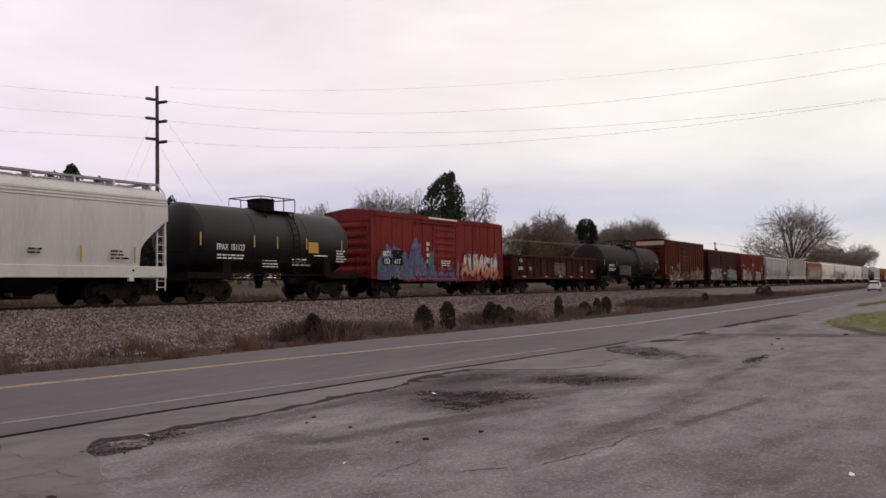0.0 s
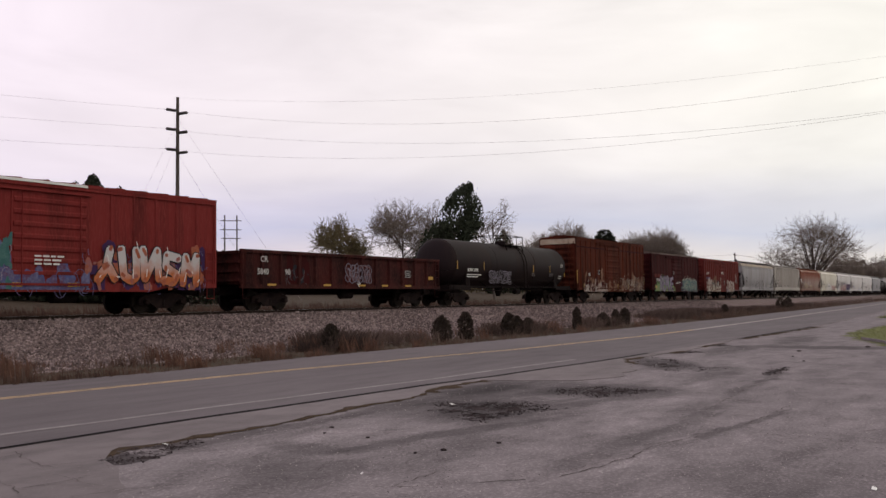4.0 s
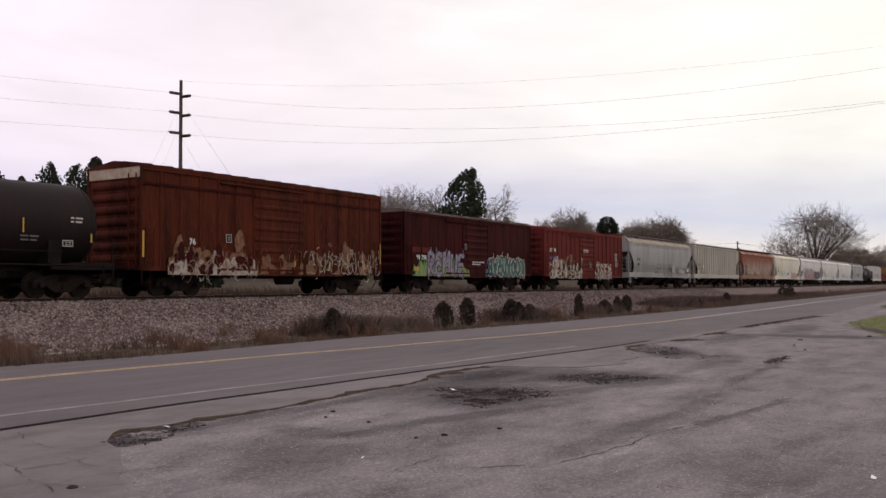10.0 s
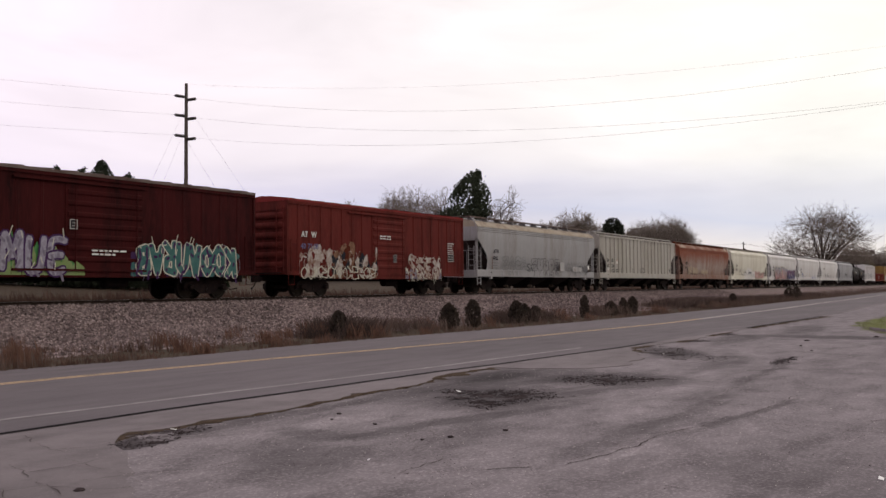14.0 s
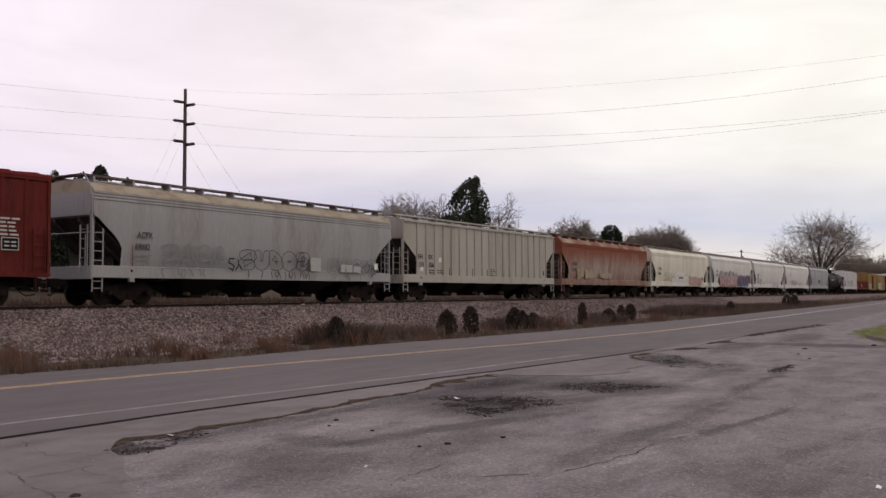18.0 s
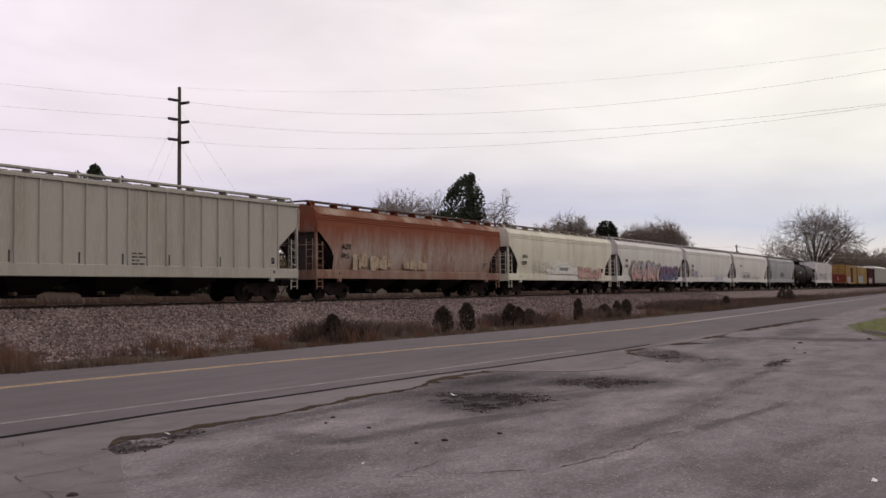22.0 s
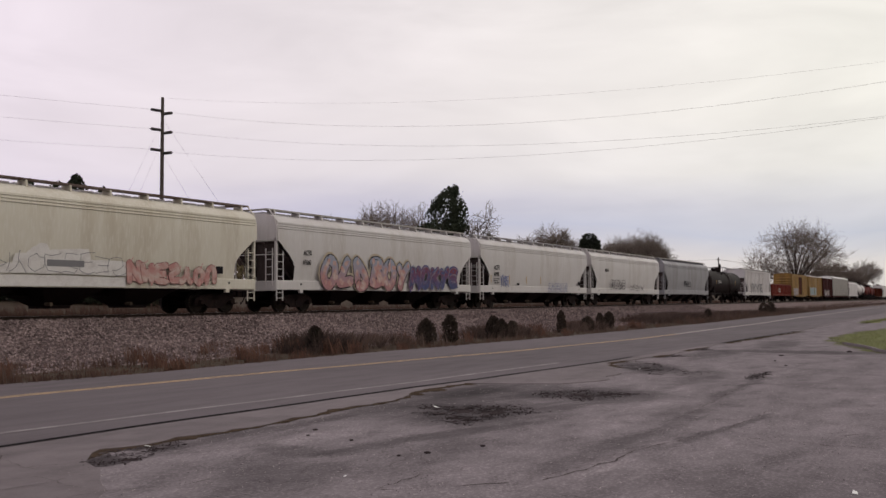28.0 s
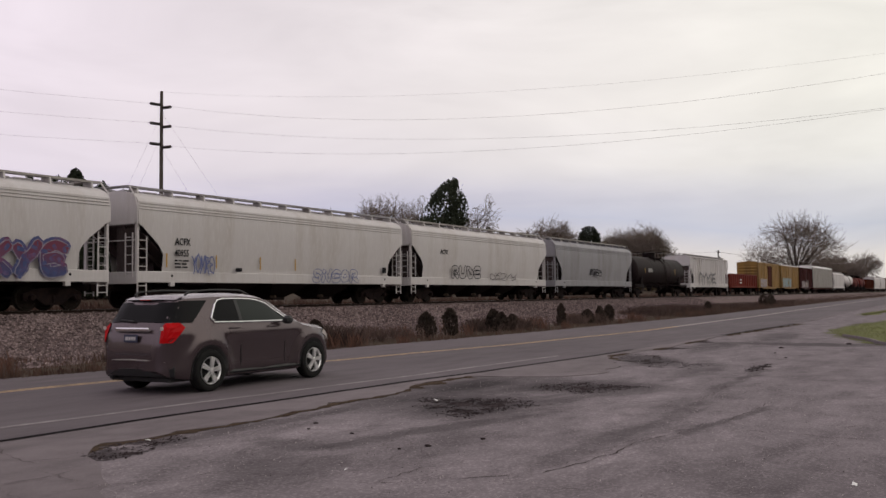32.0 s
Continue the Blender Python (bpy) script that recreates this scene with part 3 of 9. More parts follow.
def haze_piece(parent, x0, x1, z0, z1, y, paints, light, seed, label, n=60):
    """A sprayed cloud: ragged overlapping blots in several paints, with thin light swirls over them."""
    rng = random.Random(seed)
    top = None
    w, h = x1 - x0, z1 - z0
    for k, paint in enumerate(paints):
        blots = []
        for _ in range(n // len(paints)):
            u = rng.random()
            cap = 0.55 + 0.45 * abs(math.sin(u * 9 + seed))
            s = rng.uniform(0.08, 0.30) * (1.4 if k == 0 else 0.8)
            blots.append([(min(max(p, x0), x1), max(q, z0)) for p, q in ring_of(x0 + w * u, z0 + h * cap * rng.random(), s, s * rng.uniform(0.8, 1.9), rng, 18, 0.3, 2.0)])
        for i, blot in enumerate(blots):
            made = part("paint_blot" if top else "graffiti", sheet_of([blot], y - 0.012 * k - 0.0003 * i), paint, top or parent, "" if top else label)
            top = top or made
    swirls = []
    for _ in range(int(w * 9)):
        a, b, r, p = x0 + w * rng.random(), z0 + h * 0.85 * rng.random(), rng.uniform(0.08, 0.45), rng.uniform(0, 6.28)
        swirls.append([(a + r * math.cos(p + q * 0.5) * 0.6, b + r * math.sin(p + q * 0.5)) for q in range(rng.randrange(3, 6))])
    tagged(part("paint_stroke", bars(swirls, 0.022, y - 0.012 * len(paints) - 0.004, 0.0001), light, top), kind="stuff")
    return top


def framed_square(parent, x, y, z, wide, tall):
    """A white-edged stencil box with dark data bars inside."""
    f = part("stencil_square", Geo().box(x, x + wide, y - 0.004, y, z, z + tall), dim_mark, parent)
    g = Geo().box(x + 0.028, x + wide - 0.028, y - 0.007, y - 0.004, z + 0.028, z + tall - 0.028)
    part("stencil_field", g, dark_mark, f)
    g = Geo()
    for k in range(2):
        g.box(x + 0.1, x + wide * 0.45, y - 0.009, y - 0.007, z + tall * (0.28 + 0.3 * k), z + tall * (0.40 + 0.3 * k)).box(x + wide * 0.55, x + wide - 0.1, y - 0.009, y - 0.007, z + tall * (0.28 + 0.3 * k), z + tall * (0.40 + 0.3 * k))
    part("stencil_bars", g, dim_mark, f)
    return f

# ---- railway cars: x along the track, z from the railhead, the road on the -y side ----
def truck_meshes():
    frame_outline = [(-1.17, 0.36), (-1.17, 0.60), (-0.95, 0.70), (-0.4, 0.80), (0.4, 0.80), (0.95, 0.70), (1.17, 0.60), (1.17, 0.36), (0.98, 0.34),
                     (0.78, 0.52), (0.55, 0.34), (0.32, 0.20), (-0.32, 0.20), (-0.55, 0.34), (-0.78, 0.52), (-0.98, 0.34)]
    side = Geo().prism(frame_outline, -0.07, 0.07)
    wheel = Geo().lathe([(-0.07, 0.10), (-0.07, 0.36), (-0.05, 0.38), (-0.07, 0.40), (-0.07, 0.452), (0.05, 0.457), (0.055, 0.485), (0.075, 0.485), (0.075, 0.38), (0.03, 0.36), (0.04, 0.12), (0.09, 0.10)], sides=28)
    axle = Geo().lathe([(-1.0, 0.075), (1.0, 0.075)], sides=10)
    cap = Geo().lathe([(-0.14, 0.09), (-0.12, 0.11), (0.05, 0.12)], sides=12)
    coil = Geo()
    for k in range(5):
        coil.lathe([(0.28 + k * 0.05, 0.085), (0.305 + k * 0.05, 0.1), (0.33 + k * 0.05, 0.085)], axis="z", sides=10)
    bolster = Geo().slab(-0.24, 0.24, -1.05, 1.05, 0.52, 0.82, 0.03).box(-0.5, 0.5, -0.3, 0.3, 0.82, 0.98)
    return (bolster.mesh("truck", iron), side.mesh("sideframe", iron), wheel.mesh("wheel", wheel_steel, 40), axle.mesh("axle", iron, 40),
            cap.mesh("bearing_cap", iron, 40), coil.mesh("spring", iron))


TRUCK = truck_meshes()


def truck(car, x):
    body, side, wheel, axle, cap, coil = TRUCK
    t = part("truck", body, iron, car, "", (x, 0, 0))
    for sy in (-1, 1):
        part("sideframe", side, iron, t, "", (0, sy * 0.98, 0))
        part("spring", coil, iron, t, "", (0, sy * 0.98, 0))
        for ax in (-0.88, 0.88):
            w = part("wheel", wheel, wheel_steel, t, "", (ax, sy * 0.755, 0.457))
            w.rotation_euler = (0, 0, 0 if sy < 0 else math.pi)
            c = part("bearing_cap", cap, iron, t, "", (ax, sy * 1.07, 0.457))
            c.rotation_euler = (0, 0, 0 if sy < 0 else math.pi)
    for ax in (-0.88, 0.88):
        part("axle", axle, iron, t, "", (ax, 0, 0.457))


def couplers(car, half):
    for s in (-1, 1):
        g = Geo().slab(min(s * (half - 0.5), s * (half + 0.38)), max(s * (half - 0.5), s * (half + 0.38)), -0.1, 0.1, 0.72, 0.92, 0.03)
        g.prism([(s * (half + 0.3), -0.2), (s * (half + 0.66), -0.14), (s * (half + 0.66), 0.06), (s * (half + 0.4), 0.2), (s * (half + 0.3), 0.2)], 0.68, 0.98, "z")
        part("coupler", g, iron, car)
        hose = Geo().tube([(s * half, 0.35, 0.75), (s * (half + 0.15), 0.36, 0.5), (s * (half + 0.35), 0.3, 0.36), (s * (half + 0.58), 0.1, 0.42)], 0.025, 6)
        part("brake_hose", hose, dark_frame, car)


def ladder(car, x, y, z0, z1, wide, rungs, material, along="x", name="ladder"):
    g = Geo()
    for k in (-1, 1):
        a = (x + k * wide / 2, y) if along == "x" else (x, y + k * wide / 2)
        g.box(a[0] - 0.02, a[0] + 0.02, a[1] - 0.02, a[1] + 0.02, z0, z1)
    for i in range(rungs):
        z = z0 + (i + 0.5) * (z1 - z0) / rungs
        if along == "x":
            g.tube([(x - wide / 2, y - 0.02, z), (x + wide / 2, y - 0.02, z)], 0.017, 5)
        else:
            g.tube([(x, y - wide / 2, z), (x, y + wide / 2, z)], 0.017, 5)
    return part(name, g, material, car)


def stirrups(car, half, y, top, material):
    for s in (-1, 1):
        for sy in (-1, 1):
            x = s * (half - 0.3)
            part("sill_step", Geo().tube([(x - 0.2, sy * y, top), (x - 0.2, sy * y, 0.55), (x + 0.2, sy * y, 0.55), (x + 0.2, sy * y, top)], 0.018, 5), material, car)


def boxcar(label, xl, xr, paint, eave, ribs, door, roof=None, sill=0.83, peak=0.18, end_rows=6, door_paint=None, smooth_panels=False, group="cars of the freight train", truck_in=2.35, gate=None, belt=0.0):
    L = xr - xl
    h, hw = L / 2, 1.53
    car = thing("boxcar", label, "freight car", group)
    roof = roof or paint
    wall = hw - 0.055
    door_a, door_b = door[0] - (xl + xr) / 2, door[1] - (xl + xr) / 2
    part("body", Geo().prism([(-wall, 1.02), (wall, 1.02), (wall, eave - 0.1), (-wall, eave - 0.1)], -h + 0.06, h - 0.06, "x"), paint, car)
    # roof with a low ridge and cross ribs
    part("roof", Geo().prism([(-hw - 0.02, eave - 0.1), (hw + 0.02, eave - 0.1), (hw + 0.02, eave), (0, eave + peak), (-hw - 0.02, eave)], -h, h, "x"), roof, car)
    n = 15
    for i in range(n):
        x = -h + 0.5 + i * (L - 1.0) / (n - 1)
        rib = Geo().prism([(-hw, eave + 0.002), (0, eave + peak + 0.002), (hw, eave + 0.002), (hw, eave + 0.035), (0, eave + peak + 0.04), (-hw, eave + 0.035)], x - 0.04, x + 0.04, "x")
        part("roof_rib", rib, roof, car)
    # sides: top chord, sill, posts, door
    for s in (-1, 1):
        y0, y1 = sorted((s * wall, s * (hw + 0.005)))
        part("top_chord", Geo().box(-h, h, y0, y1, eave - 0.22, eave - 0.1), paint, car)
        dip = 0.16
        sill_line = [(-h, sill + dip), (-h + 2.6, sill + dip), (-h + 3.4, sill), (h - 3.4, sill), (h - 2.6, sill + dip), (h, sill + dip), (h, 1.16), (-h, 1.16)]
        part("side_sill", Geo().prism(sill_line, y0, y1), paint, car)
        for x in (-h + 0.05, h - 0.05):
            part("corner_post", Geo().box(x - 0.05, x + 0.05, y0, y1, 1.16, eave - 0.22), paint, car)
        for i in range(ribs):
            for a, b in ((-h, door_a), (door_b, h)):
                m = max(2, round(ribs * (b - a) / L))
                if i >= m:
                    continue
                x = a + (i + 1) * (b - a) / (m + 1)
                dep = 0.02 if smooth_panels else 0.05
                q0, q1 = sorted((s * (wall - 0.01), s * (wall + dep)))
                part("side_post", Geo().prism([(x - 0.09, q0 if s > 0 else q1), (x + 0.09, q0 if s > 0 else q1), (x + 0.05, q1 if s > 0 else q0), (x - 0.05, q1 if s > 0 else q0)], 1.16, eave - 0.22, "z"), paint, car)
        dp = door_paint or paint
        g = Geo().box(door_a, door_b, *sorted((s * (wall - 0.01), s * (wall + 0.035))), 1.14, eave - 0.42)
        d = part("sliding_door", g, dp, car)
        for k in range(7):
            z = 1.35 + k * (eave - 2.0) / 6.4
            g = Geo().prism([(s * (wall + 0.03), z), (s * (wall + 0.075), z + 0.06), (s * (wall + 0.075), z + 0.16), (s * (wall + 0.03), z + 0.22)], door_a + 0.08, door_b - 0.08, "x")
            part("door_rib", g, dp, d)
        for x in (door_a + 0.35, door_b - 0.35):
            part("lock_bar", Geo().tube([(x, s * (wall + 0.11), 1.1), (x, s * (wall + 0.11), eave - 0.45)], 0.022, 5), dp, d)
        for z in (1.08, eave - 0.36):
            q = sorted((s * wall, s * (wall + 0.12)))
            part("door_track", Geo().box(door_a - 2.0 if s < 0 else door_a - 0.1, door_b + 0.1 if s < 0 else door_b + 2.0, *q, z - 0.04, z + 0.04), paint, car)
    # thin dark bars below the eave draw the shadow line of the top plate
    if belt:
        for s in (-1, 1):
            q = sorted((s * wall, s * (wall + 0.058)))
            for a, b in ((-h + 0.1, door_a - 0.02), (door_b + 0.02, h - 0.1)):
                part("belt_rail", Geo().box(a, b, *q, eave - belt - 0.05, eave - belt + 0.05), maroon, car)
    # ends: pressed horizontal ribs
    for s in (-1, 1):
        for k in range(end_rows):
            z = 1.28 + k * (eave - 1.75) / end_rows
            hh = (eave - 1.75) / end_rows * 0.36
            ring = []
            for y in (-1.36, -1.15, 0, 1.15, 1.36):
                d = 0.0 if abs(y) > 1.3 else 0.11
                ring.append([(s * (h - 0.07), y, z), (s * (h - 0.06 + d * 0.7), y, z + hh * 0.3), (s * (h - 0.06 + d), y, z + hh), (s * (h - 0.06 + d * 0.7), y, z + hh * 1.7), (s * (h - 0.07), y, z + hh * 2)])
            part("end_rib", Geo().loft(ring), paint, car, smooth=50)
        part("end_panel", Geo().box(*sorted((s * (h - 0.06), s * (h - 0.02))), -1.5, 1.5, eave - 0.5, eave - 0.05), gate or paint, car)
        part("crossover_step", Geo().box(*sorted((s * (h - 0.02), s * (h + 0.28))), -1.2, 1.2, 1.06, 1.1), dark_frame, car)
        part("brake_rod", Geo().tube([(s * (h + 0.2), -1.25, 1.3), (s * (h + 0.2), 1.25, 1.3)], 0.02, 5), paint, car)
    ladder(car, -h + 0.42, -hw - 0.03, 1.15, 2.6, 0.42, 4, paint)
    ladder(car, h - 0.42, -hw - 0.03, 1.15, 2.6, 0.42, 4, paint)
    ladder(car, -h - 0.08, -1.15, 1.15, eave - 0.35, 0.42, 7, paint, "y")
    stirrups(car, h, hw - 0.02, sill + 0.2, paint)
    u = Geo().box(-h, h, -0.17, 0.17, 0.72, 1.02)
    for x in (-h * 0.45, -h * 0.15, h * 0.15, h * 0.45):
        u.prism([(-1.4, 1.02), (1.4, 1.02), (1.4, 0.94), (0.17, 0.74), (-0.17, 0.74), (-1.4, 0.94)], x - 0.08, x + 0.08, "x")
    part("underframe", u, dark_frame, car)
    part("brake_reservoir", Geo().lathe([(0, 0.05), (0.06, 0.22), (1.0, 0.22), (1.06, 0.05)], "x", 14, (0.6, -0.75, 0.66)), dark_frame, car, smooth=40)
    for s in (-1, 1):
        truck(car, s * (h - truck_in))
    couplers(car, h)
    return car


def gondola(label, xl, xr, paint, top=2.6, sill=0.95, ribs=15, group="cars of the freight train"):
    L = xr - xl
    h, hw = L / 2, 1.53
    car = thing("gondola", label, "freight car", group)
    wall = hw - 0.12
    for s in (-1, 1):
        part("side_wall", Geo().box(-h, h, *sorted((s * (wall - 0.03), s * wall)), sill + 0.1, top), paint, car)
        part("top_chord", Geo().slab(-h, h, *sorted((s * (wall - 0.06), s * hw)), top - 0.06, top + 0.09, 0.015), paint, car)
        part("side_sill", Geo().box(-h, h, *sorted((s * (wall - 0.05), s * (hw - 0.01))), sill, sill + 0.18), paint, car)
        for i in range(ribs + 1):
            x = -h + 0.12 + i * (L - 0.24) / ribs
            part("side_post", Geo().prism([(x - 0.1, s * wall), (x + 0.1, s * wall), (x + 0.06, s * (hw - 0.005)), (x - 0.06, s * (hw - 0.005))], sill + 0.18, top - 0.06, "z"), paint, car)
        part("end_wall", Geo().box(*sorted((s * (h - 0.05), s * h)), -wall, wall, sill + 0.1, top), paint, car)
        for k in range(4):
            part("end_rib", Geo().box(*sorted((s * h, s * (h + 0.09))), -wall, wall, sill + 0.3 + k * 0.4, sill + 0.42 + k * 0.4), paint, car)
    part("floor", Geo().box(-h, h, -wall, wall, sill + 0.1, sill + 0.18), dark_frame, car)
    u = Geo().box(-h, h, -0.2, 0.2, 0.7, sill + 0.1)
    for x in (-h * 0.5, -h * 0.17, h * 0.17, h * 0.5):
        u.box(x - 0.08, x + 0.08, -1.4, 1.4, sill - 0.08, sill + 0.1)
    part("underframe", u, dark_frame, car)
    ladder(car, -h + 0.4, -hw - 0.03, sill + 0.1, top, 0.42, 4, paint)
    ladder(car, h - 0.4, -hw - 0.03, sill + 0.1, top, 0.42, 4, paint)
    stirrups(car, h, hw - 0.05, sill, paint)
    part("brake_reservoir", Geo().lathe([(0, 0.05), (0.06, 0.2), (0.9, 0.2), (0.96, 0.05)], "x", 14, (-0.4, -0.8, 0.68)), dark_frame, car, smooth=40)
    for s in (-1, 1):
        truck(car, s * (h - 2.3))
    couplers(car, h)
    return car


def tank_car(label, xl, xr, paint, radius=1.48, top=4.2, platform=None, group="cars of the freight train", belly=None, dome=True, band_marks=True, rails_black=None):
    L = xr - xl
    h = L / 2
    zc = top - radius
    car = thing("tank_car", label, "freight car", group)
    e = h - 0.35
    head = 0.62
    prof = [(-e, 0.05)] + [(-e + head * (1 - math.cos(a)), radius * math.sin(a)) for a in (0.35, 0.7, 1.0, 1.25, 1.45)] + [(-e + head, radius)]
    prof += [(-a, r) for a, r in reversed(prof)]
    part("tank_shell", Geo().lathe(prof, "x", 48, (0, 0, zc)), paint, car, smooth=35)
    for x in (-e + head, -e * 0.33, e * 0.33, e - head):
        part("weld_band", Geo().lathe([(x - 0.04, radius), (x - 0.03, radius + 0.012), (x + 0.03, radius + 0.012), (x + 0.04, radius)], "x", 48, (0, 0, zc)), paint, car, smooth=35)
    frame_m = rails_black or dark_frame
    for s in (-1, 1):
        part("end_sill", Geo().slab(*sorted((s * (h - 0.12), s * h)), -1.45, 1.45, 0.85, 1.2, 0.02), frame_m, car)
        part("end_deck", Geo().box(*sorted((s * (h - 1.9), s * h)), -1.45, 1.45, 1.2, 1.24), frame_m, car)
        for sy in (-1, 1):
            part("deck_sill", Geo().box(*sorted((s * (h - 2.6), s * h)), *sorted((sy * 1.38, sy * 1.46)), 0.98, 1.2), frame_m, car)
            part("end_handrail", Geo().tube([(s * (h - 0.1), sy * 1.42, 1.2), (s * (h - 0.1), sy * 1.42, 2.15), (s * (h - 0.9), sy * 1.46, 2.15)], 0.022, 6), frame_m, car)
        part("end_handrail", Geo().tube([(s * (h - 0.06), -1.42, 2.1), (s * (h - 0.06), 1.42, 2.1)], 0.022, 6), frame_m, car)
        saddle = Geo().prism([(-1.35, 1.1), (1.35, 1.1)] + [(1.35 * math.cos(a), zc - math.sqrt(max(0.0, radius ** 2 - (1.35 * math.cos(a)) ** 2)) + 0.03) for a in (0, 0.5, 1.0, 1.57, 2.14, 2.64, 3.14)], s * (h - 2.4) - 0.25, s * (h - 2.4) + 0.25, "x")
        part("saddle", saddle, frame_m, car)
        part("stub_sill", Geo().box(*sorted((s * (h - 3.4), s * h)), -0.2, 0.2, 0.7, 1.12), frame_m, car)
        truck(car, s * (h - 1.85))
    # long side handrail and its brackets
    for sy in (-1, 1):
        g = Geo().tube([(-h + 2.2, sy * (radius + 0.05), zc - 1.0), (h - 2.2, sy * (radius + 0.05), zc - 1.0)], 0.022, 6)
        part("side_handrail", g, frame_m, car)
    for sy in (-1, 1):
        part("running_rail", Geo().tube([(-h + 0.2, sy * 1.45, 1.14), (h - 0.2, sy * 1.45, 1.14)], 0.032, 6), frame_m, car)
        for k in range(7):
            x = -h + 2.6 + k * (L - 5.2) / 6
            part("rail_bracket", Geo().tube([(x, sy * 1.45, 1.14), (x, sy * 0.9, zc - math.sqrt(radius ** 2 - 0.81) + 0.04)], 0.025, 5), frame_m, car)
    part("brake_pipe", Geo().tube([(-h + 3.0, -0.5, 0.98), (-0.8, -0.5, 0.92), (h - 3.0, -0.5, 0.98)], 0.035, 6), frame_m, car)
    part("brake_cylinder", Geo().lathe([(0, 0.05), (0.05, 0.18), (0.7, 0.18), (0.75, 0.05)], "x", 12, (1.2, -0.6, 0.86)), frame_m, car, smooth=40)
    px0, px1 = platform or (-1.6, 2.0)
    deck = part("top_platform", Geo().box(px0, px1, -0.95, -0.45, top - 0.12, top - 0.08).box(px0, px1, 0.45, 0.95, top - 0.12, top - 0.08).box(px0, px0 + 0.5, -0.95, 0.95, top + 0.0, top + 0.03), frame_m, car)
    for sy in (-1, 1):
        y = sy * 0.98
        part("platform_rail", Geo().tube([(px0, y, top - 0.1), (px0, y, top + 0.52), (px1, y, top + 0.52), (px1, y, top - 0.1)], 0.026, 6), frame_m, deck)
        for k in (0.33, 0.66):
            x = px0 + (px1 - px0) * k
            part("rail_post", Geo().tube([(x, y, top - 0.3), (x, y, top + 0.52)], 0.024, 6), frame_m, deck)
        part("platform_bracket", Geo().tube([(px0 + 0.2, y, top - 0.1), (px0 + 0.2, sy * 1.1, top - 0.5)], 0.04, 5), frame_m, deck)
        part("platform_bracket", Geo().tube([(px1 - 0.2, y, top - 0.1), (px1 - 0.2, sy * 1.1, top - 0.5)], 0.04, 5), frame_m, deck)
    part("platform_rail", Geo().tube([(px1, -0.98, top + 0.52), (px1, 0.98, top + 0.52)], 0.026, 6), frame_m, deck)
    part("platform_rail", Geo().tube([(px0, -0.98, top + 0.52), (px0, 0.98, top + 0.52)], 0.026, 6), frame_m, deck)
    if dome:
        part("manway_housing", Geo().lathe([(top - 0.2, 0.62), (top + 0.36, 0.62), (top + 0.4, 0.66), (top + 0.48, 0.64), (top + 0.54, 0.3)], "z", 22, ((px0 + px1) / 2 - 0.1, 0, 0)), frame_m, car, smooth=40)
    else:
        part("manway_housing", Geo().lathe([(top - 0.2, 0.35), (top + 0.16, 0.35), (top + 0.2, 0.3), (top + 0.26, 0.1)], "z", 18, ((px0 + px1) / 2, 0, 0)), frame_m, car, smooth=40)
    # ladder that wraps over the shell at the platform
    g = Geo()
    xx = (px0 + px1) / 2 + 0.6
    for k in (-0.22, 0.22):
        g.tube([(xx + k, -(radius + 0.08) * math.sin(a), zc + (radius + 0.08) * math.cos(a)) for a in (0.5, 0.8, 1.1, 1.4, 1.57)] + [(xx + k, -radius - 0.1, 1.05)], 0.025, 5)
    for a in (0.6, 0.8, 1.0, 1.2, 1.4, 1.57):
        g.tube([(xx - 0.22, -(radius + 0.08) * math.sin(a), zc + (radius + 0.08) * math.cos(a)), (xx + 0.22, -(radius + 0.08) * math.sin(a), zc + (radius + 0.08) * math.cos(a))], 0.018, 5)
    for z in (zc - 0.3, zc - 0.6, zc - 0.9, zc - 1.2, zc - 1.5):
        g.tube([(xx - 0.22, -radius - 0.1, z), (xx + 0.22, -radius - 0.1, z)], 0.018, 5)
    part("side_ladder", g, frame_m, car)
    part("bottom_outlet", Geo().lathe([(0.55, 0.16), (0.75, 0.18), (zc - radius + 0.05, 0.3)], "z", 14), frame_m, car, smooth=40)
    for s in (-1, 1):
        ladder(car, s * (h - 0.3), -1.47, 0.55, 1.2, 0.4, 2, frame_m, name="sill_step")
    couplers(car, h)
    return car


HATCH = Geo().slab(-0.36, 0.36, -0.28, 0.28, 0, 0.12, 0.03).mesh("roof_hatch", pale_grey)


# edge of the end cut-out in a hopper's side: share of its depth, share of its height
TEARDROP = ((0.0, 1.0), (0.18, 0.93), (0.36, 0.82), (0.55, 0.72), (0.75, 0.6), (0.9, 0.49), (1.0, 0.36))
TRIANGLE = ((0.0, 1.0), (0.5, 0.73), (1.0, 0.46))


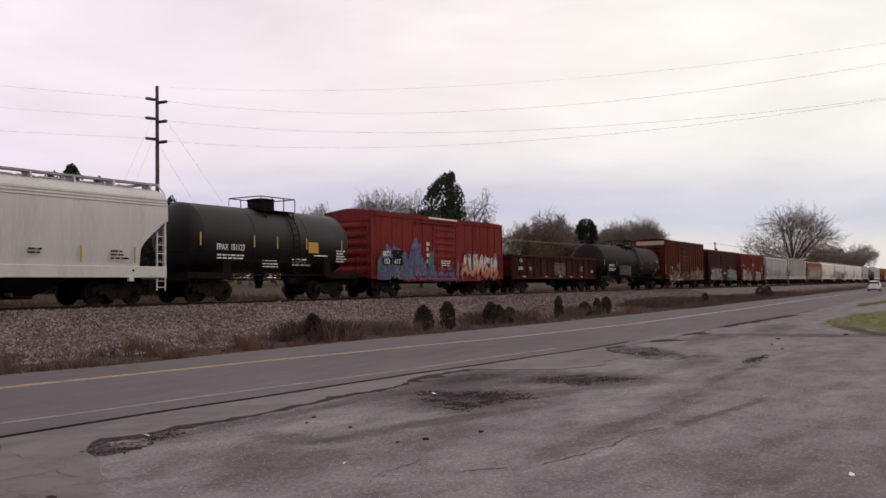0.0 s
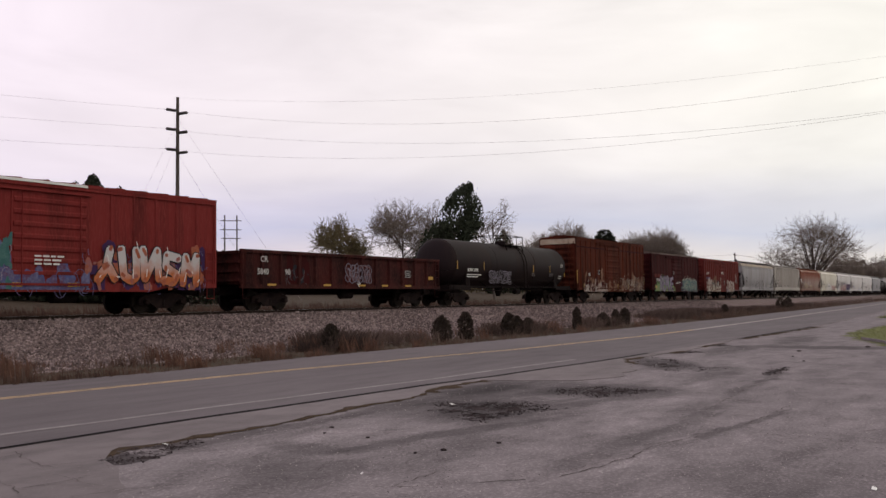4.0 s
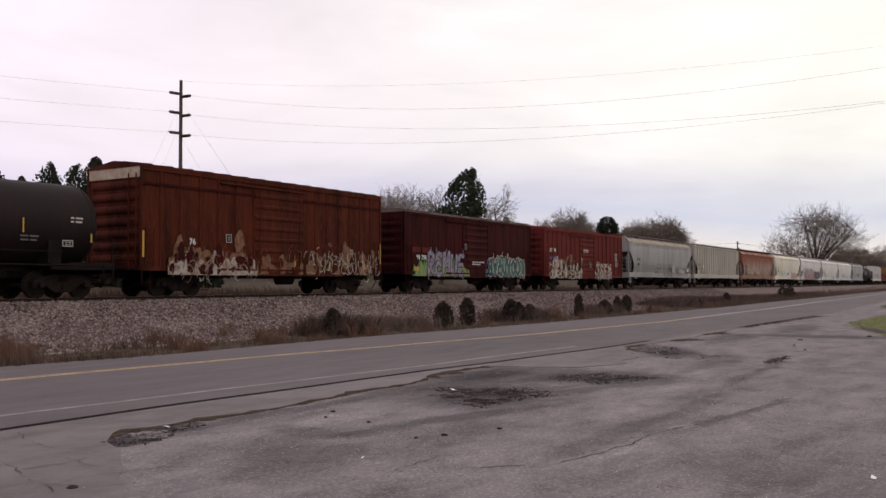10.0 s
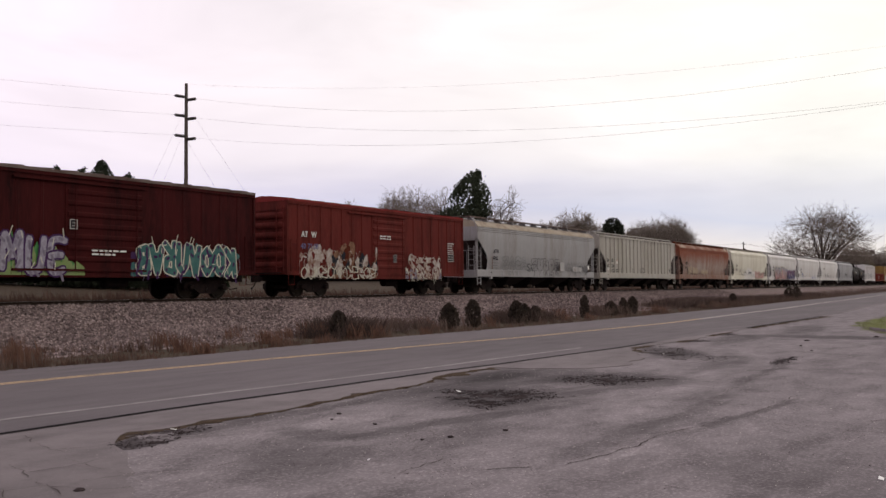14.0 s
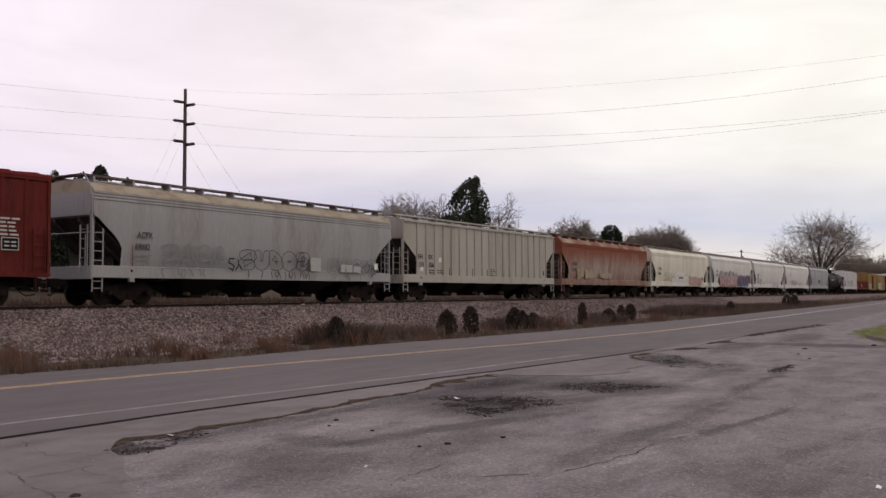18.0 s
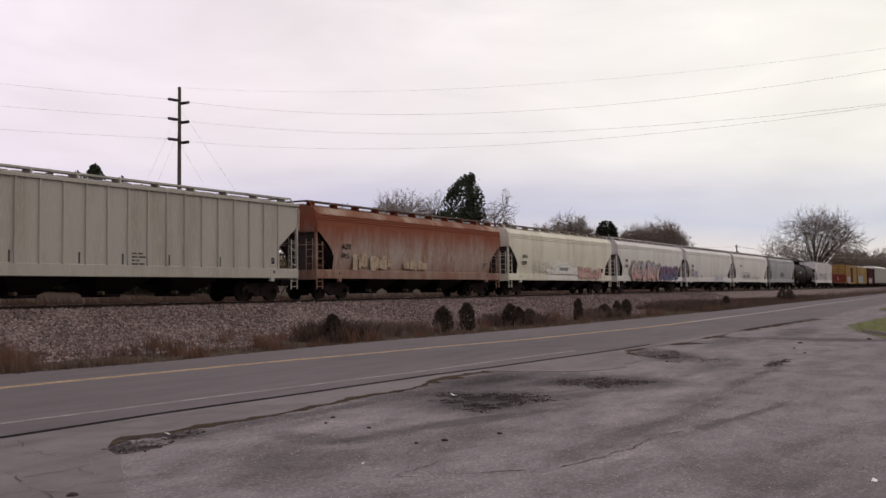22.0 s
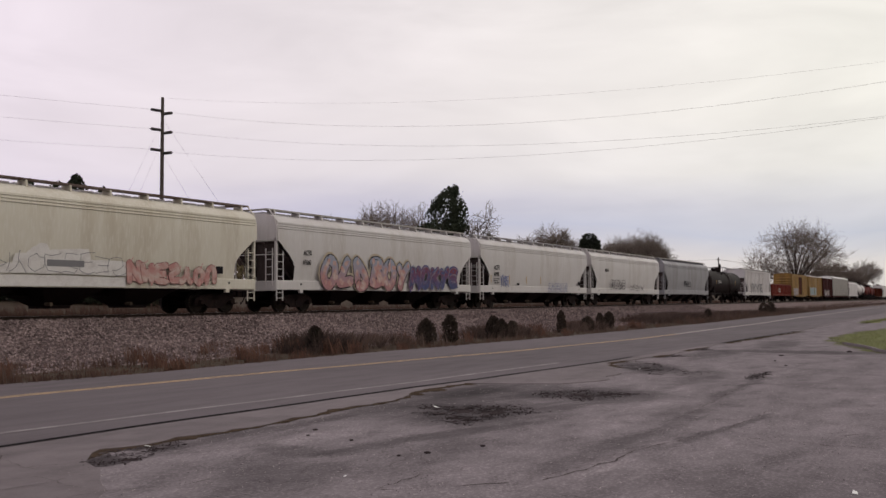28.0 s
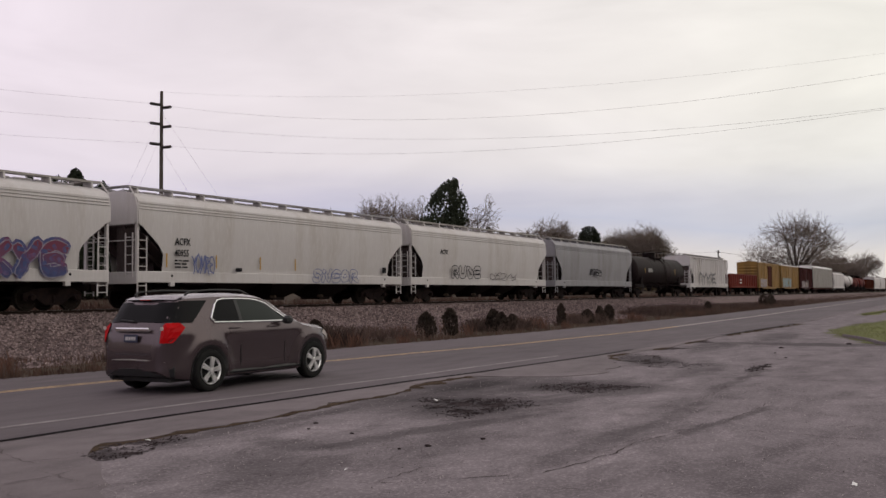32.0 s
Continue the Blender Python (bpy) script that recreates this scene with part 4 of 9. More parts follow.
def centre_flow(label, xl, xr, paint, roof=None, side_top=4.08, ribs=0, straight=False, group="cars of the freight train", bays=3, end_paint=None, walk_paint=None, seam=True, plate=True):
    """A covered hopper. Smooth rounded sides, or flat ones with outside posts (ribs)."""
    L = xr - xl
    h = L / 2
    car = thing("covered_hopper", label, "freight car", group)
    roof = roof or paint
    end_paint = end_paint or paint
    walk_paint = walk_paint or galvanised
    sill_top = 1.42
    deep, peak = (1.38, 3.38) if straight else (1.28, 3.24)
    edge = TRIANGLE if straight else TEARDROP

    def width(z):
        if straight:
            return 1.50
        u = min(1.0, max(0.0, (z - sill_top) / (side_top - sill_top)))
        return 1.44 + 0.17 * math.sin(u * math.pi * 0.6) ** 0.8 - 0.05 * max(0, u - 0.8) / 0.2

    def ring(x, zl):
        return [(x, -width(z), z) for z in (zl + (side_top - zl) * k / 6 for k in range(7))] + [(x, width(z), z) for z in (side_top - (side_top - zl) * k / 6 for k in range(7))]

    # the side sheet is cut away towards both ends, below the slope sheets
    left = [(d * deep, sill_top + (peak - sill_top) * u) for d, u in edge] + [(deep + 0.004, sill_top), (h * 0.5, sill_top)]
    rings = [ring(-h + d, z) for d, z in left] + [ring(h - d, z) for d, z in reversed(left)]
    part("body", Geo().loft(rings, close=False), paint, car, smooth=30)
    # slope sheets are darker than the body: the end recess's shade is in colour
    for s in (-1, 1):
        a, b = s * (h - 0.02), s * (h - 2.5)
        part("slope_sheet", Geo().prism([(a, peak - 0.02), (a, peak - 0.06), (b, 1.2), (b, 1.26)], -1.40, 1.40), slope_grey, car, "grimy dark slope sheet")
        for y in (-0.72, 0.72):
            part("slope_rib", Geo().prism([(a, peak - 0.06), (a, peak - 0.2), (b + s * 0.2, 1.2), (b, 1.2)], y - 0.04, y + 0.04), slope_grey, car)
    wt_ = width(side_top)
    # roof: rounded shoulders with a hatch trough along the middle
    half = [(wt_ + 0.015, side_top - 0.03), (wt_ + 0.015, side_top + 0.02), (1.46, side_top + 0.16), (1.28, side_top + 0.29), (1.0, side_top + 0.39), (0.7, side_top + 0.45), (0.35, side_top + 0.48)]
    if straight:
        half = [(wt_ + 0.015, side_top - 0.03), (wt_ + 0.015, side_top + 0.03), (1.1, side_top + 0.13), (0.6, side_top + 0.19), (0.35, side_top + 0.2)]
    crest = half[-1][1]
    part("roof", Geo().prism(half + [(-y, z) for y, z in reversed(half)], -h + 0.02, h - 0.02, "x"), roof, car, smooth=30)
    if seam:
        for z in (side_top - 0.04, side_top - 0.15, side_top - 0.26):
            for s in (-1, 1):
                part("roof_seam", Geo().prism([(s * (width(z) - 0.01), z - 0.035), (s * (width(z) + 0.03), z - 0.015), (s * (width(z) + 0.03), z + 0.015), (s * (width(z) - 0.01), z + 0.035)], -h + 0.03, h - 0.03, "x"), paint, car)
    n = int(L // 0.9)
    for i in range(n):
        x = -h + 0.9 + i * (L - 1.8) / (n - 1)
        part("roof_hatch", HATCH, roof, car, "", (x, 0, crest - 0.01))
    # running boards on posts along the roof, with cross boards at the ends
    top = crest + (0.10 if straight else 0.12)
    for s in (-1, 1):
        b = part("running_board", Geo().box(-h - 0.05, h + 0.05, *sorted((s * 0.62, s * 1.06)), top, top + 0.035), walk_paint, car)
        part("board_edge", Geo().box(-h - 0.05, h + 0.05, *sorted((s * 1.06, s * 1.075)), top - 0.02, top + 0.055), walk_paint, b)
        for i in range(11):
            x = -h + 0.4 + i * (L - 0.8) / 10
            part("board_bracket", Geo().prism([(s * 1.08, top), (s * 0.62, top), (s * 0.62, crest - 0.04), (s * 1.12, crest - 0.2)], x - 0.035, x + 0.035, "x"), end_paint, b)
        part("cross_board", Geo().box(*sorted((s * (h - 0.4), s * (h + 0.05))), -1.0, 1.0, top + 0.036, top + 0.07), walk_paint, car)
        # corner grab iron that bends down from the roof walk
        for sy in (-1, 1):
            part("roof_grab", Geo().tube([(s * (h - 0.02), sy * 1.06, top + 0.02), (s * (h + 0.02), sy * 1.4, crest - 0.25), (s * (h + 0.02), sy * 1.55, side_top - 0.2), (s * (h + 0.02), sy * 1.55, 3.2)], 0.03, 6), end_paint, car)
    for s in (-1, 1):
        # side sill beam
        sill_b = part("side_sill", Geo().slab(-h, h, *sorted((s * 1.40, s * 1.55)), 1.0, sill_top + 0.02, 0.02), paint, car)
        for x in (-h + 1.75, h - 1.75):
            part("jacking_pad", Geo().slab(x - 0.11, x + 0.11, *sorted((s * 1.42, s * 1.57)), 0.86, 1.03, 0.01), end_paint, sill_b)
        for x in (-h + 1.72, h - 1.66):
            part("hand_hole", Geo().lathe([(0, 0.055), (0.004, 0.055)], "y", 10, (x, s * 1.552 - 0.002, 1.27)), dark_mark, sill_b)
        # end cage: corner posts, deck, rails, centre bulkhead
        for sy in (-1, 1):
            part("corner_post", Geo().box(*sorted((s * (h - 0.1), s * h)), *sorted((sy * 1.40, sy * 1.52)), sill_top, peak + 0.1), end_paint, car)
        part("end_deck", Geo().box(*sorted((s * (h - 1.7), s * h)), -1.4, 1.4, 1.12, 1.2), dark_frame, car)
        part("end_sill", Geo().slab(*sorted((s * (h - 0.08), s * (h + 0.02))), -1.53, 1.53, 0.95, 1.42, 0.02), end_paint, car)
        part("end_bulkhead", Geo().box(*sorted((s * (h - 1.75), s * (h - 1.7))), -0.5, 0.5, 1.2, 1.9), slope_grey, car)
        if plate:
            part("end_plate", Geo().box(*sorted((s * (h - 0.14), s * (h - 0.10))), *sorted((s * 0.28, s * 1.38)), 1.2, peak - 0.12), slope_grey, car, "grimy steel end plate in shade-dark grey")
        part("end_handrail", Geo().tube([(s * h, -1.46, 2.62), (s * h, 1.46, 2.62)], 0.025, 6), end_paint, car)
        part("end_handrail", Geo().tube([(s * (h - 0.5), -0.5, 1.2), (s * (h - 0.5), -0.5, 2.6)], 0.025, 6), end_paint, car)
        for sy in (-1, 1):
            ladder(car, s * (h - 0.26), sy * 1.52, 1.45, 2.78, 0.42, 4, end_paint)
            ladder(car, s * (h - 0.26), sy * 1.50, 0.5, 1.0, 0.42, 2, end_paint, name="sill_step")
            ladder(car, s * (h + 0.03), sy * 1.12, 1.2, 2.9, 0.4, 5, end_paint, "y")
        part("stub_sill", Geo().box(*sorted((s * (h - 3.2), s * h)), -0.2, 0.2, 0.7, 1.12), dark_frame, car)
        truck(car, s * (h - 1.95))
    if ribs:
        for s in (-1, 1):
            for i in range(ribs):
                x = -h + 1.37 + i * (L - 2.74) / (ribs - 1)
                part("side_post", Geo().prism([(x - 0.04, s * 1.49), (x + 0.04, s * 1.49), (x + 0.03, s * 1.575), (x - 0.03, s * 1.575)], sill_top, side_top - 0.06, "z"), paint, car)
            part("top_chord", Geo().box(-h, h, *sorted((s * 1.49, s * 1.59)), side_top - 0.07, side_top + 0.04), paint, car)
    # discharge bays, and the dark slopes that run from the trucks down to them
    # bays, slopes and floor are near-black: shade below the car is in their colour
    for i in range(bays):
        x = 3.5 * (i - (bays - 1) / 2)
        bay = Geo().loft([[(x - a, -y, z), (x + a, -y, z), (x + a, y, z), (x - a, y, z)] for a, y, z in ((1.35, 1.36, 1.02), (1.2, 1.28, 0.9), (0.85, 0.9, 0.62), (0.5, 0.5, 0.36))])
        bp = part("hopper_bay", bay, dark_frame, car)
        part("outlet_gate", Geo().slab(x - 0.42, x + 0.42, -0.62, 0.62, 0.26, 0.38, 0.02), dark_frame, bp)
        part("gate_shaft", Geo().lathe([(0, 0.07), (0.3, 0.07)], "y", 8, (x - 0.62, -0.95, 0.42)), bay_grey, bp)
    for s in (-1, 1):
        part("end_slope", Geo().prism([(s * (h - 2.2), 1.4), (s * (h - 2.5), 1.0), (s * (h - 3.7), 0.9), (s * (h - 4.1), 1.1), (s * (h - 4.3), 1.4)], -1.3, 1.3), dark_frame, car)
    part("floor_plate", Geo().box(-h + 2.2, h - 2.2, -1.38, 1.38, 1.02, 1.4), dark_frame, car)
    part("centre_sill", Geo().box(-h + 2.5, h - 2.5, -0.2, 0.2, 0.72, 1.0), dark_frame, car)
    couplers(car, h)
    return car


def autorack(label, xl, xr, group="cars of the freight train"):
    L = xr - xl
    h = L / 2
    car = thing("autorack", label, "freight car", group)
    part("body", Geo().box(-h + 0.05, h - 0.05, -1.45, 1.45, 1.1, 5.0), galvanised, car)
    part("roof", Geo().prism([(-1.56, 4.95), (1.56, 4.95), (1.5, 5.2), (0.9, 5.42), (0, 5.48), (-0.9, 5.42), (-1.5, 5.2)], -h, h, "x"), white_roof, car, smooth=30)
    for s in (-1, 1):
        for i in range(16):
            x = -h + i * L / 15
            part("side_post", Geo().box(x - 0.07, x + 0.07, *sorted((s * 1.44, s * 1.56)), 1.1, 4.97), galvanised, car)
        for k in range(7):
            part("side_panel", Geo().box(-h + 0.08, h - 0.08, *sorted((s * 1.45, s * 1.50)), 1.35 + k * 0.52, 1.75 + k * 0.52), galvanised, car)
        part("end_door", Geo().box(*sorted((s * (h - 0.05), s * h)), -1.45, 1.45, 1.15, 4.95), galvanised, car)
        truck(car, s * (h - 3.2))
    part("deck_frame", Geo().box(-h, h, -1.5, 1.5, 0.8, 1.1), maroon, car)
    couplers(car, h)
    return car

# ---- ground, road and track ----
def line(x, pts):
    """A smooth-ish line through a few plan points: y at x."""
    if x <= pts[0][0]:
        return pts[0][1]
    for (a, b), (c, d) in zip(pts, pts[1:]):
        if x <= c:
            u = (x - a) / (c - a)
            return b + (d - b) * (u * u * (3 - 2 * u) * 0.5 + u * 0.5)
    return pts[-1][1]


MID = [(0, 14.5), (10, 14.1), (14, 13.8), (20, 13.1), (26, 12.35), (36, 11.8), (58, 12.1), (83, 12.9), (156, 14.6), (400, 19), (900, 24)]
NEAR_LINE = [(0, 10.5), (6, 10.25), (9, 10.0), (12, 9.7), (15, 9.4), (26, 8.75), (36, 8.4), (58, 8.6), (83, 9.3), (156, 11), (400, 15.6), (900, 20.5)]
SEAM = [(0, 9.3), (8, 9.2), (11, 9.0), (14, 8.85), (16, 8.6), (22, 8.2), (34, 7.9), (44, 7.6), (83, 8.4), (156, 10.2), (400, 15), (900, 20)]
FAR = [(0, 16.9), (10.7, 16.5), (14.5, 16.1), (18.4, 16.3), (22, 16.3), (27, 16.0), (36, 15.65), (60, 15.6), (83, 16.4), (156, 18.1), (400, 22.2), (900, 27)]
APRON = [(0, 4.6), (4.4, 5.4), (5.2, 6.3), (5.6, 7.0), (5.9, 7.35), (6.05, 7.75), (6.5, 8.0), (7.3, 8.02), (8.0, 7.95), (9.0, 7.95), (10.0, 8.0), (11.0, 8.05), (12.0, 8.0), (12.9, 8.3), (14.0, 8.5), (15.2, 8.4), (15.5, 7.4), (15.9, 6.7), (16.6, 6.3), (18.2, 6.5), (20.2, 7.3), (21.7, 8.0), (23.5, 7.75), (25.7, 7.6), (28.5, 7.8), (30, 7.75), (34, 7.9), (44, 7.5), (83, 8.2), (156, 10), (400, 14.8), (900, 19.8)]
TRACK_Y, RAIL_Z = 28.99, 1.147
XS = [-900, -500, -300, -200, -140, -100, -70, -50, -35, -25, -18, -12] + [x * 1.0 for x in range(-8, 60)] + [62 + 3 * k for k in range(20)] + [125, 135, 150, 170, 200, 240, 290, 350, 430, 530, 650, 780, 900]


def asphalt(name, base, dark, light, crack=0.0, stretch=(1, 1, 1), rough=0.85, crack_scale=1.1, broad=(0.78, 1.2), patchy=(0.85, 1.12), grain=0.55, fine=60):
    """Fine-grained asphalt with broad soft stains, smaller worn patches and, where asked, a net of fine cracks."""
    m = surface(name, base, dark, light, scale=2.6, fine=fine, rough=rough, bump=0.35, relief=0.006, stretch=stretch, amount=0.5, specks=grain, world=True)
    t = m.node_tree
    b = t.nodes["Principled BSDF"]
    ge = t.nodes.new("ShaderNodeNewGeometry")
    under = b.inputs["Base Color"].links[0].from_socket
    for size, (low, high), pull, turn in ((0.33, broad, (0.30, 1.0, 1.0), -0.05), (1.5, patchy, (0.5, 1.0, 1.0), 0.12)):
        mp = t.nodes.new("ShaderNodeMapping")
        mp.inputs["Scale"].default_value, mp.inputs["Rotation"].default_value = pull, (0, 0, turn)
        ns = t.nodes.new("ShaderNodeTexNoise")
        ns.inputs["Scale"].default_value, ns.inputs["Detail"].default_value, ns.inputs["Roughness"].default_value, ns.inputs["Distortion"].default_value = size, 7, 0.62, 0.4
        t.links.new(ge.outputs["Position"], mp.inputs["Vector"])
        t.links.new(mp.outputs["Vector"], ns.inputs["Vector"])
        rg = t.nodes.new("ShaderNodeMapRange")
        rg.inputs["From Min"].default_value, rg.inputs["From Max"].default_value = 0.36, 0.62
        rg.inputs["To Min"].default_value, rg.inputs["To Max"].default_value = low, high
        t.links.new(ns.outputs["Fac"], rg.inputs["Value"])
        hs = t.nodes.new("ShaderNodeHueSaturation")
        t.links.new(under, hs.inputs["Color"])
        t.links.new(rg.outputs["Result"], hs.inputs["Value"])
        under = hs.outputs["Color"]
    t.links.new(under, b.inputs["Base Color"])
    if crack:
        ns = t.nodes.new("ShaderNodeTexNoise")
        ns.inputs["Scale"].default_value, ns.inputs["Detail"].default_value = 1.2, 4
        t.links.new(ge.outputs["Position"], ns.inputs["Vector"])
        ad = t.nodes.new("ShaderNodeMix")
        ad.data_type, ad.blend_type = "RGBA", "ADD"
        ad.inputs["Factor"].default_value = 0.8
        t.links.new(ge.outputs["Position"], ad.inputs["A"])
        t.links.new(ns.outputs["Color"], ad.inputs["B"])
        vo = t.nodes.new("ShaderNodeTexVoronoi")
        vo.feature = "DISTANCE_TO_EDGE"
        vo.inputs["Scale"].default_value = crack_scale
        t.links.new(ad.outputs["Result"], vo.inputs["Vector"])
        r = t.nodes.new("ShaderNodeMapRange")
        r.inputs["From Min"].default_value, r.inputs["From Max"].default_value = 0.002, 0.009
        r.inputs["To Min"].default_value, r.inputs["To Max"].default_value = crack, 0.0
        t.links.new(vo.outputs["Distance"], r.inputs["Value"])
        n3 = t.nodes.new("ShaderNodeTexNoise")
        n3.inputs["Scale"].default_value = 0.28
        t.links.new(ge.outputs["Position"], n3.inputs["Vector"])
        r3 = t.nodes.new("ShaderNodeMapRange")
        r3.inputs["From Min"].default_value, r3.inputs["From Max"].default_value = 0.45, 0.6
        t.links.new(n3.outputs["Fac"], r3.inputs["Value"])
        mu = t.nodes.new("ShaderNodeMath")
        mu.operation = "MULTIPLY"
        t.links.new(r.outputs["Result"], mu.inputs[0])
        t.links.new(r3.outputs["Result"], mu.inputs[1])
        mx = t.nodes.new("ShaderNodeMix")
        mx.data_type = "RGBA"
        mx.inputs["B"].default_value = (0.055, 0.045, 0.04, 1)
        t.links.new(mu.outputs["Value"], mx.inputs["Factor"])
        t.links.new(under, mx.inputs["A"])
        t.links.new(mx.outputs["Result"], b.inputs["Base Color"])
    return m


road_tar = asphalt("worn_grey_road_asphalt", (0.114, 0.096, 0.104), (0.097, 0.081, 0.088), (0.138, 0.117, 0.126), stretch=(0.2, 1, 1), broad=(0.9, 1.1), patchy=(0.95, 1.05), grain=0.4)
apron_tar = asphalt("pale_smooth_road_edge", (0.152, 0.128, 0.134), (0.128, 0.108, 0.113), (0.19, 0.163, 0.170), broad=(0.86, 1.14), patchy=(0.9, 1.1), grain=0.5)
edge_dirt = surface("dark_damp_broken_edge", (0.062, 0.043, 0.030), (0.016, 0.011, 0.009), (0.090, 0.066, 0.050), scale=5, fine=40, rough=1.0, bump=0.6, relief=0.015, world=True)
lot_tar = asphalt("cracked_grey_lot_asphalt", (0.172, 0.149, 0.158), (0.132, 0.114, 0.121), (0.27, 0.238, 0.25), crack=0.45, stretch=(0.8, 1, 1), broad=(0.93, 1.08), patchy=(0.82, 1.18), grain=0.75, fine=40)


def worn_places(m, places):
    """Old wear of the lot: wheel-worn bands, oily and scoured places, each an uneven oval (x, y, half length, half width, turn, tone)."""
    t = m.node_tree
    b = t.nodes["Principled BSDF"]
    under = b.inputs["Base Color"].links[0].from_socket
    ge = t.nodes.new("ShaderNodeNewGeometry")
    warp = None
    for size, push, pull in ((0.9, 1.1, (0.6, 1, 1)), (6.0, 0.45, (0.5, 1, 1))):
        mp = t.nodes.new("ShaderNodeMapping")
        mp.inputs["Scale"].default_value = pull
        t.links.new(ge.outputs["Position"], mp.inputs["Vector"])
        ns = t.nodes.new("ShaderNodeTexNoise")
        ns.inputs["Scale"].default_value, ns.inputs["Detail"].default_value = size, 5
        t.links.new(mp.outputs["Vector"], ns.inputs["Vector"])
        ce = t.nodes.new("ShaderNodeVectorMath")
        ce.operation = "MULTIPLY_ADD"
        ce.inputs[1].default_value, ce.inputs[2].default_value = (push, push * 0.6, 0), (-push / 2, -push * 0.3, 0)
        t.links.new(ns.outputs["Color"], ce.inputs[0])
        ad = t.nodes.new("ShaderNodeVectorMath")
        t.links.new(warp or ge.outputs["Position"], ad.inputs[0])
        t.links.new(ce.outputs["Vector"], ad.inputs[1])
        warp = ad.outputs["Vector"]
    value = None
    for x, y, a, w, turn, tone in places:
        mp = t.nodes.new("ShaderNodeMapping")
        mp.vector_type = "TEXTURE"
        mp.inputs["Location"].default_value, mp.inputs["Rotation"].default_value, mp.inputs["Scale"].default_value = (x, y, 0), (0, 0, turn), (a, w, 1000)
        t.links.new(warp, mp.inputs["Vector"])
        ln = t.nodes.new("ShaderNodeVectorMath")
        ln.operation = "LENGTH"
        t.links.new(mp.outputs["Vector"], ln.inputs[0])
        rg = t.nodes.new("ShaderNodeMapRange")
        rg.interpolation_type = "SMOOTHSTEP"
        rg.inputs["From Min"].default_value, rg.inputs["From Max"].default_value = 0.45, 1.2
        rg.inputs["To Min"].default_value, rg.inputs["To Max"].default_value = tone, 1.0
        t.links.new(ln.outputs["Value"], rg.inputs["Value"])
        if value is None:
            value = rg.outputs["Result"]
        else:
            mu = t.nodes.new("ShaderNodeMath")
            mu.operation = "MULTIPLY"
            t.links.new(value, mu.inputs[0])
            t.links.new(rg.outputs["Result"], mu.inputs[1])
            value = mu.outputs["Value"]
    hs = t.nodes.new("ShaderNodeHueSaturation")
    t.links.new(under, hs.inputs["Color"])
    t.links.new(value, hs.inputs["Value"])
    t.links.new(hs.outputs["Color"], b.inputs["Base Color"])


worn_places(lot_tar, (
    (9.0, 3.42, 2.0, 0.2, 0.0, 0.76), (11.6, 3.34, 2.2, 0.15, 0.0, 0.78), (16.6, 3.68, 3.4, 0.15, 0.03, 0.68), (11.2, 2.75, 2.8, 0.10, -0.12, 0.66),
    (6.4, 5.55, 1.35, 0.6, 0.75, 0.70), (7.6, 6.2, 0.35, 0.7, 0.2, 0.68), (9.4, 5.35, 2.2, 0.26, -0.27, 0.62), (8.2, 4.9, 1.4, 0.4, 0.1, 0.8),
    (12.8, 6.9, 3.0, 1.7, 0.1, 0.54), (11.1, 6.1, 1.4, 0.85, 0.5, 0.58), (14.4, 5.5, 1.3, 1.4, 0.3, 0.52), (14.0, 7.6, 1.7, 0.75, 0.05, 0.58), (12.3, 5.3, 1.5, 0.28, -0.2, 0.72), (11.0, 7.55, 1.5, 0.3, 0.0, 0.72), (20.6, 6.6, 2.3, 0.8, 0.55, 0.42), (18.5, 4.9, 2.5, 0.5, 0.1, 0.72),
    (26.5, 6.6, 2.6, 0.7, 0.1, 0.6), (28.4, 4.4, 1.1, 2.6, 0.0, 0.55), (33, 6.0, 4.0, 0.8, 0.1, 0.66), (8.0, 0.6, 2.2, 2.1, 0.0, 0.84), (5.2, 3.6, 1.0, 0.5, 0.4, 0.8), (8.4, 7.5, 2.4, 0.24, 0.02, 0.62),
    (11.4, 4.1, 2.4, 0.34, 0.0, 1.22), (14.8, 4.35, 2.6, 0.3, 0.0, 1.18), (9.0, 3.02, 1.6, 0.10, -0.05, 1.26), (6.9, 3.95, 1.0, 0.34, 0.1, 1.22), (6.3, 1.9, 1.0, 0.3, 0.0, 1.16), (4.9, 7.0, 1.2, 1.0, 0.0, 1.08), (8.6, 6.6, 0.9, 0.3, -0.2, 1.2), (12.9, 6.05, 0.9, 0.3, -0.5, 1.5)))
rubble_tar = surface("broken_dark_asphalt", (0.040, 0.030, 0.031), (0.016, 0.012, 0.0125), (0.075, 0.060, 0.062), scale=2.2, fine=30, rough=0.95, bump=0.5, relief=0.012, world=True, amount=0.6, specks=0.5)
worn_tar = surface("worn_dark_asphalt_hollow", (0.095, 0.081, 0.086), (0.034, 0.028, 0.030), (0.15, 0.130, 0.137), scale=1.9, fine=55, rough=0.9, bump=0.5, relief=0.012, world=True, stretch=(0.55, 1.3, 1), amount=0.75)
stone_grey = surface("grey_ballast_stone", (0.113, 0.082, 0.080), (0.026, 0.017, 0.0175), (0.29, 0.22, 0.216), scale=3, fine=12, rough=0.95, bump=1.0, relief=0.06, world=True, cells=10, vary=0.85, specks=0.9)
pale_stone = surface("pale_gravel", (0.30, 0.27, 0.26), (0.16, 0.14, 0.135), scale=3, rough=0.9, bump=0, world=True, vary=0.6)
field_grass = surface("dry_winter_field_grass", (0.052, 0.036, 0.024), (0.026, 0.020, 0.013), (0.078, 0.055, 0.036), scale=0.6, fine=9, rough=1.0, bump=0.8, relief=0.05, world=True)
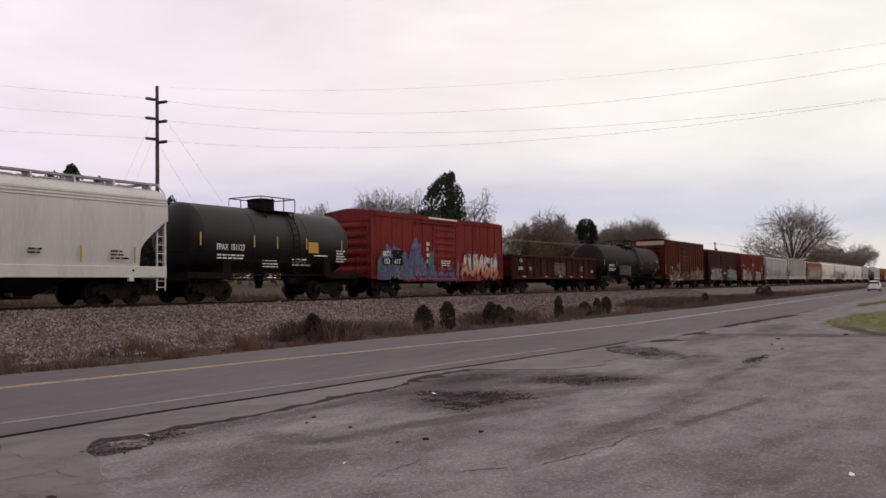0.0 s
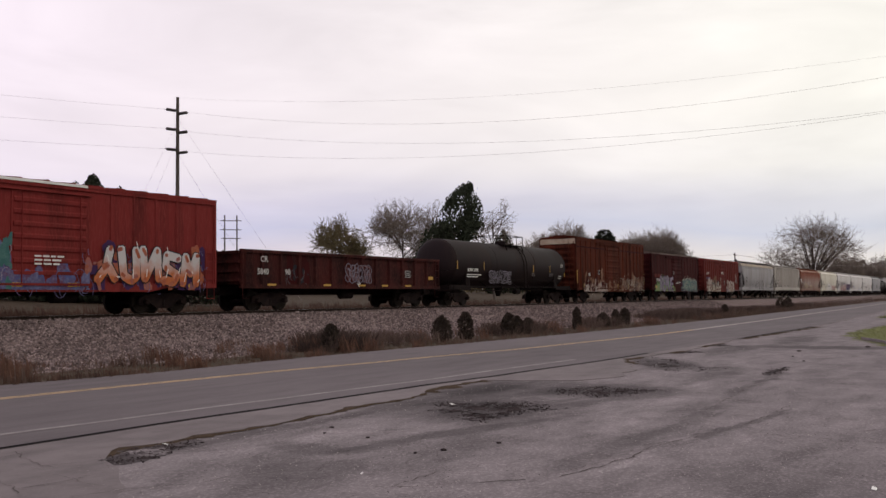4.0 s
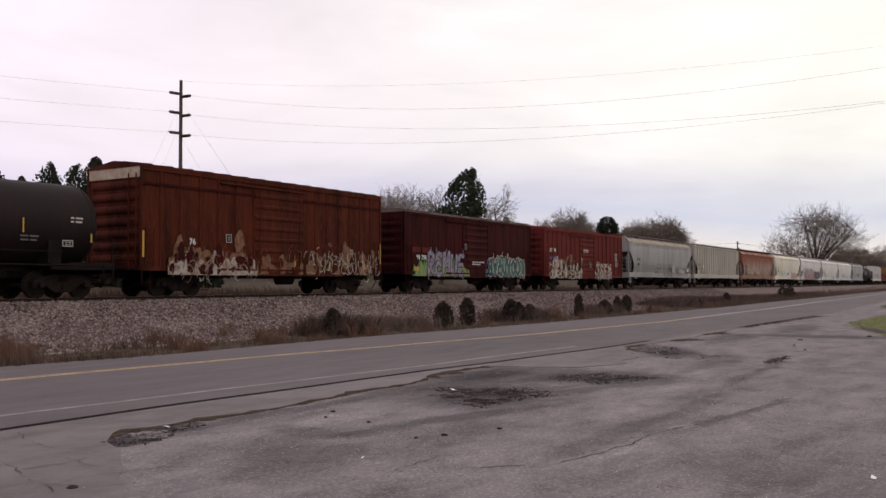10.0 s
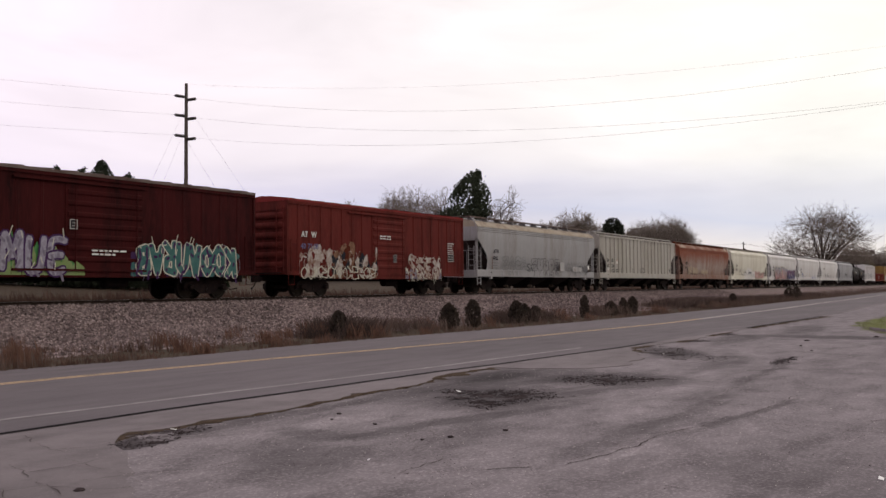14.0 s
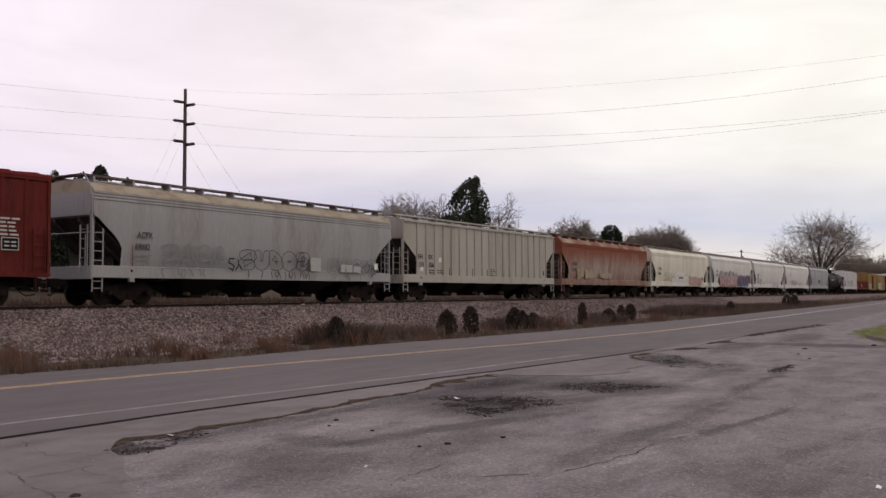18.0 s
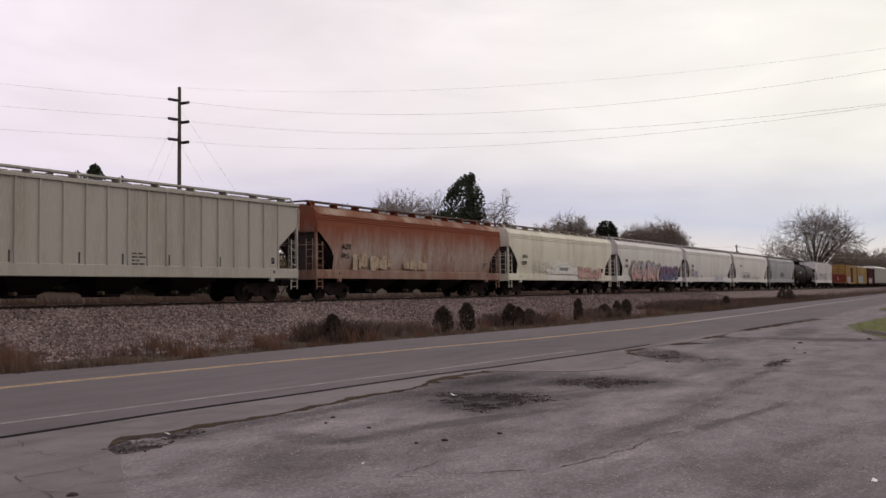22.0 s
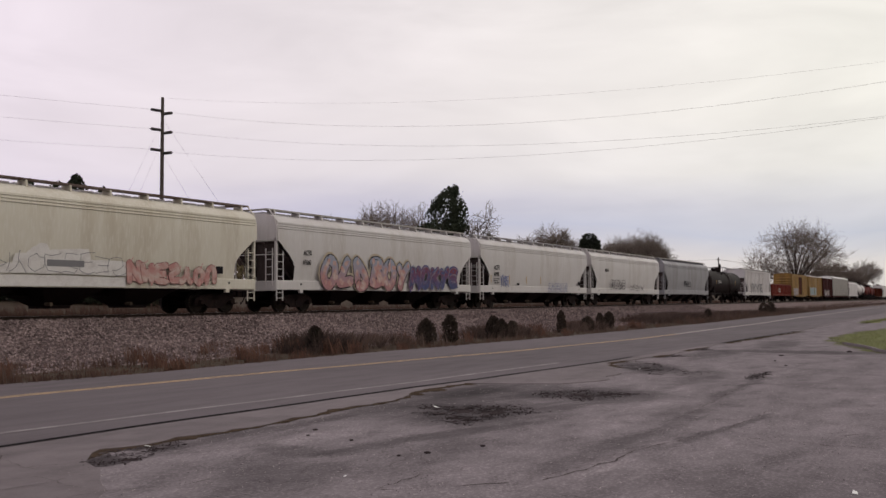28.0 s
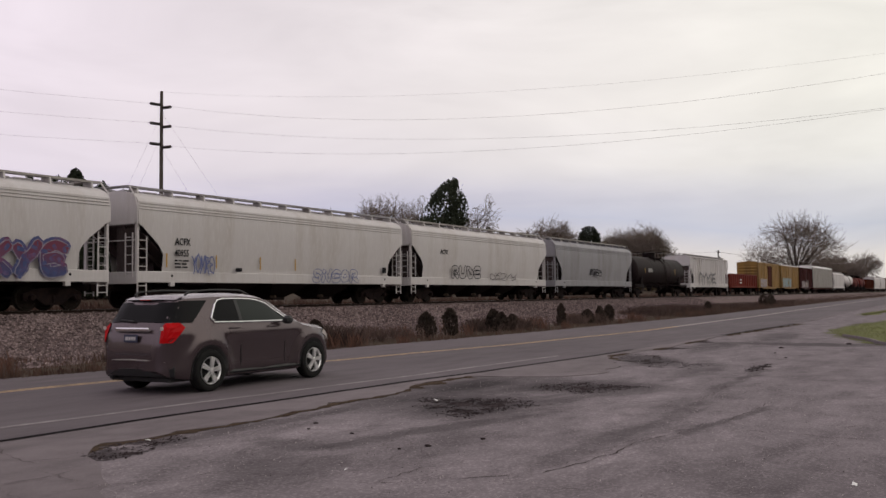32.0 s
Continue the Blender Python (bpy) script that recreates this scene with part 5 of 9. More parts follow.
dead_grass = surface("dead_tan_grass", (0.080, 0.046, 0.037), (0.042, 0.026, 0.023), (0.118, 0.070, 0.054), scale=0.6, rough=1.0, bump=0, world=True, vary=0.45)
brush_twigs = surface("grey_brown_brush_twigs", (0.098, 0.069, 0.061), (0.056, 0.040, 0.036), (0.135, 0.096, 0.082), scale=1.0, rough=1.0, bump=0, world=True, vary=0.4)
cedar_green = surface("dark_cedar_green", (0.030, 0.036, 0.023), (0.016, 0.020, 0.013), (0.046, 0.054, 0.033), scale=1.2, rough=0.95, bump=0, world=True, vary=0.5)
bush_dark = surface("dull_winter_cedar_bush", (0.050, 0.037, 0.030), (0.029, 0.022, 0.018), (0.072, 0.054, 0.042), scale=2, rough=1.0, bump=0, world=True, vary=0.5)
lawn_green = surface("young_lawn_grass", (0.125, 0.135, 0.045), (0.09, 0.082, 0.038), (0.165, 0.175, 0.065), scale=0.8, rough=1.0, bump=0.3, world=True, vary=0.4)
bark = surface("grey_winter_bark", (0.085, 0.068, 0.062), (0.05, 0.04, 0.038), (0.12, 0.1, 0.09), scale=2, fine=20, rough=0.95, bump=0.4)
twig_bark = surface("thin_grey_twigs", (0.18, 0.145, 0.125), (0.125, 0.10, 0.088), (0.23, 0.19, 0.165), scale=2, rough=0.95, bump=0)
budding = surface("budding_olive_twigs", (0.145, 0.115, 0.066), (0.095, 0.075, 0.043), (0.185, 0.15, 0.088), scale=1, rough=1.0, bump=0, world=True, vary=0.4)
pole_wood = surface("grey_brown_pole_wood", (0.085, 0.07, 0.062), (0.05, 0.04, 0.036), scale=4, rough=0.9, stretch=(1, 1, 0.1), bump=0.4)
line_yellow = surface("faded_yellow_road_paint", (0.48, 0.33, 0.20), (0.21, 0.16, 0.11), (0.38, 0.27, 0.15), scale=2.5, fine=30, rough=0.8, world=True, amount=0.5, bump=0)
line_white = surface("worn_white_road_paint", (0.27, 0.245, 0.245), (0.16, 0.14, 0.145), (0.30, 0.28, 0.28), scale=2.5, fine=30, rough=0.8, world=True, amount=0.75, bump=0)
line_pale = surface("worn_pale_road_paint", (0.36, 0.32, 0.30), (0.22, 0.19, 0.18), scale=1.5, fine=20, rough=0.8, world=True, bump=0)
tar_black = plain("black_crack_sealant", (0.012, 0.010, 0.011), 0.8)
for matt in (tar_black, edge_dirt, rubble_tar, worn_tar, dark_mark, lot_tar):
    matt.node_tree.nodes["Principled BSDF"].inputs["Specular IOR Level"].default_value = 0.02
ceramic = plain("brown_glazed_insulator", (0.03, 0.022, 0.02), 0.35)
wire_metal = plain("weathered_wire", (0.30, 0.28, 0.285), 0.6, 0.3)

rough_ground = random.Random(4)


def sheet_between(name, low, high, z_low, z_high, material, label, rag=0.0, drop=0.0, steps=3, kind="structure", flush=-9999):
    """A strip of ground between two plan lines, with an optional broken, dropping edge on its low side."""
    g = Geo()
    cols = []
    xs = XS if not rag else [x for x in XS if x < 0] + [k * 0.2 for k in range(0, 300)] + [x for x in XS if x >= 60]
    for x in xs:
        a = line(x, low) + (rough_ground.uniform(-rag, rag) + rag * 1.3 * math.sin(x * 3.1) * math.sin(x * 1.3) if 0 <= x < 60 else 0)
        b = line(x, high)
        a = min(a, b - 0.01)
        lip = z_low - (0.0105 if x < flush else 0.0)
        col = [(x, a, z_low - drop)] if drop else []
        col += [(x, a + (b - a) * k / steps, lip + (z_high - lip) * k / steps) for k in range(steps + 1)]
        cols.append(col)
    g.loft(cols, close=False, ends=False)
    return solid(name, g, material, label, kind=kind)


# the land: one sheet, low by the road, a bank for the track, dry field beyond
LAND = [(-900, -0.05), (-200, -0.05), (-60, -0.05), (-20, -0.05), (0, -0.05), (10, -0.05), (16.2, -0.05), (17.6, -0.02), (20, 0.02), (22.4, 0.06), (23.4, 0.10), (27.2, 0.88), (30.8, 0.88), (33.5, 0.45), (36, 0.5), (50, 1.1), (70, 2.0), (110, 3.6), (160, 5.2), (300, 8), (700, 11), (1600, 12), (3500, 12)]
g = Geo()
g.loft([[(x, y, z) for y, z in LAND] for x in (-3500, -900, -300, -100, -30, 0, 30, 60, 100, 200, 400, 900, 2000, 3500)], close=False, ends=False)
solid("ground", g, field_grass, "dry tan winter grass and earth stretching to the horizon", kind="structure")
sheet_between("road", SEAM, FAR, 0.0, 0.0, road_tar, "two-lane grey asphalt road with faded lines")
sheet_between("road_apron", APRON, SEAM, 0.0, 0.0, apron_tar, "pale smooth strip of old asphalt along the road's edge", rag=0.07, drop=0.03, flush=6.0)
sheet_between("parking_lot", [(-900, -60), (900, -60)], [(x, y + 0.35) for x, y in APRON], -0.012, -0.012, lot_tar, "old cracked grey asphalt lot beside the road", steps=12)


def stripe(name, path, off, wide, z, material, label, x0=-300, x1=600):
    g = Geo()
    xs = [x for x in XS if x0 <= x <= x1]
    g.loft([[(x, line(x, path) + off - wide / 2, z), (x, line(x, path) + off + wide / 2, z)] for x in xs], close=False, ends=False)
    return solid(name, g, material, label, kind="structure")


for off in (-0.085, 0.085):
    stripe("yellow_line", MID, off, 0.10, 0.004, line_yellow, "faded double yellow centre line on the road", x1=41)
    stripe("pale_line", MID, off, 0.12, 0.004, line_pale, "double centre line worn to a pale grey", x0=41)
stripe("white_line", NEAR_LINE, 0, 0.12, 0.004, line_white, "worn white edge line on the road", x1=21)
stripe("road_seam", SEAM, 0, 0.11, 0.006, tar_black, "black tar seam along the road edge", x0=-60, x1=24)
stripe("road_seam", SEAM, 0, 0.13, 0.005, tar_black, "black broken edge of the road by the lot", x0=33, x1=46)

# ballast: a stone-covered slope with a shoulder
g = Geo()
xs = [-900, -400, -200, -120, -60, -30, -10] + [k * 1.5 for k in range(0, 80)] + [125, 135, 150, 170, 200, 250, 320, 420, 600, 900]
BANK = [(18.3, -0.03), (19.0, 0.025), (20.5, 0.055), (22.6, 0.105), (23.6, 0.2), (24.8, 0.44), (26.0, 0.72), (27.0, 0.97), (27.5, 1.0), (28.2, 0.985), (29.0, 0.985), (29.8, 0.985), (30.5, 1.0), (31.2, 0.9), (33.4, 0.47)]
g.loft([[(x, y + rough_ground.uniform(-0.08, 0.08) * (6 if y < 18.5 else 1), z + rough_ground.uniform(-0.03, 0.03) * (0 if abs(y - 29) < 1.2 else 0.3 if y < 22 else 1)) for y, z in BANK] for x in xs], close=False, ends=False)
solid("ballast_bank", g, stone_grey, "grey crushed stone ballast bank under the track", kind="structure")


def scatter_stones(name, n, place, low, high, material, label, seed, squash=1.0):
    """Loose angular stones, joined: nobody could count them."""
    rng = random.Random(seed)
    g = Geo()
    for _ in range(n):
        x, y, z = place(rng)
        s = rng.uniform(low, high)
        p = [(rng.uniform(0.5, 1) * s * cx, rng.uniform(0.5, 1) * s * cy, rng.uniform(0.4, 0.9) * s * cz * squash) for cx, cy, cz in ((1, 0, 0), (-1, 0, 0), (0, 1, 0), (0, -1, 0), (0, 0, 1), (0, 0, -0.5))]
        a = rng.uniform(0, 3.14)
        c, d = math.cos(a), math.sin(a)
        g.add([(x + q[0] * c - q[1] * d, y + q[0] * d + q[1] * c, z + q[2]) for q in p], [(0, 2, 4), (2, 1, 4), (1, 3, 4), (3, 0, 4), (2, 0, 5), (1, 2, 5), (3, 1, 5), (0, 3, 5)])
    return solid(name, g, material, label, "gravel", kind="stuff")


def on_bank(rng):
    x = 8 + 92 * rng.random() ** 1.6
    y = 18.6 + 9.0 * rng.random() ** 0.75
    return x, y, np.interp(y, [b[0] for b in BANK], [b[1] for b in BANK]) + 0.01


scatter_stones("ballast_stones", 36000, on_bank, 0.05, 0.125, stone_grey, "loose grey ballast stones on the bank", 11)

# rails and ties
for y in (TRACK_Y - 0.755, TRACK_Y + 0.755):
    r = solid("rail", Geo().prism([(y - 0.07, RAIL_Z - 0.17), (y + 0.07, RAIL_Z - 0.17), (y + 0.07, RAIL_Z - 0.15), (y + 0.012, RAIL_Z - 0.13), (y + 0.012, RAIL_Z - 0.045), (y + 0.037, RAIL_Z - 0.03), (y + 0.037, RAIL_Z - 0.003), (y - 0.037, RAIL_Z - 0.003), (y - 0.037, RAIL_Z - 0.03), (y - 0.012, RAIL_Z - 0.045), (y - 0.012, RAIL_Z - 0.13), (y - 0.07, RAIL_Z - 0.15)], -900, 900, "x"), rail_steel, "rust-brown steel rail on wooden ties", "rail", "rails of the track")
    part("railhead", Geo().box(-900, 900, y - 0.03, y + 0.03, RAIL_Z - 0.003, RAIL_Z), rail_shine, r, "worn bright railhead")
TIE = Geo().slab(-0.11, 0.11, -1.3, 1.3, -0.16, 0.0, 0.012).mesh("tie", tie_wood)
rng = random.Random(8)
bed = thing("track_ties", "dark creosoted wooden ties bedded in ballast", kind="structure", category="tie")
for i in range(240):
    t = part("tie", TIE, tie_wood, bed, "", (4 + i * 0.52, TRACK_Y + rng.uniform(-0.04, 0.04), RAIL_Z - 0.165 + 0.008))
    t.rotation_euler = (0, 0, rng.uniform(-0.015, 0.015))
g = Geo()
for k in range(500):
    g.box(129 + k * 0.55, 129.22 + k * 0.55, TRACK_Y - 1.3, TRACK_Y + 1.3, RAIL_Z - 0.3, RAIL_Z - 0.157)
    if k < 120:
        g.box(3.5 - k * 0.55, 3.72 - k * 0.55, TRACK_Y - 1.3, TRACK_Y + 1.3, RAIL_Z - 0.3, RAIL_Z - 0.157)
tagged(part("far_ties", g, tie_wood, bed), kind="stuff")


# ---- broken places in the lot ----
def blotch(points, rag, seed, n=6):
    """A ragged closed outline round a few corners."""
    rng = random.Random(seed)
    out = []
    for (a, b), (c, d) in zip(points, points[1:] + points[:1]):
        size = max(0.001, math.hypot(c - a, d - b))
        nx, ny = -(d - b) / size, (c - a) / size
        m = max(2, min(n, int(size / 0.07)))
        for k in range(m):
            u, off = k / m, rng.uniform(-rag, rag)
            out.append((a + (c - a) * u + nx * off, b + (d - b) * u + ny * off))
    return out


def flat(outline, z):
    return Geo().add([(x, y, z) for x, y in outline], [tuple(range(len(outline)))])


def broken_edge(path, wide, seed, label):
    """A dark, ragged strip where the asphalt has broken away along a line."""
    rng = random.Random(seed)
    cols, fine = [], []
    for (a, b), (c, d) in zip(path, path[1:]):
        n = max(3, int(math.hypot(c - a, d - b) / 0.06))
        fine += [(a + (c - a) * k / n, b + (d - b) * k / n) for k in range(n)]
    for k, (x, y) in enumerate(fine):
        w = 0.07 + wide * max(0.05, 0.55 + 1.3 * noise.noise((x * 2.2, y * 2.2, seed)) + rng.uniform(-0.25, 0.25))
        up = 0.10 + 0.04 * rng.random()
        cols.append([(x + rng.uniform(-0.02, 0.02), y - w, -0.0065), (x, y + up, -0.0065)])
    return solid("broken_edge", Geo().loft(cols, close=False, ends=False), edge_dirt, label, "crack", "broken edges of the asphalt", kind="structure")


broken_edge([(6.0, 7.72), (6.5, 8.0), (7.3, 8.0), (8.0, 7.93), (9.0, 7.93), (10.0, 7.98), (11.0, 8.03), (12.0, 7.98), (12.9, 8.28)], 0.10, 3, "dark damp broken edge beside the apron")
broken_edge([(12.9, 8.28), (14.0, 8.48), (15.3, 8.38)], 0.34, 9, "dark broken edge of the apron")
broken_edge([(20.2, 7.28), (21.0, 7.7), (21.7, 7.98), (22.6, 7.85)], 0.14, 5, "dark broken edge of the apron")
broken_edge([(24.2, 7.65), (25.0, 7.6), (25.7, 7.58)], 0.10, 6, "dark broken edge of the apron")
broken_edge([(33, 7.85), (36, 7.8), (40, 7.65), (46, 7.5)], 0.35, 8, "dark broken shoulder of the road by the lot")
broken_edge([(27.4, 7.6), (28.5, 7.75), (30, 7.72)], 0.14, 7, "dark broken edge of the apron")
BROKEN = [
    ("broken patch of dark asphalt rubble by the road", [(11.62, 7.34), (11.75, 6.72), (12.35, 6.09), (11.78, 5.3), (10.76, 5.59), (10.0, 5.63), (10.23, 6.17)]),
    ("broken patch of dark asphalt rubble by the road", [(13.92, 6.51), (14.96, 6.1), (14.7, 5.2), (14.7, 4.73), (13.27, 5.19), (13.45, 5.8)]),
    ("shallow dark hollow in the lot", [(21.69, 7.95), (22.6, 7.6), (22.2, 6.9), (20.33, 5.8), (19.39, 4.9), (18.5, 5.1), (18.3, 5.6), (18.9, 6.26), (20.15, 7.1)]),
    ("broken strip of dark rubble along the apron", [(6.0, 7.64), (6.5, 7.95), (7.1, 7.95), (7.4, 7.75), (7.0, 7.55), (6.7, 7.5), (6.2, 7.2), (5.9, 7.25)]),
    ("small broken spot in the lot", [(18.2, 3.94), (19.4, 4.02), (20.5, 3.98), (19.8, 3.82), (18.6, 3.80)]),
    ("thin dark hollow in the lot", [(27.9, 7.7), (28.6, 7.75), (29.6, 7.6), (28.3, 7.0)]),
    ("thin dark hollow in the lot", [(24.3, 7.6), (25.5, 7.5), (25.2, 6.9), (24.5, 7.2)]),
]
for i, (label, pts) in enumerate(BROKEN):
    if i > 2:
        solid("broken_asphalt", flat(blotch(pts, 0.10, 60 + i, 12), -0.008), worn_tar, label, "pothole", kind="structure")
    # smaller worn islands inside, back at the old surface
    dark_spots, pale_spots = Geo(), Geo()
    rr = random.Random(90 + i)
    cx, cy = sum(p[0] for p in pts) / len(pts), sum(p[1] for p in pts) / len(pts)
    for k in range((110, 34, 30, 16, 8, 8, 8)[i]):
        p = rr.randrange(len(pts))
        q, u, v = pts[(p + 1) % len(pts)], rr.random() ** 0.6, rr.random()
        a, b = cx + (pts[p][0] + (q[0] - pts[p][0]) * v - cx) * u, cy + (pts[p][1] + (q[1] - pts[p][1]) * v - cy) * u
        s = rr.uniform(0.03, 0.17) * (1.25 - u)
        t = s * rr.uniform(0.4, 1.1)
        spot = flat(blotch([(a - s, b - t), (a + s * 0.2, b - t * 1.2), (a + s, b - t * 0.4), (a + s * 0.8, b + t), (a - s * 0.3, b + t * 1.3), (a - s * 0.9, b + t * 0.7)], 0.04, 300 + i * 40 + k, 5), -0.006 + k * 0.00003)
        (dark_spots if rr.random() < 0.8 else pale_spots).add(spot.v, spot.f)
    solid("broken_spots", dark_spots, rubble_tar, "ragged dark spots of broken asphalt", "asphalt", kind="stuff")
    solid("broken_spots", pale_spots, lot_tar, "worn islands of old asphalt", "asphalt", kind="stuff")


def in_broken(rng):
    label, pts = BROKEN[rng.choices(range(7), (10, 9, 4, 3, 1.5, 1, 1))[0]]
    i = rng.randrange(len(pts))
    cx, cy = sum(p[0] for p in pts) / len(pts), sum(p[1] for p in pts) / len(pts)
    u = rng.random() ** 0.45
    a, b = pts[i], pts[(i + 1) % len(pts)]
    w = rng.random()
    return cx + (a[0] + (b[0] - a[0]) * w - cx) * u + rng.gauss(0, 0.08), cy + (a[1] + (b[1] - a[1]) * w - cy) * u + rng.gauss(0, 0.08), -0.006


scatter_stones("asphalt_chunks", 120, in_broken, 0.015, 0.06, rubble_tar, "flat dark chunks of broken asphalt", 16, 0.3)
scatter_stones("worn_chunks", 200, in_broken, 0.02, 0.08, worn_tar, "flat grey chunks of broken asphalt", 17, 0.22)
scatter_stones("asphalt_crumbs", 1500, in_broken, 0.006, 0.02, rubble_tar, "dark crumbs of broken asphalt", 12)
def pit_place(rng):
    while True:
        x, y = 3.6 + 24 * rng.random() ** 1.5, 0.2 + 7.6 * rng.random()
        if noise.noise((x * 0.5, y * 1.1, 7.0)) + 0.5 * noise.noise((x * 2.3, y * 2.3, 1.0)) > rng.uniform(-0.1, 0.6):
            return x, y, -0.0132


scatter_stones("lot_pits", 2200, pit_place, 0.003, 0.010, rubble_tar, "dark pits and crumbs in the worn lot", 14)
scatter_stones("lot_gravel", 4200, lambda r: (4 + 26 * r.random() ** 1.6, 0.3 + 7.6 * r.random() ** 0.8, -0.011), 0.003, 0.010, pale_stone, "small pale gravel on the lot", 13)
for k, (x, y, s) in enumerate(((8.04, 4.92, 0.05), (7.76, 5.09, 0.035), (8.69, 4.63, 0.045), (8.85, 7.02, 0.045), (8.44, 6.8, 0.03), (8.38, 6.13, 0.035), (4.53, 6.13, 0.06), (28.74, 3.28, 0.12), (28.7, 2.2, 0.14), (29.0, 2.0, 0.1), (26.2, 4.7, 0.09), (24.0, 4.45, 0.05), (22.4, 3.92, 0.05))):
    rr = random.Random(k)
    s *= 0.7
    g = Geo().lathe([(-0.4 * s, 0.5 * s), (0.1 * s, s), (0.4 * s, 0.7 * s), (0.5 * s, 0.2 * s)], "z", 7)
    g.v = [(p[0] * rr.uniform(0.7, 1.3), p[1] * rr.uniform(0.7, 1.3), p[2]) for p in g.v]
    solid("asphalt_lump", g, rubble_tar, "dark lump of asphalt lying on the lot", "stone", "lumps on the lot", (x, y, -0.008))
paper = plain("white_litter_paper", (0.75, 0.74, 0.72), 0.7)
for k, (x, y, s) in enumerate(((7.96, 0.9, 0.035), (11.55, 6.92, 0.05), (6.97, 7.83, 0.035), (19.9, 6.6, 0.05), (6.6, 4.9, 0.018))):
    g = Geo().add([(-s, -s * 0.6, 0), (s, -s * 0.5, 0.006), (s * 0.9, s * 0.5, 0.02), (-s * 0.8, s * 0.6, 0.004), (0, 0, 0.016)], [(0, 1, 4), (1, 2, 4), (2, 3, 4), (3, 0, 4)])
    solid("litter", g, paper, "crumpled scrap of white paper on the asphalt", "litter", "scraps on the lot", (x, y, -0.007), k * 1.1)


def crack(points, wide, seed, label="dark crack across the lot"):
    rng = random.Random(seed)
    g = Geo()
    fine = []
    for (a, b), (c, d) in zip(points, points[1:]):
        n = max(3, int(math.hypot(c - a, d - b) / 0.12))
        fine += [(a + (c - a) * k / n + rng.uniform(-0.035, 0.035), b + (d - b) * k / n + rng.uniform(-0.035, 0.035)) for k in range(n)]
    cols = []
    for (a, b), (c, d) in zip(fine, fine[1:]):
        q = Vector((-(d - b), c - a)).normalized() * wide * 0.5 * max(0.02, rng.uniform(-0.05, 0.40) + 0.3 * noise.noise((a * 1.7, b * 1.7, seed)))
        z = 0.001 if a < 6.1 else -0.009
        cols.append([(a - q.x, b - q.y, z), (a + q.x, b + q.y, z)])
    g.loft(cols, close=False, ends=False)
    return solid("lot_crack", g, crack_dirt, label, "crack", "cracks in the lot", kind="structure")


crack_dirt = surface("dirt_filled_crack", (0.075, 0.062, 0.062), (0.05, 0.041, 0.041), scale=5, rough=1.0, bump=0, world=True)
crack_dirt.node_tree.nodes["Principled BSDF"].inputs["Specular IOR Level"].default_value = 0.02
for i, (w, pts) in enumerate((
        (0.05, [(6.29, 4.29), (6.65, 3.96), (7.0, 3.6), (7.3, 3.42)]), (0.045, [(7.3, 3.3), (8.41, 3.11), (9.2, 3.09), (9.9, 2.94), (10.6, 2.76), (11.5, 2.64), (12.5, 2.59), (13.7, 2.53)]),
        (0.045, [(10.6, 2.3), (10.55, 2.14), (10.49, 1.94), (10.49, 1.66), (10.42, 1.37), (10.48, 1.01), (10.4, 0.2)]), (0.07, [(11.28, 1.39), (11.4, 1.26), (11.57, 1.13)]),
        (0.06, [(14.86, 3.59), (16.74, 3.69), (18.28, 3.75), (19.73, 3.84)]), (0.05, [(6.27, 4.33), (6.59, 4.38), (6.9, 4.34), (7.3, 4.4)]), (0.04, [(12.4, 3.45), (13.4, 3.5), (14.86, 3.59)]),
        (0.03, [(7.3, 3.42), (8.0, 3.25), (8.6, 3.2), (9.6, 3.22)]), (0.025, [(6.8, 2.9), (6.9, 2.3), (6.8, 1.7)]), (0.03, [(5.0, 8.1), (5.4, 7.9), (6.0, 7.64)]),
        (0.03, [(4.5, 7.3), (4.2, 6.6), (3.9, 6.2)]), (0.03, [(4.9, 7.6), (4.7, 7.1), (4.5, 6.5), (4.3, 5.9)]), (0.03, [(4.2, 6.6), (4.5, 6.5), (4.6, 6.0), (5.1, 5.6)]),
        (0.025, [(5.3, 7.4), (5.15, 6.8), (5.1, 6.3), (4.5, 6.5)]), (0.03, [(4.7, 7.1), (5.2, 7.0), (5.8, 7.1)]), (0.025, [(5.1, 6.3), (5.6, 5.9), (6.4, 5.8)]), (0.025, [(5.9, 8.9), (5.6, 8.2), (5.4, 7.4)]), (0.025, [(5.2, 8.7), (6.0, 8.75), (7.0, 8.7)]))):
    crack(pts, w, 500 + i)


# ---- plants by the track ----
def tufts(name, n, place, tall, material, label, seed, blades=5, lean=0.35, wide=0.012):
    """Dry stalks and blades, joined."""
    rng = random.Random(seed)
    g = Geo()
    for _ in range(n):
        x, y, z, s = place(rng)
        for _ in range(blades):
            a, l = rng.uniform(0, 6.28), rng.uniform(0.4, 1.0) * tall * s
            dx, dy = math.cos(a) * lean * l * rng.random(), math.sin(a) * lean * l * rng.random()
            bx, by = x + rng.uniform(-0.08, 0.08), y + rng.uniform(-0.08, 0.08)
            w = wide * rng.uniform(0.6, 1.4)
            g.add([(bx - w, by, z - 0.02), (bx + w, by, z - 0.02), (bx + dx * 0.5 + w * 0.7, by + dy * 0.5, z + l * 0.6), (bx + dx, by + dy, z + l)], [(0, 1, 2), (0, 2, 3)])
    return solid(name, g, material, label, "grass", kind="stuff")


def land_z(y):
    return float(np.interp(y, [p[0] for p in LAND], [p[1] for p in LAND]))


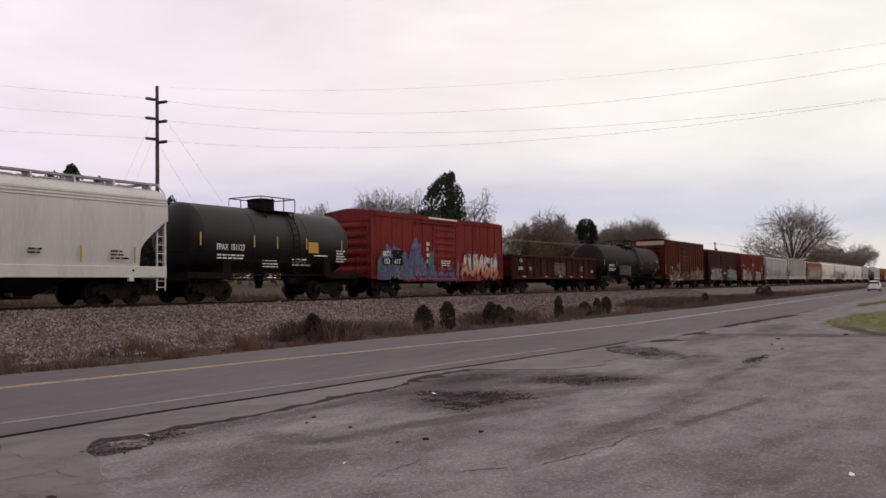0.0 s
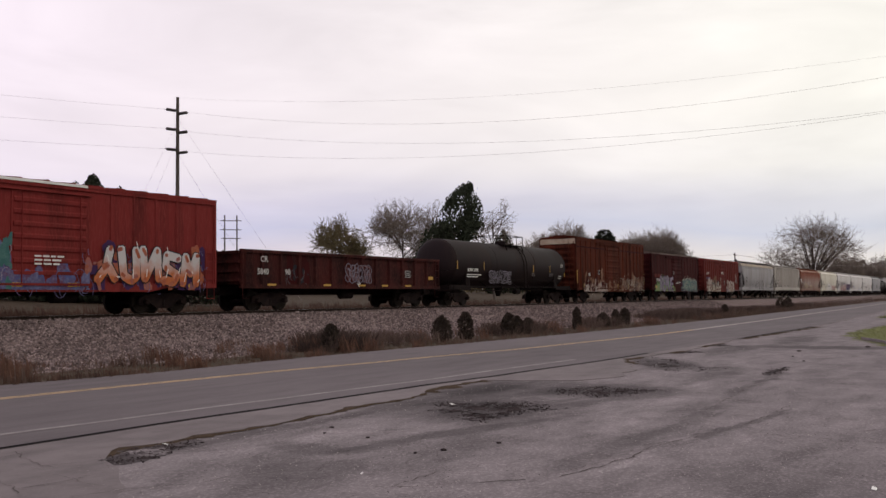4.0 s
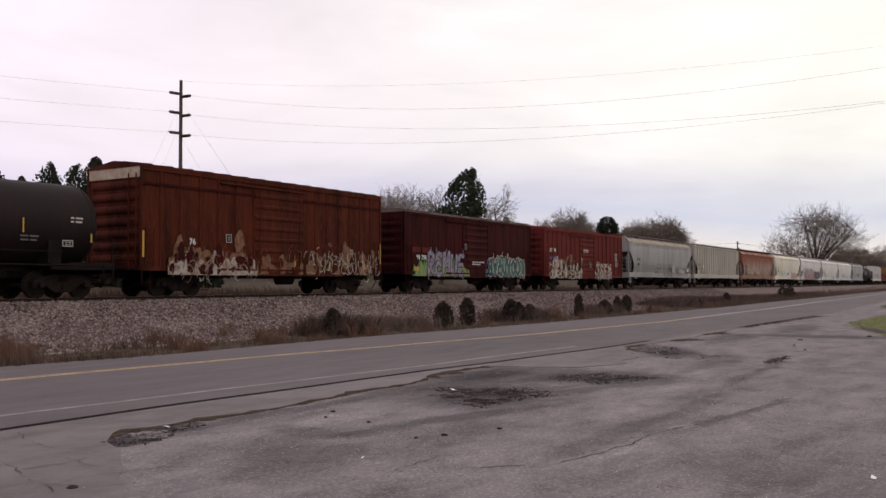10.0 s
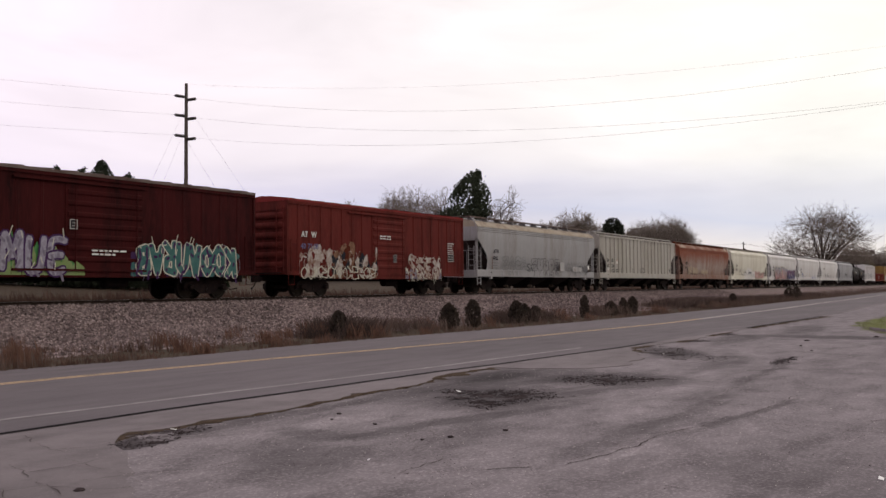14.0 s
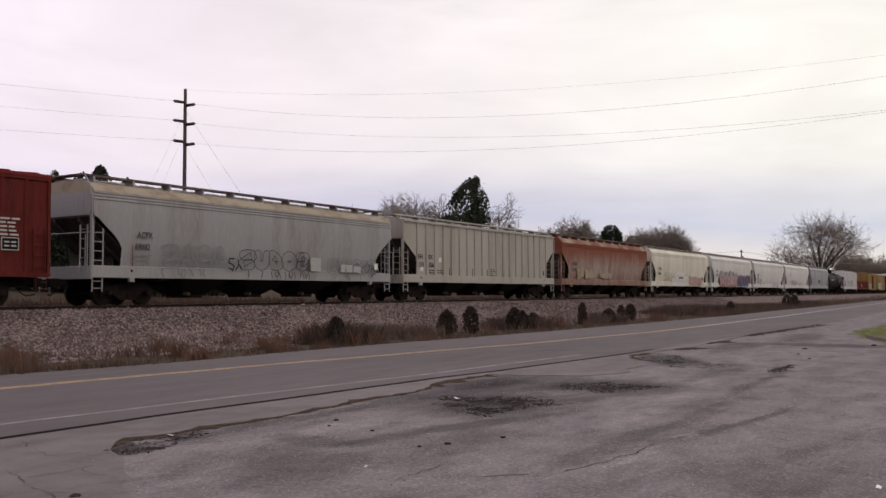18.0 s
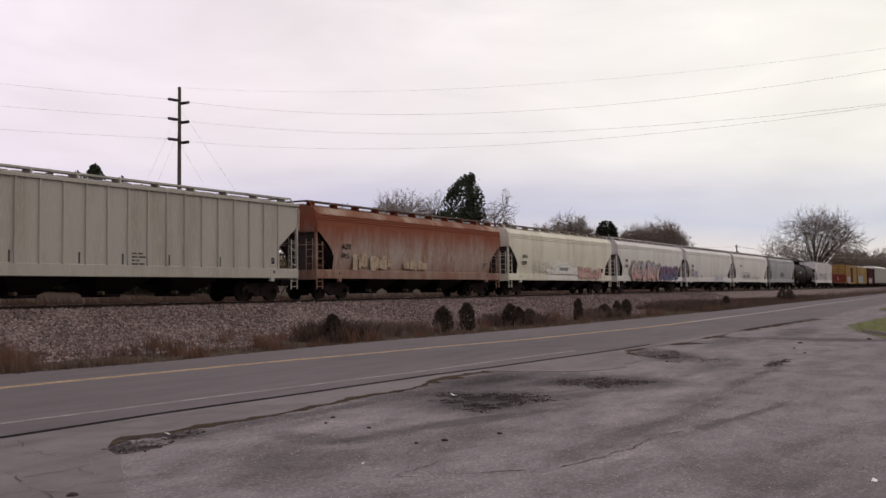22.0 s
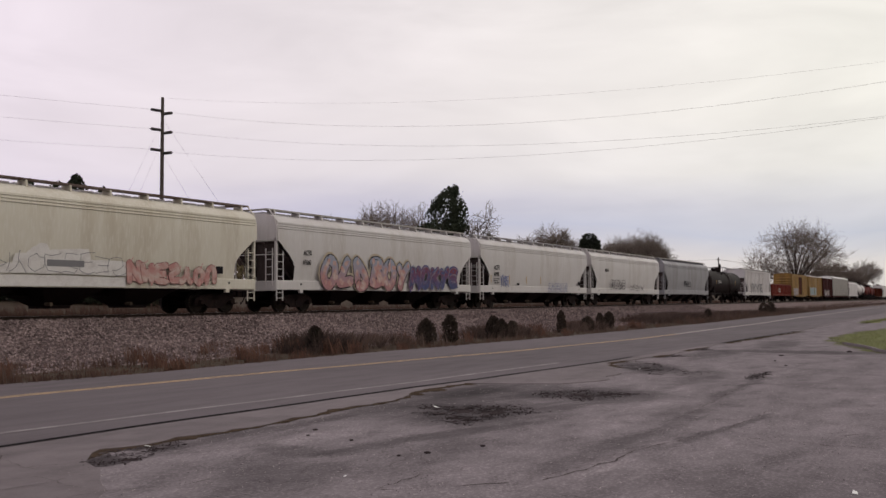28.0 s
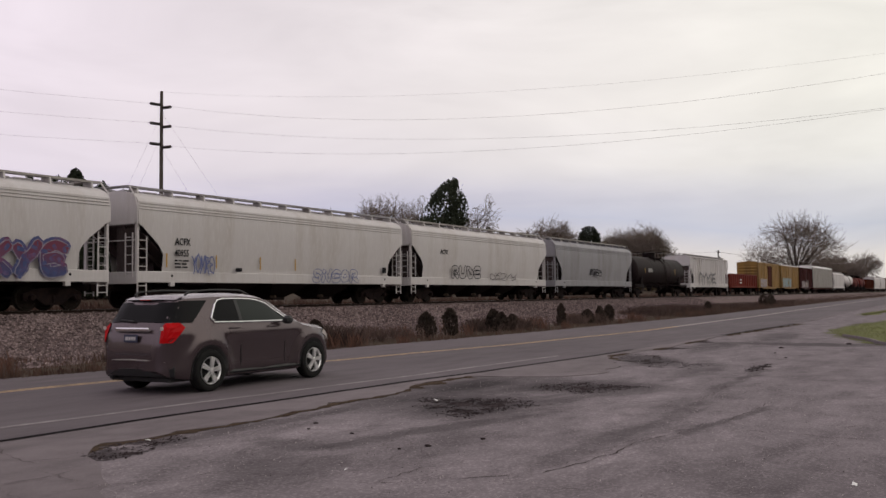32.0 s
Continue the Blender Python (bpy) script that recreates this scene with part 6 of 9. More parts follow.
def verge(rng):
    x = 4 + 150 * rng.random() ** 1.8
    e = line(x, FAR)
    y = e - 0.1 + (22.6 - e) * rng.random() ** 1.7
    k = 0.3 + 1.5 * max(0, noise.noise((x * 0.35, y * 0.7, 3.0)) + 0.12)
    return x, y, land_z(y), k


tufts("verge_grass", 5200, verge, 0.26, dead_grass, "dead tan and brown grass along the foot of the ballast", 21, 6, 0.5, 0.014)
tufts("verge_stalks", 2600, lambda r: verge(r), 0.62, brush_twigs, "thin brown weed stalks in the verge", 22, 3, 0.3, 0.007)


bramble = surface("dull_brown_bramble_twigs", (0.086, 0.058, 0.050), (0.05, 0.034, 0.030), (0.12, 0.084, 0.070), scale=1.0, rough=1.0, bump=0, world=True, vary=0.45)


def thicket(x0, x1, y0, y1, n, tall, seed, label):
    def place(r):
        x = r.uniform(x0, x1)
        y = r.uniform(y0, y1)
        edge = min(1, 4 * min((x - x0), (x1 - x)) / (x1 - x0) + 0.35)
        return x, y, land_z(y), edge
    return tufts("bramble_thicket", int(n * 1.3), place, tall * 0.78, bramble, label, seed, 14, 0.75, 0.0042)


thicket(21.48, 24.02, 17.11, 18.75, 120, 0.95, 31, "low grey-brown bramble thicket by the verge")
thicket(23.84, 28.67, 17.29, 19.57, 100, 0.7, 32, "low grey-brown bramble thicket by the verge")
thicket(33.49, 38.04, 17.20, 19.11, 190, 0.8, 33, "low grey-brown bramble thicket by the verge")
thicket(43.32, 46.96, 17.20, 18.75, 150, 0.75, 34, "low grey-brown bramble thicket by the verge")
thicket(57.33, 70.98, 17.75, 20.48, 420, 0.95, 35, "brown bramble thicket by the verge")


def foliage(rng, n, where, size, up=0.3):
    """Small leaf sprays at the places that where() gives."""
    g = Geo()
    for _ in range(n):
        x, y, z, ox, oy, *small = where(rng)
        s = size * rng.uniform(0.6, 1.4) * (small[0] if small else 1.0)
        d = Vector((ox + rng.uniform(-0.6, 0.6), oy + rng.uniform(-0.6, 0.6), up + rng.uniform(-0.5, 0.6))).normalized()
        q = d.cross(Vector((rng.uniform(-1, 1), rng.uniform(-1, 1), rng.uniform(-1, 1)))).normalized() * s * 0.42
        p = Vector((x, y, z))
        g.add([p - q * 0.4, p + q * 0.4, p + d * s * 0.6 + q, p + d * s, p + d * s * 0.6 - q], [(0, 1, 2, 3, 4)])
    return g


def small_cedar(x, y, tall, wide, seed):
    rng = random.Random(seed)
    tall, wide = tall * 1.08, wide * 0.82
    lumps_ = [(rng.random(), rng.uniform(0, 6.28), rng.uniform(0.75, 1.35)) for _ in range(14)]
    b = thing("cedar_bush", "small dark upright cedar bush in the dry verge", "bush", "cedar bushes along the verge", (x, y, land_z(y) - 0.02))

    def where(r):
        h0, a0, k0 = r.choice(lumps_)
        h, a = (h0 + r.gauss(0, 0.2)) % 1.0, a0 + r.gauss(0, 1.2)
        w = wide / 2 * math.sqrt(max(0.02, 1 - (1.75 * h - 0.7) ** 2)) * (0.45 + 0.55 * k0) * (0.25 + 0.9 * r.random() ** 0.6)
        return w * math.cos(a), w * math.sin(a), 0.02 + h * tall * 0.95, math.cos(a), math.sin(a)
    part("stem", Geo().tube([(0, 0, 0), (0.01, 0, tall * 0.8)], 0.03, 5, 0.01), bark, b)
    part("foliage", foliage(rng, 800, where, 0.10, 2.6), bush_dark, b)


for i, (x, y, t, w) in enumerate(((24.6, 19.5, 0.75, 0.55), (31.8, 19.5, 0.85, 0.7), (33.75, 19.5, 0.95, 0.6), (37.8, 19.5, 0.85, 0.6), (38.8, 19.6, 0.7, 0.5), (40.0, 19.6, 0.6, 0.55), (45.8, 19.5, 1.0, 0.45),
                                  (49.6, 19.5, 0.65, 0.7), (51.6, 19.5, 0.8, 0.45), (53.2, 19.5, 0.85, 0.6), (80.8, 20.5, 0.75, 0.55), (104.7, 20.5, 1.15, 0.95), (108.8, 20.5, 1.15, 0.95))):
    small_cedar(x * 0.9, y * 0.9, t, w, 700 + i)


def clumps(r):
    k = r.randrange(70)
    q = random.Random(k * 13 + 5)
    x = 9 + 60 * q.random() ** 1.7
    y = line(x, FAR) + 0.15 + q.random() ** 1.6 * 4.2
    return x + r.gauss(0, 0.16), y + r.gauss(0, 0.12), land_z(y), 0.6 + 0.6 * q.random()


rust_grass = surface("rust_tan_grass_clump", (0.110, 0.056, 0.042), (0.06, 0.034, 0.027), (0.15, 0.082, 0.060), scale=0.8, rough=1.0, bump=0, world=True, vary=0.35)
tufts("grass_clumps", 1700, clumps, 0.5, rust_grass, "rust-tan clumps of dead grass in the verge", 23, 4, 0.45, 0.010)

# the lawn at the edge of the lot
def lawn(name, outline, seed, n):
    xs, ys = [p[0] for p in outline], [p[1] for p in outline]
    solid(name, flat(blotch(outline, 0.4, seed, 12), -0.004), lawn_green, "patch of short green grass at the lot's edge", "grass", kind="structure")

    def inside(x, y):
        c = False
        for (a, b), (d, e) in zip(outline, outline[1:] + outline[:1]):
            if (b > y) != (e > y) and x < (d - a) * (y - b) / (e - b) + a:
                c = not c
        return c

    def place(r):
        while True:
            x, y = r.uniform(min(xs), max(xs)), r.uniform(min(ys), max(ys))
            if inside(x, y):
                return x, y, -0.005, 1.0
    tufts("lawn_grass", n, place, 0.10, lawn_green, "short green grass blades", seed, 5, 0.7, 0.012)


lawn("lawn", [(28.2, 2.1), (29.8, 3.0), (33.2, 4.0), (37.6, 4.95), (44, 5.0), (50, 4.2), (60, 3.0), (60, -6), (40, -6), (30, -2)], 41, 5200)
kerb = [(28.3, 2.2), (28.9, 2.55), (30.57, 2.95), (32.2, 3.5), (33.3, 4.0)]
solid("kerb", Geo().loft([[(x, y - 0.16, -0.02), (x, y - 0.15, 0.07), (x + 0.04, y, 0.08), (x + 0.04, y + 0.02, -0.02)] for x, y in kerb]), apron_tar, "low pale concrete kerb round the lawn", kind="structure")
tufts("far_verge_grass", 6500, lambda r: (lambda x: (lambda y: (x, y, land_z(y), r.uniform(0.4, 1.2)))(line(x, FAR) + 0.2 + 6 * r.random() ** 1.3))(60 + 240 * r.random() ** 1.3), 0.5, dead_grass, "dead brown grass along the far verge", 24, 5, 0.45, 0.03)
for k, (a, b) in enumerate(((84, 98), (99, 104), (112, 128))):
    thicket(a * 0.9, b * 0.9, 18.2, 20.6, 16 * (b - a), 0.8, 36 + k, "brown bramble thicket by the verge")
lawn("lawn", [(62, 6.4), (66, 6.8), (78, 6.2), (110, 7.2), (110, 4.8), (76, 5.2), (64, 5.7)], 42, 1200)


# ---- trees ----
def plant(meshes, name, label, category, x, y, z, turn=0.0, s=1.0, group=""):
    t = thing(name, label, category, group, (x, y, z), turn)
    t.scale = (s, s, s)
    a = part("trunk", meshes[0], bark, t)
    b = part("crown", meshes[1], twig_bark, t)
    return t


def conifer_meshes(tall, wide, seed, n, size, shape=1.0, ragged=0.35, lean=(0.0, 0.0), low=0.02, up=0.55, lobes=80, ball=False):
    """A ragged evergreen: lobes of small sprays round a stem; lean pushes the crown sideways as it rises."""
    rng = random.Random(seed)
    lumps = [(1 - rng.random() ** 0.62, rng.uniform(0, 6.28), rng.uniform(0.65, 1.05 + ragged * 0.8)) for _ in range(lobes)]

    def where(r):
        if r.random() < 0.7:
            h0, a0, k0 = r.choice(lumps)
            h, a = abs(h0 + r.gauss(0, 0.05)), a0 + r.gauss(0, 0.45)
            h = h if h < 0.97 else 1.94 - h
        else:
            h, a, k0 = 1 - r.random() ** 0.6, r.uniform(0, 6.28), 0.82
        if ball:
            w = wide / 2 * math.sqrt(max(0.0, 1 - (2 * h - 1) ** 2)) * k0 * (0.5 + 0.5 * r.random() ** 0.5)
            return w * math.cos(a), w * math.sin(a), tall * (0.46 + 0.52 * h), math.cos(a), math.sin(a)
        if not lean[0] and r.random() < 0.1:
            w = wide / 2 * (0.35 + 0.6 * r.random() ** 0.5)
            return w * math.cos(a), w * math.sin(a), r.uniform(0.01, 0.17) * tall, math.cos(a), math.sin(a), 1.25
        w = wide / 2 * (1 - h) ** shape * k0 * (0.35 + 0.65 * r.random() ** 0.5) + 0.02
        if h < low:
            w *= 0.72 + 0.28 * h / low
        return w * math.cos(a) + lean[0] * h, w * math.sin(a) + lean[1] * h, 0.14 * tall + h * tall * 0.84, math.cos(a) * (1 - h), math.sin(a) * (1 - h), 1.25 - 0.65 * h
    stem = Geo().tube([(0, 0, -0.2), (lean[0] * 0.5, lean[1] * 0.5, tall * 0.5), (lean[0] * 0.9, lean[1] * 0.9, tall * 0.9)], tall * 0.02, 7, 0.03)
    return stem.mesh("trunk", bark), foliage(rng, n, where, size, up).mesh("crown", cedar_green)


def crown_meshes(tall, wide, base, seed, limbs, branches, twigs, thin=0.025, trunk=0.3, leafing=None, flat=0.5, rise=0.9, low=-0.25, reach=(0.62, 0.85), climb=0.6):
    """A leafless tree whose limbs, branches and twigs fan out to fill a rounded crown."""
    rng = random.Random(seed)
    g, fine = Geo(), Geo()
    mid = Vector((0, 0, base + (tall - base) * flat))
    rx, up_, down = wide / 2, tall - mid.z, mid.z - base

    def shell(v, k):
        v = v.normalized()
        return mid + Vector((v.x * rx, v.y * rx, v.z * (up_ if v.z > 0 else down))) * k

    def bow(a, b, lift, n):
        c = a.lerp(b, 0.5) + Vector((rng.uniform(-1, 1), rng.uniform(-1, 1), 0)) * (b - a).length * 0.12 + Vector((0, 0, lift * (b - a).length))
        return [a * (1 - u) ** 2 + c * 2 * u * (1 - u) + b * u * u for u in (k / n for k in range(n + 1))]

    fork = base + (mid.z - base) * 0.35
    stem = [Vector((0, 0, -0.2)), Vector((rng.uniform(-0.2, 0.2), rng.uniform(-0.2, 0.2), fork * 0.5)), Vector((0, 0, fork)), mid + Vector((rng.uniform(-0.1, 0.1) * rx, 0, up_ * 0.35))]
    g.tube(stem, trunk, 8, trunk * 0.35, cap=False)
    turn = rng.uniform(0, 6.28)
    for i in range(limbs):
        a = turn + i * 2.4
        z = math.tan(math.atan(low) + (math.atan(rise) - math.atan(low)) * ((i * 0.618) % 1.0))
        v = Vector((math.cos(a), math.sin(a), z))
        start = Vector((0, 0, fork * 0.75)).lerp(stem[3], max(0.0, min(1.0, 0.15 + climb * min(1.2, z + 0.25) + rng.uniform(-0.1, 0.1))))
        limb = bow(start, shell(v, rng.uniform(*reach)), 0.10, 5)
        g.tube(limb, trunk * rng.uniform(0.3, 0.48), 5, thin * 1.8, cap=False)
        for _ in range(branches):
            u = 0.25 + 0.75 * rng.random() ** 0.8
            k = min(4, int(u * 5))
            p = limb[k].lerp(limb[k + 1], u * 5 - k)
            w = (p - mid)
            w = Vector((w.x / rx, w.y / rx, w.z / up_)) + Vector((rng.gauss(0, 0.45), rng.gauss(0, 0.45), rng.gauss(0.12, 0.35)))
            q = shell(w, rng.uniform(0.82, 1.0))
            if (q - p).length > rx * 0.75:
                q = p.lerp(q, rx * 0.75 / (q - p).length)
            branch = bow(p, q, 0.06, 4)
            fine.tube(branch, thin * 2.0, 4, thin * 0.9, cap=False)
            d = (q - p).normalized()
            for _ in range(twigs):
                u = 0.15 + 0.85 * rng.random()
                k = min(3, int(u * 4))
                e = branch[k].lerp(branch[k + 1], u * 4 - k)
                side = Vector((rng.gauss(0, 1), rng.gauss(0, 1), rng.gauss(0.35, 0.8))).normalized()
                f_ = (d * 0.55 + side * 0.8).normalized() * rx * rng.uniform(0.10, 0.24)
                tip = bow(e, e + f_, 0.08, 2)
                fine.tube(tip, thin * 0.95, 3, thin * 0.55, cap=False)
                for _ in range(2):
                    s_ = Vector((rng.gauss(0, 1), rng.gauss(0, 1), rng.gauss(0.4, 0.8))).normalized()
                    m = tip[1].lerp(tip[2], rng.random())
                    fine.tube([m, m + (f_ * 0.4 + s_ * f_.length * 0.35)], thin * 0.7, 3, thin * 0.45, cap=False)
    return g.mesh("trunk", bark), fine.mesh("crown", leafing or twig_bark)


CONES = [conifer_meshes(9.8, w, k, 13000, 0.21, sh, 0.6, up=0.9, lobes=60) for w, k, sh in ((5.6, 1, 0.72), (6.2, 2, 0.66), (5.0, 3, 0.78))]
con_a, con_b = CONES[0], CONES[1]
CON = "dark green cone-shaped evergreen behind the track"
for i, (x, y, s) in enumerate(((43.5, 73.1, 0.99), (44.9, 71.0, 0.97), (46.5, 70.0, 0.93), (47.1, 67.1, 1.05), (47.7, 64.2, 1.03), (48.1, 62.6, 1.1), (49.2, 60.6, 0.99), (49.7, 58.8, 0.92), (50.1, 57.2, 0.88), (51.3, 54.7, 0.83), (47.0, 64.8, 0.8), (49.1, 61.9, 0.89))):
    plant(CONES[i % 3], "evergreen_tree", CON, "tree", x, y, land_z(y), i * 1.7, s, "evergreens behind the track")
leaning = conifer_meshes(15.8, 8.0, 5, 17000, 0.33, 0.6, 0.9, (2.3, -3.7), 0.1, lobes=30)
plant(leaning, "cedar_tree", "tall ragged dark cedar leaning to one side", "tree", 102.7, 63.4, land_z(63.4))
thin_tree = crown_meshes(15, 7.5, 2.5, 8, 10, 7, 7, 0.02, 0.16)
plant(thin_tree, "bare_tree", "thin leafless tree beside the tall cedar", "tree", 107.6, 57.6, land_z(57.6), 0.0, 0.98)
plant(thin_tree, "bare_tree", "thin leafless tree beside the tall cedar", "tree", 107.0, 66.0, land_z(66), 2.2, 1.0)
bushy = crown_meshes(14, 10.5, 1.5, 9, 15, 17, 12, 0.019, 0.2)
olive = crown_meshes(12, 9, 1.0, 19, 14, 16, 12, 0.032, 0.2, leafing=budding)
wood = crown_meshes(14, 10, 2.0, 15, 14, 16, 11, 0.024, 0.24)
scrub = crown_meshes(9, 7, 0.5, 16, 13, 12, 10, 0.026, 0.12, leafing=brush_twigs)
plant(bushy, "budding_tree", "round leafless tree with fine grey twigs", "tree", 125.1, 84, land_z(84), 0.5, 1.17)
plant(olive, "budding_tree", "small leafless tree with budding olive twigs", "tree", 124, 96, land_z(96), 3.1, 1.14)
great = crown_meshes(20.5, 28.0, 0.3, 29, 32, 10, 7, 0.027, 0.56, leafing=twig_bark, flat=0.36, rise=3.5, low=-0.05, reach=(0.7, 0.97), climb=0.12)
plant(great, "bare_tree", "large spreading leafless tree beyond the track", "tree", 259.3, 42, land_z(42), 0.3, 1.02)
rng = random.Random(77)
FAR_WOOD = ((199.3, 95, 0.98, thin_tree), (206.1, 90, 1.22, wood), (203, 92, 0.85, olive), (206, 87, 0.95, olive), (205, 83, 0.9, bushy), (212.9, 78, 1.02, olive), (210, 75, 0.95, wood), (215.1, 71, 1.13, wood), (213, 73.5, 1.05, bushy), (216.5, 70, 1.1, wood), (213.5, 69.5, 1.0, wood), (214, 75.5, 0.98, wood), (205, 93.5, 1.05, wood), (206.5, 86, 1.05, wood), (201, 97, 0.9, wood), (219, 67.3, 0.95, wood),
            (216, 68.5, 0.95, wood), (218, 66, 0.78, olive), (213.7, 62, 0.95, scrub), (222, 61, 0.9, scrub), (232, 59, 0.85, scrub), (194, 97, 0.8, scrub), (208, 92.5, 1.0, bushy), (202, 88.5, 1.0, olive), (208, 83.5, 0.95, olive), (211, 80.5, 0.85, olive), (209, 76.5, 0.9, bushy), (217, 72.5, 0.95, wood), (219, 69.5, 0.9, bushy))
for x, y, s, m in FAR_WOOD:
    plant(m, "bare_tree", "leafless tree in the far wood", "tree", x, y, land_z(y), rng.uniform(0, 6), s * 1.07, "trees of the far wood")
round_green = conifer_meshes(15.6, 5.4, 9, 9000, 0.36, 0.30, 0.1, lobes=160, ball=True)
plant(round_green, "cedar_tree", "round dark evergreen among leafless trees", "tree", 206, 80, land_z(80), 0, 1.0)
plant(con_b, "evergreen_tree", "small dark evergreen by the far wood", "tree", 190, 93, land_z(93), 0, 0.7)
plant(con_a, "evergreen_tree", "small dark evergreen by the far wood", "tree", 149.4, 78, land_z(78), 0, 1.25)
for i in range(16):
    a = i / 15
    plant((wood, scrub, olive)[i % 3], "bare_tree", "leafless tree in the wood down the line", "tree", 275 + 90 * a + rng.uniform(-6, 6), 36 + 8 * rng.random(), land_z(38), rng.uniform(0, 6), rng.uniform(0.68, 0.9), "wood down the line")
plant(wood, "bare_tree", "round leafless tree down the line", "tree", 429.7, 41, land_z(41), 1.0, 1.3)
for i in range(16):
    a = i / 15
    plant(wood, "bare_tree", "leafless tree in the distant wood", "tree", 330 + 260 * a, 40 + 34 * a + rng.uniform(-6, 8), land_z(40), rng.uniform(0, 6), rng.uniform(0.85, 1.1), "distant wood")


def hedge(name, x0, y0, x1, y1, tall, deep, n, seed, material, label, size=0.5):
    """A low tangled hedge of small sprays."""
    rng = random.Random(seed)

    def where(r):
        u = r.random()
        x, y = x0 + (x1 - x0) * u, y0 + (y1 - y0) * u + r.gauss(0, deep / 3)
        top = tall * (0.65 + 0.5 * noise.noise((u * 9, seed * 1.7, 0)) + 0.25 * noise.noise((u * 40, seed, 2)))
        return x + r.uniform(-1, 1), y, land_z(y) + max(0.1, top) * r.random() ** 0.7, r.uniform(-1, 1), r.uniform(-1, 1)
    return solid(name, foliage(rng, n, where, size, 0.5), material, label, "hedge", kind="stuff")


hedge("field_hedge", 60, 75, 330, 105, 4.2, 5, 11000, 51, budding, "olive-brown leafless hedge across the field", 0.55)
hedge("far_thicket", 192, 95, 226, 62, 6.5, 6, 9000, 52, budding, "olive-brown thicket below the far wood", 0.5)
hedge("line_thicket", 275, 38, 420, 50, 7.0, 5, 9000, 53, brush_twigs, "dark brown thicket down the line", 0.6)
hedge("far_treeline", -60, 260, 900, 190, 15, 16, 9000, 54, brush_twigs, "distant brown tree line on the horizon", 2.2)
hedge("far_treeline", 380, 45, 900, 120, 13, 14, 7000, 55, brush_twigs, "distant brown tree line on the horizon", 2.0)
tufts("near_weeds", 14000, lambda r: (6 + 170 * r.random() ** 1.4, *(lambda y: (y, land_z(y)))(r.uniform(33.5, 42)), r.uniform(0.4, 1.4)), 0.8, dead_grass, "tall tan weeds behind the track", 56, 5, 0.4, 0.02)


# added unseen woods behind the camera close the place, cut side light and reflections
hedge("rear_wood", -160, -48, 330, -52, 13, 7, 11000, 57, brush_twigs, "unseen brown leafless wood added behind the camera to cut light", 2.6)
for i in range(14):
    plant(wood, "bare_tree", "unseen leafless tree added behind the camera", "tree", -110 + 26 * i + rng.uniform(-6, 6), -44 + rng.uniform(-4, 4), -0.05, rng.uniform(0, 6), rng.uniform(0.8, 1.1), "trees across the lot")


# ---- poles and wires ----
def sagging(a, b, sag, n=26):
    a, b = Vector(a), Vector(b)
    return [a.lerp(b, k / n) - Vector((0, 0, sag * 4 * (k / n) * (1 - k / n))) for k in range(n + 1)]


POLE = Vector((64.0, 70.2, 0))
NEXT, LAST = Vector((70, -30, 0)), Vector((-45, 95, 0))
POLE_Z = land_z(70.2)


def power_pole(at, base):
    p = thing("power_pole", "tall wooden power pole with six strain insulators", "utility pole", "poles of the power line", (at.x, at.y, base))
    part("shaft", Geo().tube([(0, 0, -0.5), (0, 0, 10), (0, 0, 22.35 - base)], 0.24, 12, 0.16), pole_wood, p, smooth=40)
    return p


for at in (POLE, NEXT, LAST):
    base = land_z(at.y)
    p = power_pole(at, base)
    for z in (20.8, 18.85, 16.8):
        for to in (NEXT, LAST) if at is POLE else ((POLE,)):
            d = (to - at).normalized()
            g = Geo()
            lift = -0.15 if to is NEXT else 0.15
            for k in range(8):
                a0, a1 = d * (0.25 + k * 0.13), d * (0.30 + k * 0.13)
                g.tube([(a0.x, a0.y, z + lift - base), (a1.x, a1.y, z + lift - base)], 0.16, 10)
            g.tube([(0, 0, z + lift - base), (d.x * 1.4, d.y * 1.4, z + lift - base)], 0.03, 6)
            part("insulator", g, ceramic, p, "dark strain insulator string")
for z, s1, s2, z2 in ((20.8, 5.0, 1.9, 20.8), (18.85, 4.0, 1.9, 16.85), (16.8, 4.0, 1.9, 17.8)):
    for to, s in ((NEXT, s1), (LAST, s2)):
        d = (to - POLE).normalized() * 1.4
        solid("power_wire", Geo().tube(sagging((POLE.x + d.x, POLE.y + d.y, z + (-0.15 if to is NEXT else 0.15)), (to.x - d.x, to.y - d.y, z2 if to is NEXT else z), s), 0.0075, 4), wire_metal, "thin sagging power line wire", "wire", "wires of the power line")
top_wire = Geo().tube(sagging((POLE.x, POLE.y, 22.3), (NEXT.x, NEXT.y, 20.0), 3.5), 0.005, 4)
solid("ground_wire", top_wire, wire_metal, "hair-thin ground wire along the pole tops", "wire")
for dx, dy, z in ((-7, 3.5, 20), (-5.5, 3, 18), (6.5, -6, 16.6), (9, -8.5, 20.2)):
    solid("guy_wire", Geo().tube([(POLE.x, POLE.y, z), (POLE.x + dx, POLE.y + dy, land_z(POLE.y + dy))], 0.009, 4), wire_metal, "thin guy wire from the power pole to the ground", "wire", "guy wires")

